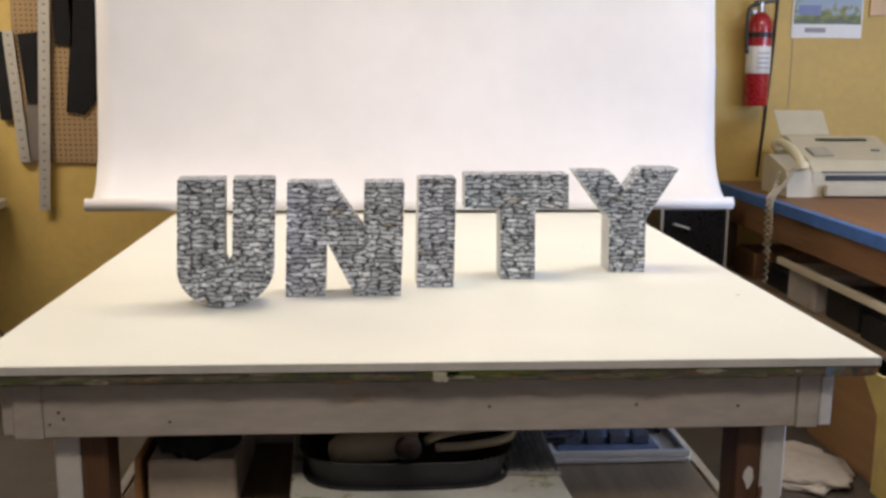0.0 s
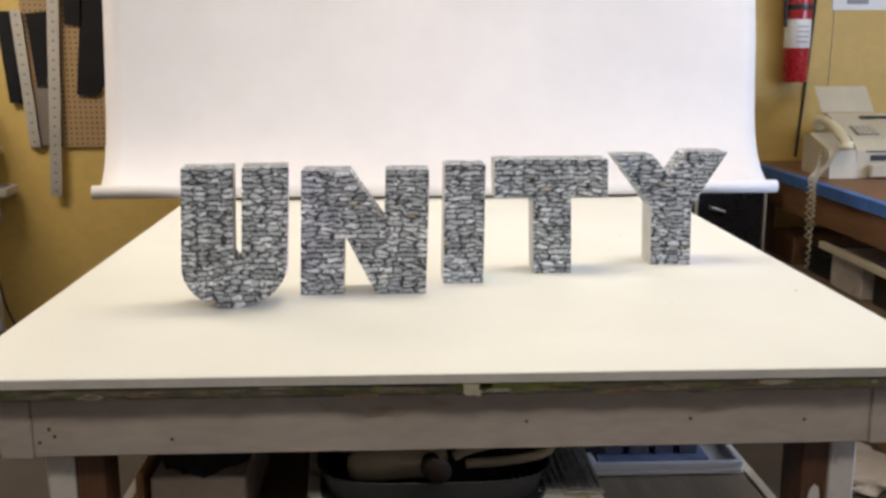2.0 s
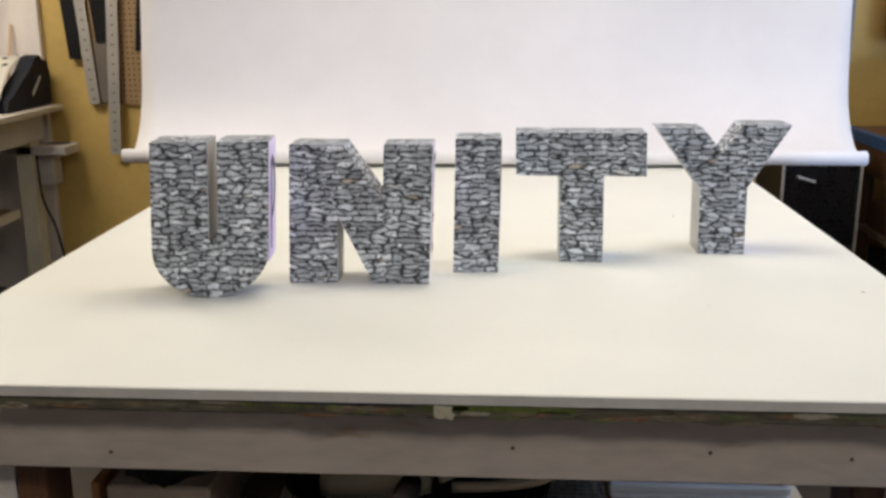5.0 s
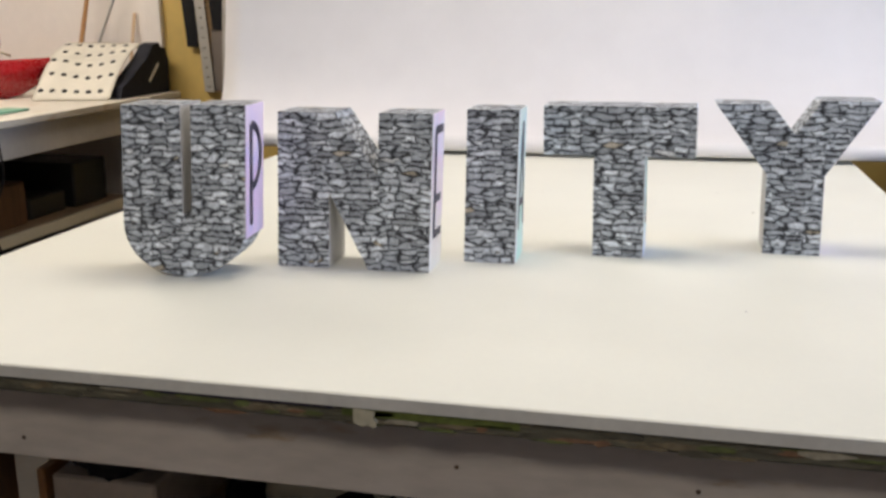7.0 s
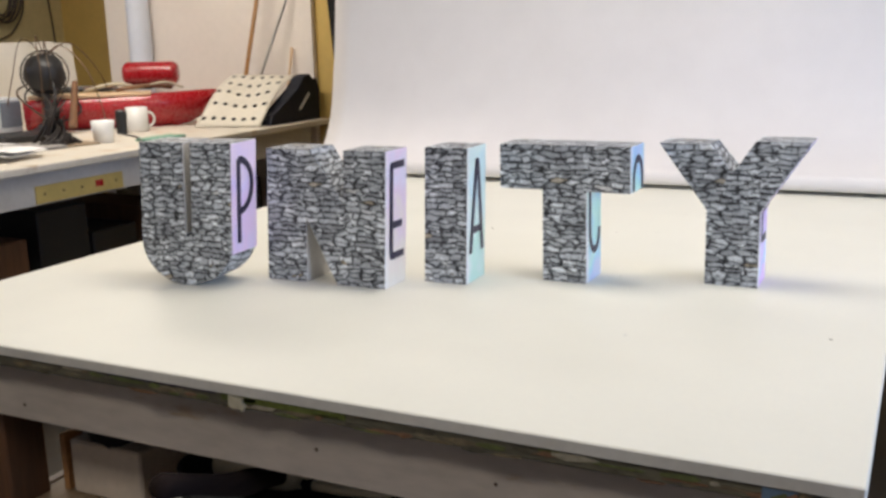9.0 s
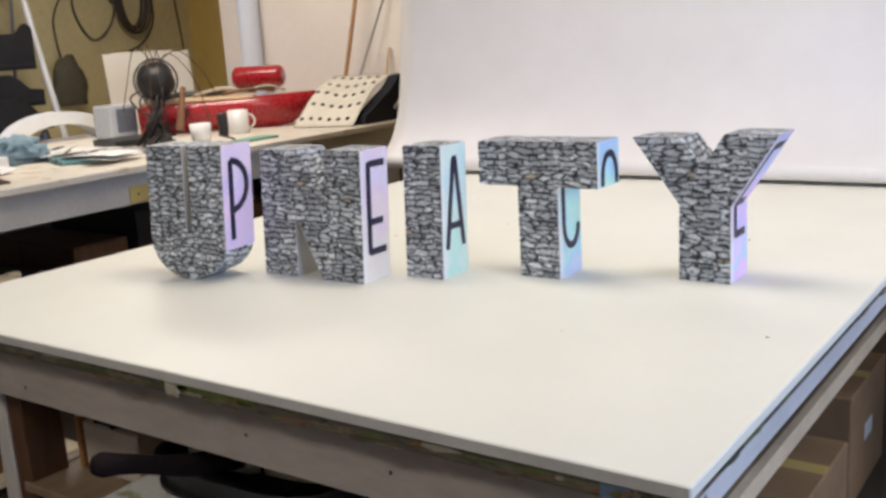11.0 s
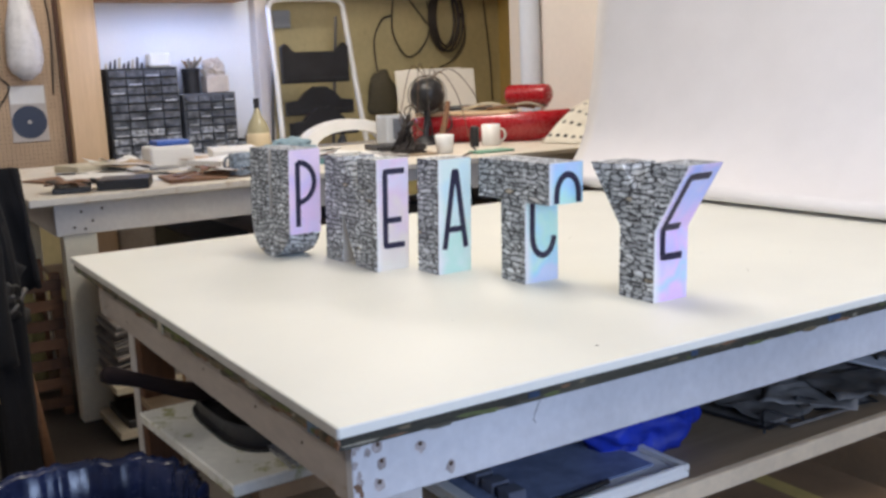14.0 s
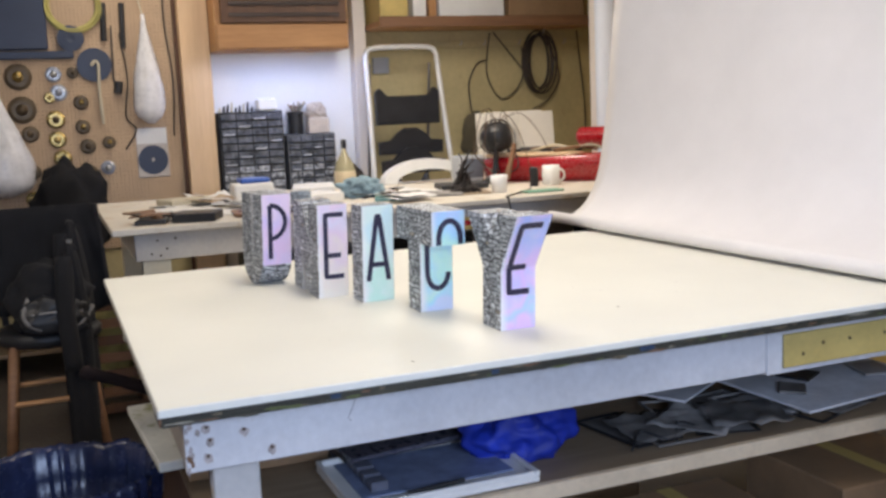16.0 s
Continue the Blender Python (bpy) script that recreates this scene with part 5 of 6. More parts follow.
BRONZE = surface("dark_bronze", (0.12, 0.085, 0.05), 0.4, 0.6, amount=0.3)
GLASSY = surface("grey_glass", (0.34, 0.36, 0.42), 0.1, amount=0.3)
OLD_BRASS = surface("tarnished_brass", (0.36, 0.25, 0.085), 0.25, 0.8, large=30, amount=0.4)
for y, z, r, m, centre in ((-0.255, 1.729, 0.088, BRONZE, OLD_BRASS), (-0.25, 1.514, 0.090, BRONZE, BRONZE), (-0.037, 1.739, 0.052, GLASSY, STEEL), (-0.015, 1.619, 0.056, GLASSY, GLASSY), (-0.074, 1.588, 0.038, OLD_BRASS, OLD_BRASS), (0.12, 1.55, 0.050, BRONZE, OLD_BRASS), (0.117, 1.386, 0.050, BRONZE, OLD_BRASS),
                           (-0.049, 1.441, 0.062, OLD_BRASS, BRONZE), (-0.05, 1.309, 0.058, OLD_BRASS, BRASS), (-0.028, 1.18, 0.060, OLD_BRASS, BRASS), (0.139, 1.255, 0.052, BRONZE, BRONZE), (0.277, 1.275, 0.044, BRONZE, OLD_BRASS), (0.134, 1.067, 0.062, BRONZE, GLASSY), (0.254, 1.104, 0.048, GLASSY, STEEL),
                           (-0.214, 1.354, 0.056, BRONZE, BRONZE), (-0.216, 1.102, 0.048, BRONZE, OLD_BRASS), (-0.233, 0.922, 0.052, OLD_BRASS, BRASS), (0.083, 1.747, 0.040, BRONZE, BRONZE), (0.162, 0.965, 0.036, GLASSY, STEEL)):
    knob(y, z, r, m, centre, "round metal door knob sample on the pegboard" if m != GLASSY else "round glass fitting sample on the pegboard")
dc = thing("blue_disc", (-5.37, 0.225, 1.795), "blue-grey round disc hanging on the pegboard", "disc")
part("disc", turned(pose(-5.375, 0.225, 1.795, 0, 90), lathe([(0, 0), (0.112, 0), (0.112, 0.015), (0.02, 0.018), (0, 0.018)], (0, 0, 0), 28)), NAVY, dc)
part("string", tube(smooth_path([(-5.35, 0.205, 1.79), (-5.35, 0.225, 1.815), (-5.35, 0.248, 1.79), (-5.35, 0.242, 1.62), (-5.35, 0.25, 1.40)], 6), 0.011, 6), BEIGE, dc, "cream cane with a hooked top")
single("navy_case", box(-5.378, -5.34, -0.42, -0.05, 1.90, 2.40, 0.01), NAVY, "dark navy case hanging on the pegboard", "case")
single("navy_tray", box(-5.378, -5.335, -0.40, 0.10, 1.84, 1.89, 0.006), NAVY, "flat navy strip below the case", "strip")
wc = thing("wire_coil", (-5.36, 0.12, 2.25), "coil of yellow wire hanging on the pegboard", "wire coil")
for k in range(6):
    part("loop", tube([(-5.37 + 0.006 * k, 0.12 + 0.006 * math.sin(k * 3) + (0.15 + 0.012 * (k % 3)) * math.cos(a), 2.18 + 0.008 * math.cos(k * 2) + (0.15 + 0.01 * (k % 4)) * math.sin(a)) for a in [2 * math.pi * i / 26 for i in range(26)]], 0.006, 6, closed=True), surface("yellow_wire", (0.50, 0.45, 0.14), 0.5, amount=0.2) if k == 0 else bpy.data.materials["yellow_wire"], wc)
single("blue_reel", turned(pose(-5.376, 0.09, 1.97, 0, 90), lathe([(0, 0), (0.085, 0), (0.085, 0.03), (0.03, 0.035), (0, 0.03)], (0, 0, 0), 24)), NAVY, "small navy reel on the pegboard", "reel")


def hanging_bag(y, z0, z1, w, seed, lab):
    ob = thing("plastic_bag", (-5.3, y, z1), lab, "bag", "bags on the pegboard")
    bm = bmesh.new()
    rings = []
    for i in range(17):
        t = i / 16
        r = w * (0.10 + 0.9 * math.sin(min(1, t * 1.12) * math.pi * 0.56) ** 1.6) * (1 if t < 0.88 else math.cos((t - 0.88) / 0.12 * 1.35))
        rings.append([bm.verts.new((-5.29 + r * 0.7 * math.cos(a) * (1 + 0.10 * noise.noise((a * 2, t * 6, seed))), y + r * math.sin(a) * (1 + 0.12 * noise.noise((a * 3, t * 5, seed + 4))), z1 - t * (z1 - z0))) for a in [2 * math.pi * k / 22 for k in range(22)]])
    for a, b in zip(rings, rings[1:]):
        for k in range(22):
            bm.faces.new((a[k], a[(k + 1) % 22], b[(k + 1) % 22], b[k]))
    bm.faces.new(rings[0]), bm.faces.new(rings[-1][::-1])
    part("bag", bm, surface("thin_white_plastic_%d" % seed, (0.72, 0.71, 0.72), 0.3, large=14, fine=30, amount=0.12, relief=0.4), ob, smooth=True)
    part("tie", tube([(-5.30, y, z1 - 0.01), (-5.34, y - 0.02, z1 + 0.12), (-5.378, y - 0.03, z1 + 0.2)], 0.006, 6), BEIGE, ob)
    return ob


hanging_bag(0.555, 1.39, 2.12, 0.105, 2, "long white plastic bag hanging on the pegboard")
hanging_bag(-0.40, 0.95, 1.65, 0.195, 5, "bulging white plastic bag hanging on the pegboard")
pk = thing("saw_blade_pack", (-5.375, 0.55, 1.03), "round grey blade in a clear pack with white header", "pack")
part("card", box(-5.379, -5.372, 0.45, 0.66, 1.02, 1.36, 0.002), surface("pack_card", (0.55, 0.50, 0.46), 0.5, amount=0.1), pk)
part("header", box(-5.371, -5.368, 0.455, 0.655, 1.25, 1.355, 0.001), WHITE, pk, "white header card")
part("blade", turned(pose(-5.3715, 0.555, 1.14, 0, 90), lathe([(0.012, 0), (0.10, 0), (0.10, 0.004), (0.012, 0.004)], (0, 0, 0), 28)), NAVY, pk, "round blue-grey blade")
for y, z0, z1, r in ((0.36, 1.60, 1.68, 0.028), (0.30, 1.95, 2.2, 0.02), (0.42, 1.9, 2.2, 0.018), (0.34, 1.68, 2.05, 0.006)):
    single("hand_tool", tube([(-5.36, y, z0), (-5.36, y + 0.01, z1)], r, 10), BLACK, "black-handled hand tool hanging on the pegboard", "tool", "tools on the pegboard")
for y, pts in ((0.40, [(0.40, 2.0), (0.43, 1.7), (0.40, 1.45), (0.46, 1.35), (0.38, 1.22)]), (0.70, [(0.72, 2.5), (0.70, 2.1), (0.73, 1.7), (0.71, 1.3)])):
    single("cord", tube(smooth_path([(-5.37, a, b) for a, b in pts], 8), 0.006, 6), CABLE, "thin dark cord hanging on the pegboard", "cord", smooth=True)


# ---- under the big table ----
S0 = SHELF + 0.001
tr = thing("parts_tray", (-0.36, 0.63, S0), "white tray with blue lining and four small boxes", "tray")
part("tray", box(-0.52, -0.205, 0.395, 0.84, S0, S0 + 0.014, 0.004), WHITE, tr)
for x0, x1, y0, y1 in ((-0.52, -0.205, 0.395, 0.407), (-0.52, -0.205, 0.828, 0.84), (-0.52, -0.508, 0.408, 0.827), (-0.217, -0.205, 0.408, 0.827)):
    part("rim", box(x0, x1, y0, y1, S0 + 0.0145, S0 + 0.028, 0.002), WHITE, tr)
LINER = surface("blue_liner", (0.22, 0.27, 0.42), 0.45, large=20, amount=0.3)
part("liner", box(-0.495, -0.265, 0.435, 0.80, S0 + 0.0145, S0 + 0.019), LINER, tr)
for k in range(4):
    part("small_box", box(-0.478 + 0.053 * k, -0.440 + 0.053 * k, 0.46, 0.50, S0 + 0.0195, S0 + 0.042, 0.002), surface("grey_insert", (0.12, 0.13, 0.17), 0.5, amount=0.3) if k == 0 else bpy.data.materials["grey_insert"], tr)
part("pen", turned(pose(-0.245, 0.60, S0 + 0.0215, 0, 90, 95), lathe([(0, -0.07), (0.006, -0.07), (0.006, 0.07), (0, 0.07)], (0, 0, 0), 8)), BLACK, tr)
for k in range(4):
    single("dark_placard", turned(pose(-0.62 + 0.02 * k, 0.75, S0 + 0.012 * k, 0, 0, 4 * k - 5), box(-0.10, 0.09, -0.30, 0.28, 0.0, 0.011, 0.003)), (BLACK, NAVY, BLACK, surface("slate_panel", (0.10, 0.10, 0.13), 0.3, amount=0.3))[k], "dark flat panel stacked on the lower shelf", "panel", "stacked panels")
for k in range(5):
    single("white_strip", turned(pose(-0.85, 0.72, S0 + 0.002 + 0.018 * k, 0, 0, 2 * k - 4), box(-0.10, 0.08, -0.22, 0.25, 0.0, 0.016, 0.002)), PAINTED, "white board offcut stacked on the lower shelf", "offcut", "stacked offcuts")
single("blue_bag", lumpy((-0.41, 0.885, S0), (0.10, 0.135, 0.10), 21, level=5, rough=0.30, freq=1.7), BLUE_BAG, "crumpled blue plastic bag on the shelf", "bag", smooth=True)
GREYFILM = surface("grey_sheet_plastic", (0.20, 0.185, 0.17), 0.5, large=12, fine=40, amount=0.5, relief=0.3)
SLATE = surface("slate_sheet", (0.34, 0.32, 0.30), 0.5, large=9, fine=50, amount=0.4, relief=0.2)
PALE = surface("dull_white_panel", (0.80, 0.80, 0.82), 0.5, large=7, fine=50, amount=0.2)
rnd = random.Random(8)


def flat_frame(x, y, z, sx, sy, turn, rim, pane):
    """A thin framed panel: four mitred strips round a sheet."""
    ob = thing("sample_board", (x, y, z), "thin dark framed board lying on the lower shelf", "board", "stacked frames")
    m4 = pose(x, y, z, rnd.uniform(-1.5, 1.5), rnd.uniform(-1, 3), turn)
    if pane:
        part("pane", turned(m4, box(-sx + 0.012, sx - 0.012, -sy + 0.012, sy - 0.012, 0.001, 0.003)), pane, ob)
    for x0, x1, y0, y1 in ((-sx, sx, -sy, -sy + 0.008), (-sx, sx, sy - 0.008, sy), (-sx, -sx + 0.008, -sy + 0.0085, sy - 0.0085), (sx - 0.008, sx, -sy + 0.0085, sy - 0.0085)):
        part("rim", turned(m4, box(x0, x1, y0, y1, 0, 0.006, 0.001)), rim, ob)


for k in range(8):
    flat_frame(-0.39 + rnd.uniform(-0.04, 0.06), 1.20 + 0.085 * k, S0 + 0.003 + 0.007 * (k % 3), rnd.uniform(0.08, 0.13), rnd.uniform(0.07, 0.11), rnd.uniform(-22, 22), (BLACK, GREYFILM, SLATE)[k % 3], (GREYFILM, None, None, SLATE)[k % 4])
for x, y, sx, sy, z, m, r in ((-0.78, 1.12, 0.14, 0.10, 0.010, WHITE, 20), (-0.72, 1.36, 0.16, 0.12, 0.055, PALE, -18), (-0.66, 1.60, 0.12, 0.14, 0.062, SLATE, 25), (-0.50, 1.42, 0.07, 0.11, 0.058, PALE, 32), (-0.40, 1.86, 0.17, 0.26, 0.040, PALE, 6), (-0.47, 1.80, 0.06, 0.05, 0.0505, BLACK, 30), (-0.40, 2.02, 0.06, 0.05, 0.0515, SLATE, -14), (-0.36, 1.70, 0.035, 0.045, 0.0495, GREYFILM, 50), (-0.68, 2.0, 0.10, 0.12, 0.07, PALE, 5)):
    single("flat_sheet", turned(pose(x, y, S0 + z, 0, 1.5, r), box(-sx, sx, -sy, sy, 0, 0.007, 0.001)), m, "flat offcut of sheet material on the stacked frames", "panel", "sheets on the frames")
# spattered board with the tool caddy, carton
single("carton", box(-1.05, -0.60, 0.105, 0.515, S0, S0 + 0.055, 0.004), CARTON, "low brown carton on the lower shelf", "carton")
single("spattered_plank", turned(pose(-1.06, 0.006, 0, 0, 0, 3.3), box(0, 0.52, 0, 0.44, S0 + 0.056, S0 + 0.080, 0.003)), surface("spattered_board", (0.74, 0.72, 0.64), 0.6, large=5, fine=70, amount=0.15, stain=(0.36, 0.35, 0.17), stain_at=0.55), "white plank spattered with paint, sticking out", "plank")
BZ = S0 + 0.081
msh = thing("wire_mesh", (-0.60, 0.2, BZ), "pale grey wire mesh mat lying on the plank", "mesh")
MESH = surface("grey_mesh", (0.40, 0.40, 0.40), 0.5, 0.2, large=40, fine=250, amount=0.4)
for k in range(18):
    part("wire", tube([(-0.70 + 0.02 * math.sin(k * 0.2), 0.155 + 0.014 * k, BZ + 0.004), (-0.545, 0.15 + 0.014 * k, BZ + 0.004)], 0.0026, 5), MESH, msh)
for k in range(12):
    part("wire", tube([(-0.70 + 0.0133 * k, 0.152, BZ + 0.0085), (-0.70 + 0.0133 * k, 0.39, BZ + 0.0085)], 0.0022, 5), MESH, msh)
HX, HZ = -0.848, 0.785
CY = 0.248
cad = thing("tool_caddy", (-0.84, CY, BZ), "black tool caddy holding a beige power tool", "caddy")
ring = [(-0.845 + 0.205 * math.copysign(abs(math.cos(a)) ** 0.55, math.cos(a)), CY + 0.155 * math.copysign(abs(math.sin(a)) ** 0.55, math.sin(a))) for a in [2 * math.pi * k / 40 for k in range(40)]]
part("floor", prism(ring, 2, BZ, BZ + 0.006), BLACK, cad)
bm = bmesh.new()
rows = [[bm.verts.new((-0.845 + (p[0] + 0.845) * k, CY + (p[1] - CY) * k, BZ + z)) for p in ring] for k, z in ((0.93, 0.006), (1.0, 0.05), (1.02, 0.055), (0.985, 0.05), (0.915, 0.007))]
for a, c in zip(rows, rows[1:]):
    for k in range(40):
        bm.faces.new((a[k], a[(k + 1) % 40], c[(k + 1) % 40], c[k]))
part("wall", bm, surface("dusty_black_plastic", (0.032, 0.032, 0.036), 0.5, large=12, fine=60, amount=0.4, relief=0.1), cad, "dusty black wall", smooth=True)
part("tool_body", turned(pose(-0.915, CY - 0.055, BZ + 0.050, 0, 84, 0), lathe([(0, -0.085), (0.018, -0.082), (0.028, -0.066), (0.032, -0.02), (0.033, 0.06), (0.026, 0.09), (0, 0.095)], (0, 0, 0), 18)), BEIGE, cad, "beige rounded tool body", smooth=True)
gp = smooth_path([(-0.81, CY - 0.075, BZ + 0.066), (-0.77, CY - 0.06, BZ + 0.076), (-0.70, CY - 0.05, BZ + 0.083), (-0.645, CY - 0.06, BZ + 0.086), (-0.65, CY - 0.075, BZ + 0.070), (-0.72, CY - 0.08, BZ + 0.058), (-0.79, CY - 0.08, BZ + 0.054)], 6)
part("lining", lumpy((-0.80, CY + 0.03, BZ + 0.0065), (0.14, 0.10, 0.045), 77, level=3, rough=0.3), BLACKCLOTH, cad, "black cloth heaped in the caddy", smooth=True)
part("grip", tube(gp, 0.009, 10), BEIGE, cad, smooth=True)
saw = thing("hand_brush", (HX, 0.0, BZ), "dark brown wooden handled brush poking out", "brush")
hp = smooth_path([(HX, -0.105, HZ), (HX - 0.002, -0.04, HZ - 0.026), (HX - 0.004, 0.05, HZ - 0.066), (HX - 0.004, 0.16, HZ - 0.100)], 6)
DEEP = wood("blackened_wood", (0.022, 0.013, 0.011), (0.009, 0.006, 0.006), 1, 0.95)
DEEP.node_tree.nodes["Principled BSDF"].inputs["Specular IOR Level"].default_value = 0.15
hp = [Vector(p) for p in hp]
part("handle", tube([hp[0] + Vector((0, -0.004, 0.002))] + hp, [0.005, 0.015] + [0.020 - 0.005 * abs(math.sin(i / 18 * math.pi * 1.3)) for i in range(1, len(hp))], 12), DEEP, saw, smooth=True)
part("ferrule", tube([(HX - 0.004, 0.158, HZ - 0.100), (HX - 0.004, 0.20, HZ - 0.112)], 0.015, 10), BURNT, saw, "dark iron ferrule")
wbx = thing("white_box", (-1.265, 0.35, S0), "open white carton stuffed with black cloth", "carton")
part("carton", box(-1.350, -1.180, 0.20, 0.50, S0, S0 + 0.105, 0.004), surface("white_carton", (0.62, 0.54, 0.45), 0.7, large=5, amount=0.15), wbx)
part("cloth", lumpy((-1.265, 0.345, S0 + 0.100), (0.094, 0.158, 0.10), 41, level=4, rough=0.18, freq=3.5), BLACKCLOTH, wbx, "black cloth heap", smooth=True)
single("brown_offcut", box(-1.375, -1.362, 0.20, 0.9, S0, S0 + 0.11, 0.002), OAK, "thin orange-brown board standing on the shelf", "board")
single("grey_plank", box(-1.19, -1.08, 0.55, 0.95, S0, S0 + 0.03, 0.003), PAINTED_OLD, "flat grey board on the lower shelf", "board")
# added black heap that stands in for the darkness deep on the shelf
single("dark_filler", lumpy((-1.10, 1.05, S0), (0.16, 0.42, 0.14), 51), BLACKCLOTH, "black heap added to darken the lower shelf", "bundle", smooth=True)
for k, (x, y, w, d, h, m) in enumerate(((-0.45, 0.95, 0.22, 0.35, 0.30, CARTON), (-0.42, 1.45, 0.20, 0.40, 0.26, CARTON), (-0.44, 1.98, 0.20, 0.42, 0.33, CARTON), (-0.95, 0.7, 0.25, 0.4, 0.3, BROWN), (-0.42, 0.45, 0.18, 0.3, 0.18, BLACK), (-1.25, 1.4, 0.2, 0.5, 0.35, CARTON), (-1.25, 0.6, 0.14, 0.3, 0.2, CARTON))):
    ob = thing("floor_carton", (x, y, 0), "brown corrugated carton on the floor under the table", "carton", "cartons under the table")
    part("box", box(x - w, x + w, y - d / 2, y + d / 2, 0.0, h, 0.004), m, ob)
    if m == CARTON:
        part("label", box(x + w + 0.0005, x + w + 0.0015, y - 0.05, y + 0.04, h * 0.45, h * 0.45 + 0.05), WHITE, ob, "white paper label")
        part("flap_tape", box(x - w + 0.004, x + w - 0.004, y - 0.025, y + 0.025, h + 0.0002, h + 0.0012), YSTRIP, ob, "brown packing tape")

# bin and stools at the west end
bn = thing("waste_bin", (-0.86, -0.17, 0), "round waste bin lined with a shiny black bag", "bin")
bm = bmesh.new()
rings = []
for r, z in ((0.205, 0.18), (0.214, 0.30), (0.226, 0.42), (0.236, 0.50), (0.238, 0.525), (0.230, 0.535), (0.218, 0.52), (0.208, 0.45), (0.19, 0.36), (0.10, 0.33), (0.02, 0.33)):
    ring = []
    for k in range(144):
        a = 2 * math.pi * k / 144
        fold = 0.014 * noise.noise((math.cos(a) * 5, math.sin(a) * 5, 1)) + 0.011 * noise.noise((math.cos(a) * 17, math.sin(a) * 17, z * 1.2)) + 0.004 * noise.noise((math.cos(a) * 40, math.sin(a) * 40, z * 2))
        ring.append(bm.verts.new((-0.86 + (r + fold * r / 0.24) * math.cos(a), -0.17 + (r + fold * r / 0.24) * math.sin(a), z + 0.5 * fold * (z > 0.5))))
    rings.append(ring)
for a, b in zip(rings, rings[1:]):
    for k in range(144):
        bm.faces.new((a[k], a[(k + 1) % 144], b[(k + 1) % 144], b[k]))
bm.faces.new(rings[-1])
part("liner", bm, BIN_BAG, bn, "black plastic bag folded over the rim", smooth=True)
part("bin_body", lathe([(0, 0.0), (0.165, 0.0), (0.172, 0.01), (0.196, 0.24), (0.19, 0.24), (0.16, 0.02), (0, 0.02)], (-0.86, -0.17, 0), 40), NAVY, bn, smooth=False)


def bar_stool(x, y, turn, label, jacket):
    ob = thing("bar_stool", (x, y, 0), label, "stool", "bar stools")
    part("seat", lathe([(0, 0.55), (0.18, 0.55), (0.20, 0.565), (0.20, 0.595), (0.18, 0.61), (0, 0.615)], (x, y, 0), 24), BLACK, ob, "black padded round seat", smooth=True)
    for sx in (-1, 1):
        for sy in (-1, 1):
            part("leg", tube([(x + sx * 0.19, y + sy * 0.19, 0.0), (x + sx * 0.13, y + sy * 0.13, 0.56)], 0.019, 10), BROWN, ob, "brown turned wooden leg", smooth=True)
    for z, k in ((0.22, 0.172), (0.34, 0.160)):
        for a, b in (((-1, -1), (1, -1)), ((-1, 1), (1, 1))) if z < 0.3 else (((-1, -1), (-1, 1)), ((1, -1), (1, 1))):
            part("rung", tube([(x + a[0] * k, y + a[1] * k, z), (x + b[0] * k, y + b[1] * k, z)], 0.011, 8), OAK, ob)
    for sy in (-1, 1):
        part("back_post", tube([(x - 0.15, y + sy * 0.16, 0.56), (x - 0.19, y + sy * 0.18, 1.05)], 0.014, 8), BLACK, ob)
    arcs = [math.radians(-80 + 160 * i / 24) for i in range(25)]
    back = [(x - 0.12 - 0.08 * math.cos(b), y + 0.225 * math.sin(b)) for b in arcs]
    part("backrest", prism(back + [(p[0] - 0.02, p[1]) for p in back[::-1]], 2, 0.96, 1.065), BLACK, ob)
    if jacket:
        bm = bmesh.new()
        rows = []
        for k in range(12):
            t = k / 11
            rows.append([bm.verts.new((x - 0.085 - (0.075 - 0.02 * t) * math.cos(b) + 0.03 * noise.noise((b * 4, t * 3, 3)) + 0.012 * noise.noise((b * 11, t * 2, 8)), y + (0.235 + 0.03 * t) * math.sin(b), 1.075 - 0.44 * t - 0.05 * t * noise.noise((b * 2, 1, 1)))) for b in arcs])
        for a, c in zip(rows, rows[1:]):
            for k in range(24):
                bm.faces.new((a[k], a[k + 1], c[k + 1], c[k]))
        jk = part("jacket", bm, BLACKCLOTH, ob, "black jacket draped over the back", smooth=True)
        so = jk.modifiers.new("thick", "SOLIDIFY")
        so.thickness = 0.02
    return ob


bar_stool(-2.47, -0.19, 0, "tall black bar stool with brown legs and a draped jacket", True)
bar_stool(-2.75, -0.72, 0, "tall black bar stool with brown wooden legs", False)
# black bag on the stool, long coats hanging off its side
bag = thing("black_backpack", (-2.42, -0.17, 0.617), "black fabric backpack slumped on the stool", "backpack")
part("sack", lumpy((-2.40, -0.17, 0.617), (0.13, 0.15, 0.17), 301, level=4, rough=0.28, freq=2.0), BLACKCLOTH, bag, smooth=True)
part("pocket", lumpy((-2.28, -0.16, 0.617), (0.05, 0.12, 0.09), 302, level=4, rough=0.3), BLACK, bag, smooth=True)
part("strap", tube(smooth_path([(-2.30, -0.25, 0.75), (-2.25, -0.27, 0.68), (-2.25, -0.20, 0.63), (-2.26, -0.08, 0.64), (-2.30, -0.02, 0.70)], 6), 0.010, 8), GREYFILM, bag, "grey webbing strap", smooth=True)
part("zip", tube(smooth_path([(-2.262, -0.26, 0.69), (-2.228, -0.17, 0.70), (-2.258, -0.06, 0.69)], 6), 0.004, 6), SLATE, bag, "pale zip")


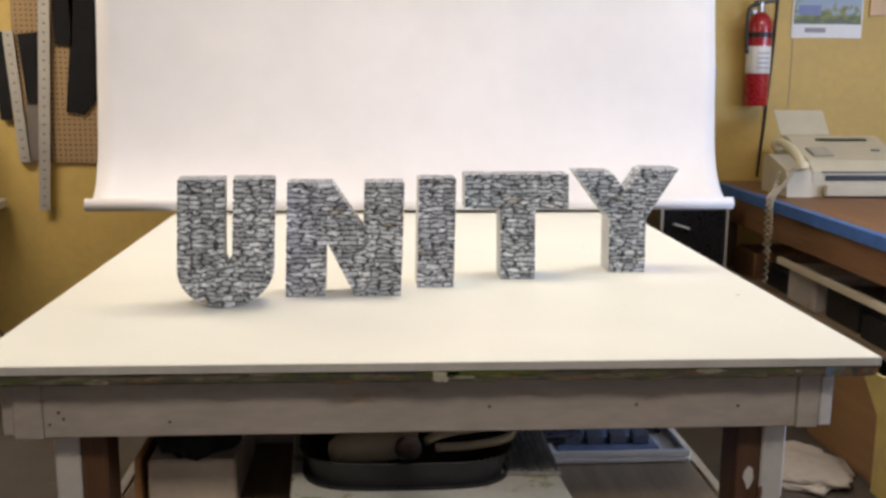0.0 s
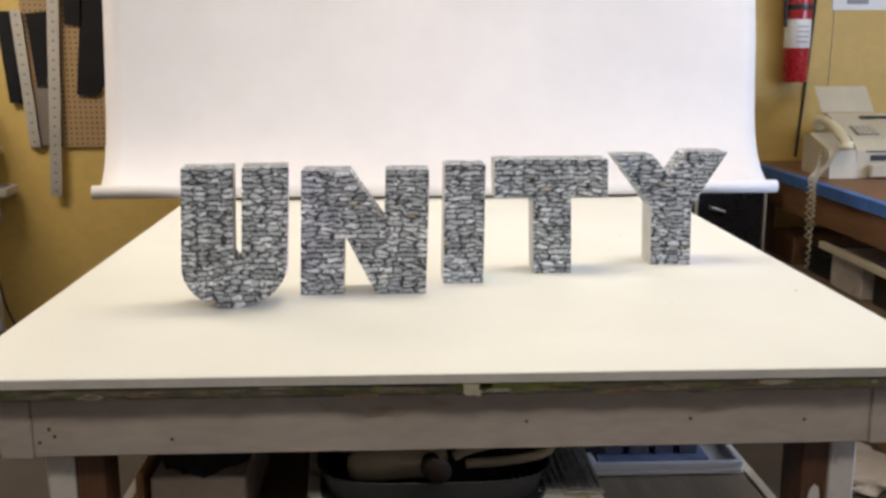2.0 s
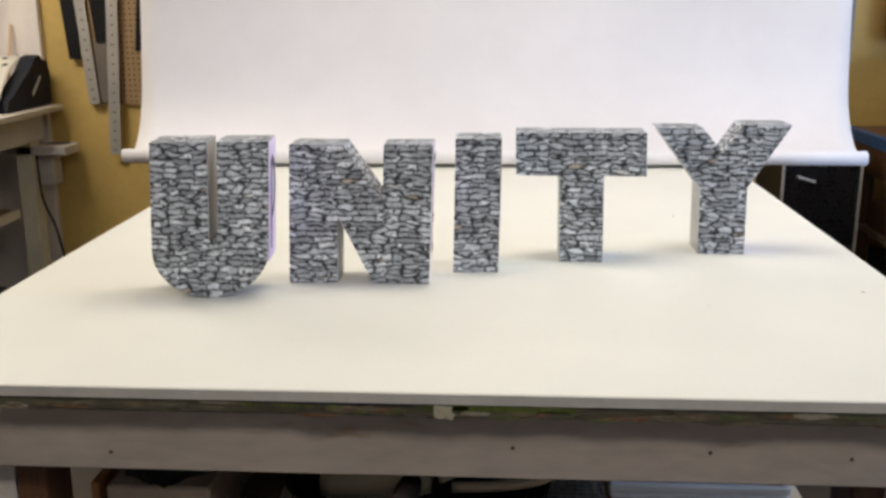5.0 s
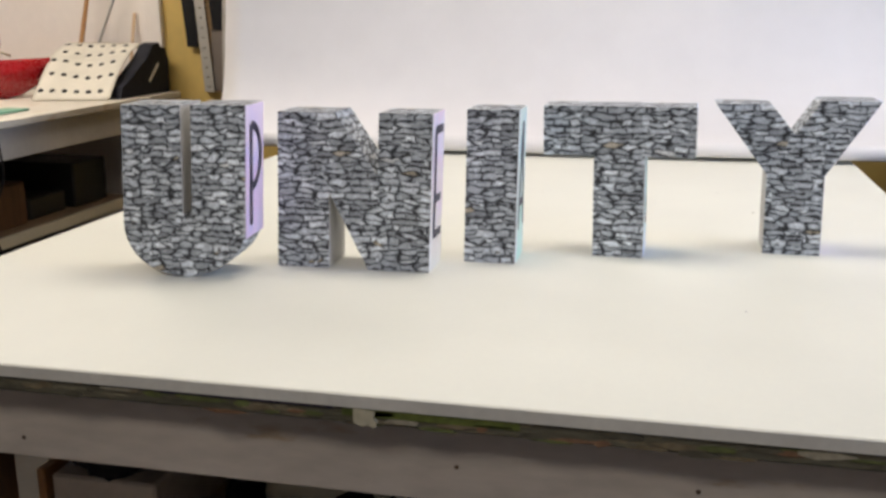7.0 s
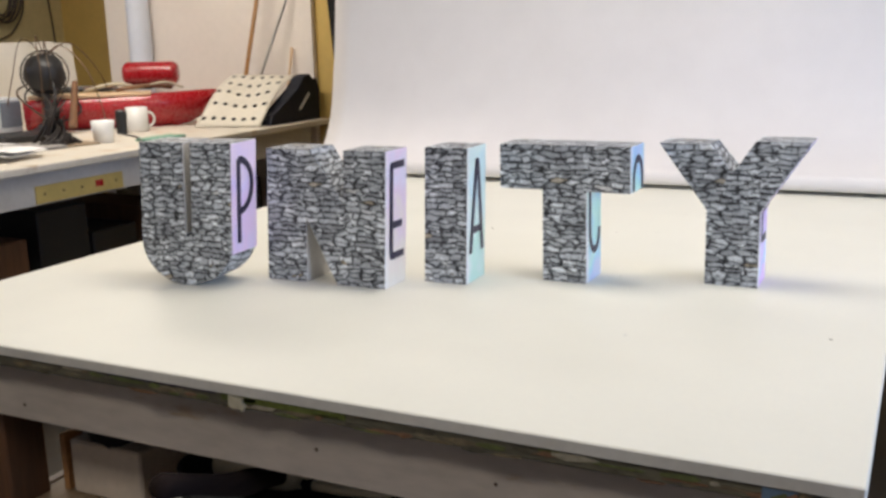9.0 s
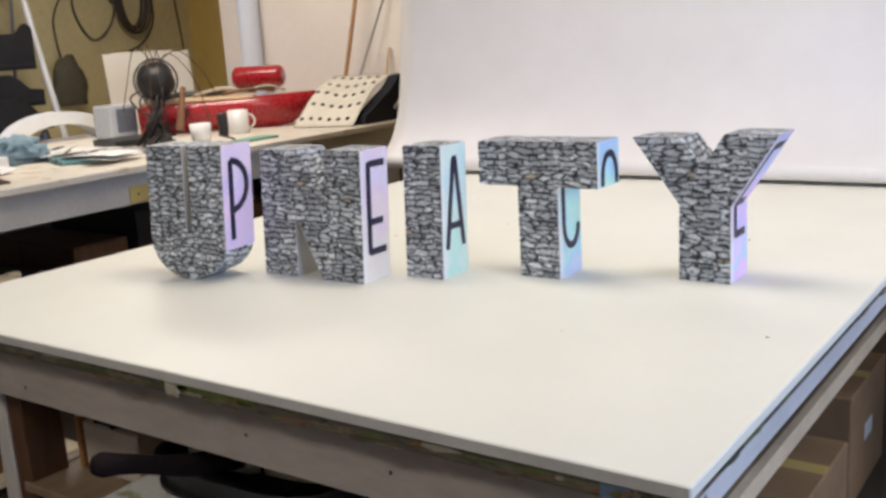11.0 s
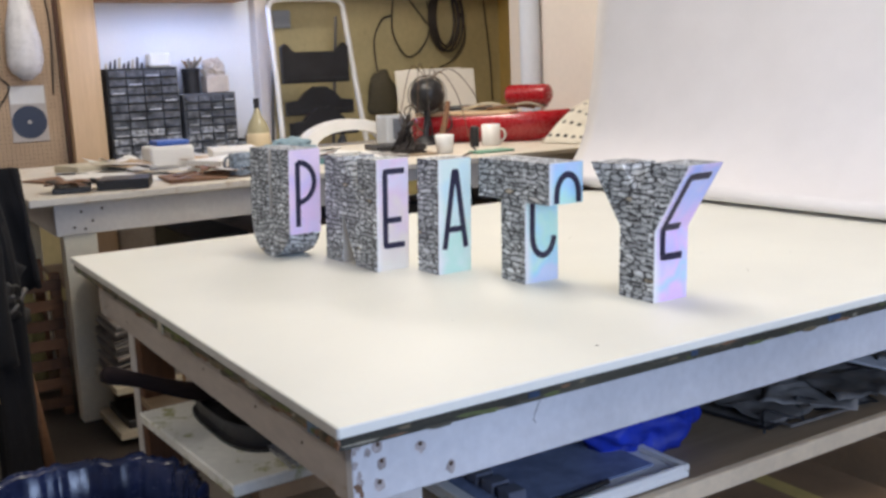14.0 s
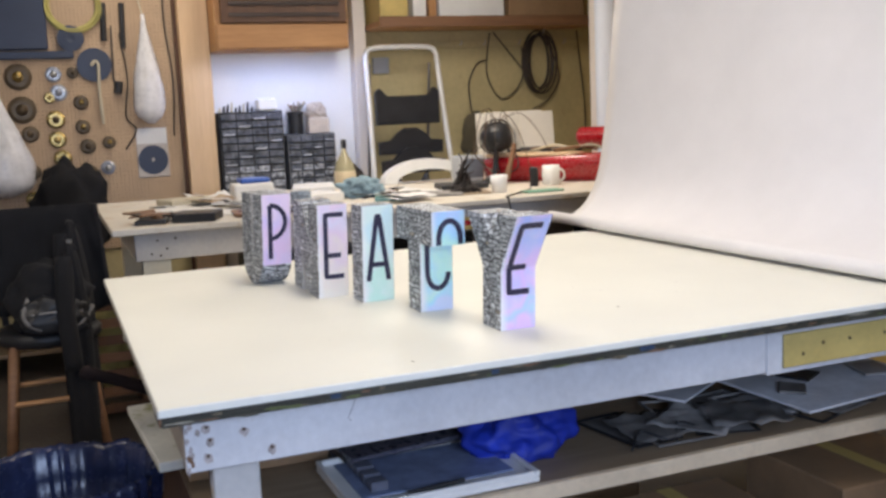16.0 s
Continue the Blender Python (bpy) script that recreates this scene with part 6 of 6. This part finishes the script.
def long_coat(x, y, top, w, d, seed):
    bm = bmesh.new()
    rows = []
    for i in range(18):
        t = i / 17
        wide = w * (0.22 + 0.78 * min(1, t * 3.2) ** 0.6) * (1 + 0.10 * t)
        rows.append([bm.verts.new((x + d * math.cos(a) * (1 + 0.35 * noise.noise((math.cos(a) * 3, math.sin(a) * 3, seed + t * 0.9))), y + wide * math.sin(a) * (1 + 0.22 * noise.noise((math.cos(a) * 4, math.sin(a) * 4, seed + 5 + t))), top - (top - 0.004) * t)) for a in [2 * math.pi * k / 40 for k in range(40)]])
    for a, b in zip(rows, rows[1:]):
        for k in range(40):
            bm.faces.new((a[k], a[(k + 1) % 40], b[(k + 1) % 40], b[k]))
    bm.faces.new(rows[0]), bm.faces.new(rows[-1][::-1])
    ob = thing("hanging_coat", (x, y, 0), "long black coat hanging beside the stool", "coat", "coats by the stool")
    part("body", bm, BLACKCLOTH, ob, smooth=True)
    part("sleeve", tube(smooth_path([(x + 0.02, y - w * 0.5, top - 0.05), (x + d + 0.02, y - w * 0.7, top - 0.25), (x + d + 0.03, y - w * 0.5, top - 0.48)], 6), 0.035, 10), BLACKCLOTH, ob, smooth=True)
    part("collar", tube(smooth_path([(x + d * 0.4, y - w * 0.3, top - 0.01), (x + d * 0.5, y, top - 0.03), (x + d * 0.4, y + w * 0.3, top - 0.01)], 5), 0.014, 8), BLACKCLOTH, ob, smooth=True)
    return ob


long_coat(-2.30, -0.085, 0.95, 0.050, 0.045, 3)
long_coat(-2.46, -0.075, 1.02, 0.062, 0.05, 9)
single("chrome_buckle", lathe([(0, 0), (0.010, 0), (0.010, 0.012), (0, 0.012)], (-2.30, -0.085, 0.9505), 12), STEEL, "small bright buckle on the black coat", "buckle")
single("black_coat", lumpy((-5.2, 0.0, 0.6), (0.12, 0.24, 0.36), 81, level=4, rough=0.3), BLACKCLOTH, "black coat heap against the pegboard", "coat", smooth=True)
cr = thing("slatted_crate", (-3.28, 0.06, 0), "brown slatted wooden crate beside the bench leg", "crate")
for x in (-3.50, -3.115):
    for y in (-0.10, 0.185):
        part("corner_post", box(x, x + 0.04, y, y + 0.04, 0, 0.60, 0.003), BROWN, cr)
for k in range(7):
    part("slat", box(-3.074, -3.060, -0.10, 0.225, 0.04 + 0.082 * k, 0.085 + 0.082 * k, 0.002), BROWN if k % 2 else DARKWOOD, cr)
    part("slat", box(-3.50, -3.115, -0.114, -0.101, 0.04 + 0.082 * k, 0.085 + 0.082 * k, 0.002), DARKWOOD, cr)
part("base_board", box(-3.459, -3.116, -0.099, 0.224, 0.10, 0.115, 0.002), PLY, cr)
single("yellow_cloth", lumpy((-3.28, 0.05, 0.115), (0.13, 0.12, 0.32), 92, level=4, rough=0.25), surface("mustard_cloth", (0.36, 0.31, 0.12), 0.9, large=9, fine=120, amount=0.3), "mustard yellow cloth stuffed in the crate", "cloth", smooth=True)
rk = thing("low_rack", (-4.6, -0.4, 0), "low wooden rack with stored boards", "rack")
for z in (0.12, 0.45):
    part("shelf", box(-5.0, -4.2, -0.95, 0.08, z, z + 0.02), PLY, rk)
for x in (-4.99, -4.24):
    for y in (-0.94, 0.045):
        part("upright", box(x, x + 0.035, y, y + 0.035, 0, 0.62, 0.002), OAK, rk)
for k in range(8):
    single("stored_plank", box(-4.9, -4.26, -0.88 + 0.11 * k, -0.80 + 0.11 * k, 0.471, 0.55 + 0.02 * (k % 3), 0.004), (CARTON, PAINTED_OLD, BROWN, BEIGE)[k % 4], "cut board stored on the low rack", "board", "boards on the rack")

# ---- back wall, left ----
structure("pegboard_left", box(-2.69, -2.0, BACK - 0.018, BACK - 0.002, 0.925, 2.1), PEG_TAN, "tan perforated hardboard panel on the yellow wall", "pegboard")


def straight_edge(xt, xb, z0, z1, w, y, lab):
    ob = thing("steel_rule", ((xt + xb) / 2, y, z0), lab, "ruler", "hanging rules")
    part("blade", prism([(xt - w / 2, z1), (xt + w / 2, z1), (xb + w / 2, z0), (xb - w / 2, z0)], 1, y, y + 0.004), STEEL_PALE, ob)
    n = int((z1 - z0) / 0.045)
    for k in range(n):
        t = (k + 0.5) / n
        x = xb + (xt - xb) * t
        part("mark", box(x - 0.006, x + 0.006, y - 0.001, y - 0.0002, z0 + (z1 - z0) * t - 0.003, z0 + (z1 - z0) * t + 0.003), BRONZE, ob)
    return ob


STEEL_PALE = surface("pale_steel", (0.52, 0.49, 0.44), 0.45, 0.35, large=5, fine=60, amount=0.12)
straight_edge(-2.505, -2.575, 0.69, 1.95, 0.055, BACK - 0.05, "long pale steel rule hanging on the wall")
straight_edge(-2.705, -2.66, 0.93, 1.575, 0.05, BACK - 0.04, "short pale steel rule hanging on the wall")
for pts, lab in (([(-2.80, 1.57), (-2.72, 1.57), (-2.715, 1.14), (-2.765, 1.14)], "black square tool hanging on the wall"), ([(-2.66, 1.56), (-2.56, 1.57), (-2.58, 1.22), (-2.63, 1.22)], "black leather strap roll hanging on the wall"),
                 ([(-2.48, 2.0), (-2.36, 2.0), (-2.40, 1.50), (-2.48, 1.51)], "black apron hanging on the pegboard"), ([(-2.42, 2.0), (-2.26, 2.0), (-2.30, 1.24), (-2.36, 1.17), (-2.445, 1.18), (-2.40, 1.6)], "long black apron hanging on the pegboard")):
    bm = prism(pts, 1, BACK - 0.036, BACK - 0.0185)
    single("hanging_tool", bm, BLACKCLOTH, lab, "hanging tool", "things on the left pegboard")
single("grey_hardboard", box(-2.645, -2.545, BACK - 0.026, BACK - 0.0185, 0.935, 1.22, 0.002), surface("grey_hardboard", (0.22, 0.18, 0.15), 0.7, amount=0.2), "grey-brown flat piece on the pegboard", "panel")
single("wall_ledge", box(-2.9, -2.78, BACK - 0.10, BACK - 0.001, 0.70, 0.745, 0.004), PAINTED, "small white ledge on the yellow wall", "ledge")

# ---- back wall, right: extinguisher, calendar, fax bench ----
ex = thing("fire_extinguisher", (1.055, BACK - 0.08, 1.235), "red fire extinguisher with white label on the wall", "fire extinguisher")
c = (1.055, BACK - 0.075, 1.235)
part("cylinder", lathe([(0, 0.0), (0.056, 0.0), (0.061, 0.008), (0.061, 0.40), (0.055, 0.435), (0.035, 0.462), (0.018, 0.472), (0, 0.474)], c, 28), RED, ex, smooth=True)
part("label", lathe([(0.0613, 0.165), (0.062, 0.166), (0.062, 0.30), (0.0613, 0.301)], c, 28), WHITE, ex, "white paper instruction label", smooth=True)
for k in range(4):
    part("print_bar", box(1.03, 1.085, c[1] - 0.0632, c[1] - 0.058, c[2] + 0.19 + 0.024 * k, c[2] + 0.198 + 0.024 * k), surface("label_print", (0.45, 0.45, 0.5), 0.6) if k == 0 else bpy.data.materials["label_print"], ex)
part("strap", lathe([(0.0615, 0.345), (0.064, 0.346), (0.064, 0.37), (0.0615, 0.371)], c, 28), BLACK, ex, "black strap")
part("valve", lathe([(0, 0.47), (0.018, 0.47), (0.018, 0.52), (0.012, 0.53), (0, 0.53)], c, 14), STEEL, ex)
part("lever", prism([(1.02, 1.74), (1.13, 1.755), (1.13, 1.77), (1.02, 1.765)], 1, c[1] - 0.012, c[1] + 0.012), BLACK, ex)
part("hose", tube(smooth_path([(1.03, c[1] - 0.01, 1.745), (0.985, c[1] - 0.02, 1.72), (0.98, c[1] - 0.02, 1.62), (0.985, c[1] - 0.02, 1.5)], 6), 0.009, 8), BLACK, ex, smooth=True)
part("bracket", box(1.03, 1.08, BACK - 0.014, BACK - 0.001, 1.4, 1.72), STEEL, ex)
single("wall_cable", tube(smooth_path([(1.17, BACK - 0.009, 2.3), (1.165, BACK - 0.009, 1.75), (1.145, BACK - 0.009, 1.3), (1.115, BACK - 0.009, 0.86)], 8), 0.007, 6), BLACK, "black cable clipped down the yellow wall", "cable", smooth=True)
single("cable", tube([(1.265, BACK - 0.004, 1.58), (1.26, BACK - 0.004, 1.18)], 0.002, 5), BEIGE, "thin pale cord hanging on the wall", "cord")
single("grey_pipe", lathe([(0, 0), (0.024, 0), (0.024, 0.30), (0.018, 0.31), (0, 0.31)], (0.83, BACK - 0.04, 1.12), 14), surface("grey_pipe", (0.25, 0.27, 0.30), 0.5, amount=0.1), "short grey conduit on the yellow wall", "conduit")
cal = thing("wall_calendar", (1.44, BACK, 1.59), "wall calendar with a landscape picture", "calendar")
part("sheet", box(1.25, 1.625, BACK - 0.006, BACK - 0.001, 1.585, 2.05), WHITE, cal)
m, nt, b = blank("landscape_print", 0.5)
v = coords(nt)
sep = nt.nodes.new("ShaderNodeSeparateXYZ")
nt.links.new(v, sep.inputs[0])
f = node(nt, "ShaderNodeMath", operation="MULTIPLY_ADD")
f.inputs[1].default_value = 3.2
nt.links.new(sep.outputs[2], f.inputs[0])
nt.links.new(noise_of(nt, v, 22.0, 5.0), f.inputs[2])
nt.links.new(ramp(nt, f.outputs[0], [(0.55, (0.16, 0.17, 0.22)), (0.75, (0.10, 0.13, 0.05)), (0.95, (0.26, 0.27, 0.08)), (1.0, (0.34, 0.42, 0.55))]), b.inputs["Base Color"])
part("picture", box(1.258, 1.617, BACK - 0.0075, BACK - 0.0062, 1.655, 2.04), m, cal, "green and blue landscape picture")
part("print_bar", box(1.32, 1.43, BACK - 0.0072, BACK - 0.0062, 1.612, 1.636), surface("pale_print", (0.35, 0.33, 0.36), 0.6), cal, "line of small print")
part("caption_box", box(1.28, 1.40, BACK - 0.0086, BACK - 0.0076, 1.70, 1.75), surface("blue_caption", (0.22, 0.27, 0.48), 0.5), cal)
single("framed_notice", box(1.66, 1.95, BACK - 0.012, BACK - 0.001, 1.70, 2.0, 0.003), OAK_V, "tan framed notice on the yellow wall", "notice")

TAN_BOARD = wood("tan_board", (0.34, 0.19, 0.085), (0.24, 0.125, 0.055), 1)
rb = thing("side_bench", (1.5, 2.4, 0), "brown work bench edged with blue tape", "bench")
part("benchtop", box(0.87, 2.1, 1.42, 3.44, 0.80, 0.838, 0.003), BROWN, rb)
part("blue_tape", box(0.862, 0.8685, 1.42, 3.44, 0.792, 0.839, 0.001), BLUE_TAPE, rb, "blue masking tape along the edge")
part("blue_tape", box(0.862, 0.90, 1.42, 3.44, 0.8385, 0.840), BLUE_TAPE, rb)
part("front_board", box(0.89, 0.915, 1.45, 3.42, 0.66, 0.799, 0.003), BROWN, rb)
part("front_apron", box(0.916, 2.05, 1.45, 1.475, 0.66, 0.799, 0.003), BROWN, rb)
for lx, ly in ((0.92, 1.48), (2.0, 1.48), (0.92, 3.34), (2.0, 3.34)):
    part("leg", box(lx, lx + 0.07, ly, ly + 0.07, 0, 0.799, 0.003), DARKWOOD, rb)
part("lower_shelf", box(0.93, 2.04, 1.56, 3.33, 0.38, 0.40), PLY, rb)
part("front_rail", box(0.905, 0.929, 1.56, 2.62, 0.555, 0.585, 0.003), CREAM, rb, "narrow cream painted rail")
for k in range(5):
    single("bench_box", box(0.95 + 0.02 * (k % 2), 1.55, 1.62 + 0.34 * k, 1.90 + 0.34 * k, 0.401, 0.50 + 0.03 * (k % 3), 0.005), (BLACK, BLACK, PAINTED_OLD, BLACK, BROWN)[k], "stored box under the side bench", "box", "boxes under the side bench")
    single("floor_bin", box(0.97, 1.55, 1.62 + 0.34 * k, 1.92 + 0.34 * k, 0.0, 0.30 - 0.03 * (k % 2), 0.005), (BLACK, BLACK, BLACK, BROWN, BLACK)[k], "dark storage bin on the floor under the side bench", "bin", "bins under the side bench")
single("hardboard_offcut", box(0.80, 0.825, 1.28, 1.97, 0.0, 0.37, 0.003), TAN_BOARD, "orange-brown board leaning beside the bench", "board")
single("yellow_placard", prism([(1.22, 0.0), (1.40, 0.0), (1.40, 0.27), (1.53, 0.40), (1.22, 0.42)], 0, 0.772, 0.786), YSTRIP, "yellow sheet leaning beside the bench", "sheet")
single("dust_sheet", lumpy((0.60, 1.60, 0.0), (0.17, 0.22, 0.03), 91, level=4), PAINTED_OLD, "pale crumpled dust sheet on the floor", "sheet", smooth=True)
single("cream_offcut", turned(pose(0.46, 1.62, 0.0, 0, 0, 20), box(-0.02, 0.03, -0.02, 0.02, 0.03, 0.30, 0.003)), CREAM, "short cream painted offcut standing on the sheet", "offcut")

fc = thing("fax_machine", (1.28, 2.95, 0.84), "beige fax machine with a paper tray and handset", "fax machine")
F0 = 0.8405
part("body", prism([(2.74, F0), (3.20, F0), (3.20, F0 + 0.24), (3.08, F0 + 0.26), (2.80, F0 + 0.165), (2.74, F0 + 0.12)], 0, 1.10, 1.56), BEIGE, fc)
part("front_slot", box(1.16, 1.52, 2.737, 2.7415, F0 + 0.075, F0 + 0.10), BLACK, fc, "dark paper slot")
part("lower_tray", box(1.15, 1.54, 2.70, 2.738, F0 + 0.005, F0 + 0.06, 0.006), BEIGE, fc)
part("panel_line", box(1.14, 1.54, 2.736, 2.7395, F0 + 0.112, F0 + 0.118), BLACK, fc)
slope = math.degrees(math.atan2(0.095, 0.28))
kp = part("keypad", turned(pose(1.19, 2.88, F0 + 0.195, slope), box(-0.05, 0.05, -0.05, 0.05, 0, 0.004, 0.001)), surface("grey_keys", (0.30, 0.29, 0.27), 0.5), fc)
for r in range(3):
    for q in range(4):
        part("key", turned(pose(1.19, 2.88, F0 + 0.195, slope), box(-0.042 + 0.022 * q, -0.026 + 0.022 * q, -0.04 + 0.028 * r, -0.024 + 0.028 * r, 0.0045, 0.009, 0.001)), BEIGE, kp)
part("feed_slot", turned(pose(1.35, 3.02, F0 + 0.244, slope), box(-0.12, 0.13, -0.012, 0.012, 0, 0.003)), BLACK, fc)
part("button", turned(pose(1.47, 2.90, F0 + 0.203, slope), box(-0.02, 0.02, -0.008, 0.008, 0, 0.005, 0.001)), surface("grey_button", (0.2, 0.2, 0.2), 0.5), fc)
part("paper_support", turned(pose(1.22, 3.09, F0 + 0.262, 48), box(-0.14, 0.11, 0, 0.155, 0, 0.005, 0.001)), BEIGE, fc, "white sheets on the tilted support")
cr = part("cradle", prism([(2.72, F0), (3.02, F0), (3.02, F0 + 0.17), (2.96, F0 + 0.18), (2.74, F0 + 0.12)], 0, 0.975, 1.095), BEIGE, fc)
hs_path = smooth_path([(1.03, 2.70, F0 + 0.13), (1.03, 2.72, F0 + 0.165), (1.03, 2.84, F0 + 0.215), (1.03, 2.96, F0 + 0.235), (1.03, 3.0, F0 + 0.215)], 6)
part("handset", tube(hs_path, [0.032 if i < 5 or i > len(hs_path) - 6 else 0.022 for i in range(len(hs_path))], 12), surface("yellowed_plastic", (0.66, 0.60, 0.42), 0.4, amount=0.08), fc, "yellowed telephone handset", smooth=True)


def curly(points, turns, radius):
    base = [Vector(p) for p in smooth_path(points, 60)]
    out = []
    for i, p in enumerate(base):
        d = (base[min(i + 1, len(base) - 1)] - base[max(i - 1, 0)]).normalized()
        e = d.cross(Vector((0.3, 1, 0.1))).normalized()
        a = 2 * math.pi * turns * i / len(base)
        out.append(p + (e * math.cos(a) + d.cross(e) * math.sin(a)) * radius)
    return out


for pts, n in (([(0.995, 2.69, 0.98), (0.93, 2.65, 0.91), (0.852, 2.58, 0.85), (0.842, 2.56, 0.72), (0.842, 2.58, 0.47)], 34), ([(0.965, 2.80, 0.95), (0.92, 2.73, 0.87), (0.850, 2.62, 0.85), (0.842, 2.61, 0.74), (0.840, 2.59, 0.60)], 18)):
    part("coiled_cord", tube(curly(pts, n, 0.008), 0.0036, 5), BEIGE, fc, "curly beige telephone cord")
single("paper_pile", turned(pose(1.60, 2.3, 0.8385, 0, 0, 12), box(-0.10, 0.12, -0.12, 0.12, 0.002, 0.02, 0.002)), WHITE, "pile of white papers on the side bench", "papers")
single("red_tape_roll", turned(pose(1.38, 2.42, 0.8385, 0, 0, 0), lathe([(0.02, 0.001), (0.045, 0.001), (0.045, 0.025), (0.02, 0.025), (0.02, 0.001)], (0, 0, 0), 18)), surface("rust_tape", (0.45, 0.12, 0.05), 0.5), "rust-red tape roll on the side bench", "tape")
fcab = thing("filing_cabinet", (0.62, 3.18, 0), "black filing cabinet with pale metal edges", "cabinet")
part("body", box(0.47, 0.80, 2.98, 3.40, 0.0, 0.78, 0.004), BLACK, fcab)
for z in (0.04, 0.41):
    d = part("drawer", box(0.49, 0.78, 2.962, 2.979, z, z + 0.34, 0.004), surface("black_enamel", (0.015, 0.015, 0.02), 0.3, amount=0.2) if z < 0.1 else bpy.data.materials["black_enamel"], fcab)
    part("handle", tube([(0.53, 2.96, z + 0.27), (0.53, 2.945, z + 0.27), (0.60, 2.945, z + 0.25), (0.60, 2.96, z + 0.25)], 0.007, 8), STEEL, d)
for x in (0.468, 0.790):
    part("edge_trim", box(x, x + 0.012, 2.968, 2.979, 0.0, 0.79, 0.001), PAINTED, fcab)

# window in the east wall, out of sight of most of the walk
win = thing("window_1", (3.25, 0.2, 1.05), "white framed window letting in daylight", "window")
win["kind"] = "structure"
for y0, y1, z0, z1 in ((-0.8, -0.74, 1.05, 2.35), (1.14, 1.2, 1.05, 2.35), (-0.739, 1.139, 1.05, 1.11), (-0.739, 1.139, 2.29, 2.35), (0.17, 0.23, 1.111, 2.289)):
    part("window_frame", box(3.22, 3.33, y0, y1, z0, z1, 0.003), PAINTED, win)

# low shelf unit between the bench and the table, with stacked paper
su = thing("low_shelf_unit", (-2.70, 0.6, 0), "cream painted low shelf unit with stacked grey paper", "shelf unit")
for x in (-2.88, -2.565):
    for y in (0.955,):
        part("upright", box(x, x + 0.035, y, y + 0.045, 0, 0.63, 0.003), CREAM, su)
for z in (0.03, 0.205, 0.60):
    part("shelf", box(-2.875, -2.532, 0.282, 0.953, z, z + 0.028, 0.002), CREAM, su)
part("back_panel", box(-2.888, -2.881, 0.36, 1.0, 0.03, 0.60), DARKWOOD, su)
for k in range(16):
    rise = rnd.uniform(0.004, 0.012)
    bm = bmesh.new()
    x1, ya, yb, z = -2.545 - rnd.uniform(0, 0.03), 0.295 + rnd.uniform(0, 0.015), 0.93 - rnd.uniform(0, 0.05), 0.236 + 0.0115 * k
    top = [(ya + (yb - ya) * i / 14, z + (0.014 + 0.0012 * k) * math.sin(math.pi * i / 14 * 1.5 + 0.3 * (k // 4)) * min(1, k / 5) + 0.02 * min(1, k / 5)) for i in range(15)]
    single("folded_paper", prism(top + [(y, zz + 0.007) for y, zz in top[::-1]], 0, -2.86, x1), (PAINTED_OLD, SLATE, GREYFILM, PAINTED_OLD, SLATE, GREYFILM)[k % 6], "sagging folded grey paper in the shelf unit", "paper", "paper in the shelf unit")
for k in range(3):
    single("dark_offcut", box(-2.85, -2.56 - 0.02 * k, 0.32 + 0.2 * k, 0.48 + 0.2 * k, 0.0585, 0.09 + 0.02 * k, 0.004), (BLACK, BROWN, BLACK)[k], "dark offcut at the bottom of the shelf unit", "offcut", "offcuts in the shelf unit")

# crumpled grey film and thin cords among the framed boards
for k in range(4):
    bm = bmesh.new()
    x, y, tw = -0.36 + 0.03 * (k % 3), 1.24 + 0.12 * k, 35 * k
    grid = [[bm.verts.new(pose(x, y, S0 + 0.016 + 0.006 * (k % 3), 0, 0, tw) @ Vector((0.13 * (i / 12 - 0.5) * 1.6, 0.12 * (j / 12 - 0.5) * 1.6, 0.020 * abs(noise.noise((i * 0.28, j * 0.30, k * 3.1))) + 0.004 * noise.noise((i * 0.9, j * 0.8, k)) + 0.006))) for i in range(13)] for j in range(13)]
    for a, b in zip(grid, grid[1:]):
        for i in range(12):
            bm.faces.new((a[i], a[i + 1], b[i + 1], b[i]))
    ob = single("crumpled_film", bm, (GREYFILM, SLATE)[k % 2], "crumpled sheet of dull grey film on the shelf", "film", "crumpled film", smooth=True)
    ob.modifiers.new("thick", "SOLIDIFY").thickness = 0.001
for k in range(6):
    y = 1.12 + 0.13 * k
    single("cable", tube(smooth_path([(-0.26, y, S0 + 0.008), (-0.30 - 0.02 * (k % 3), y + 0.05, S0 + 0.035), (-0.25, y + 0.11, S0 + 0.02), (-0.33, y + 0.18, S0 + 0.03)], 6), 0.003, 5), BLACK, "thin black cord on the lower shelf", "cord", "cords on the shelf", smooth=True)
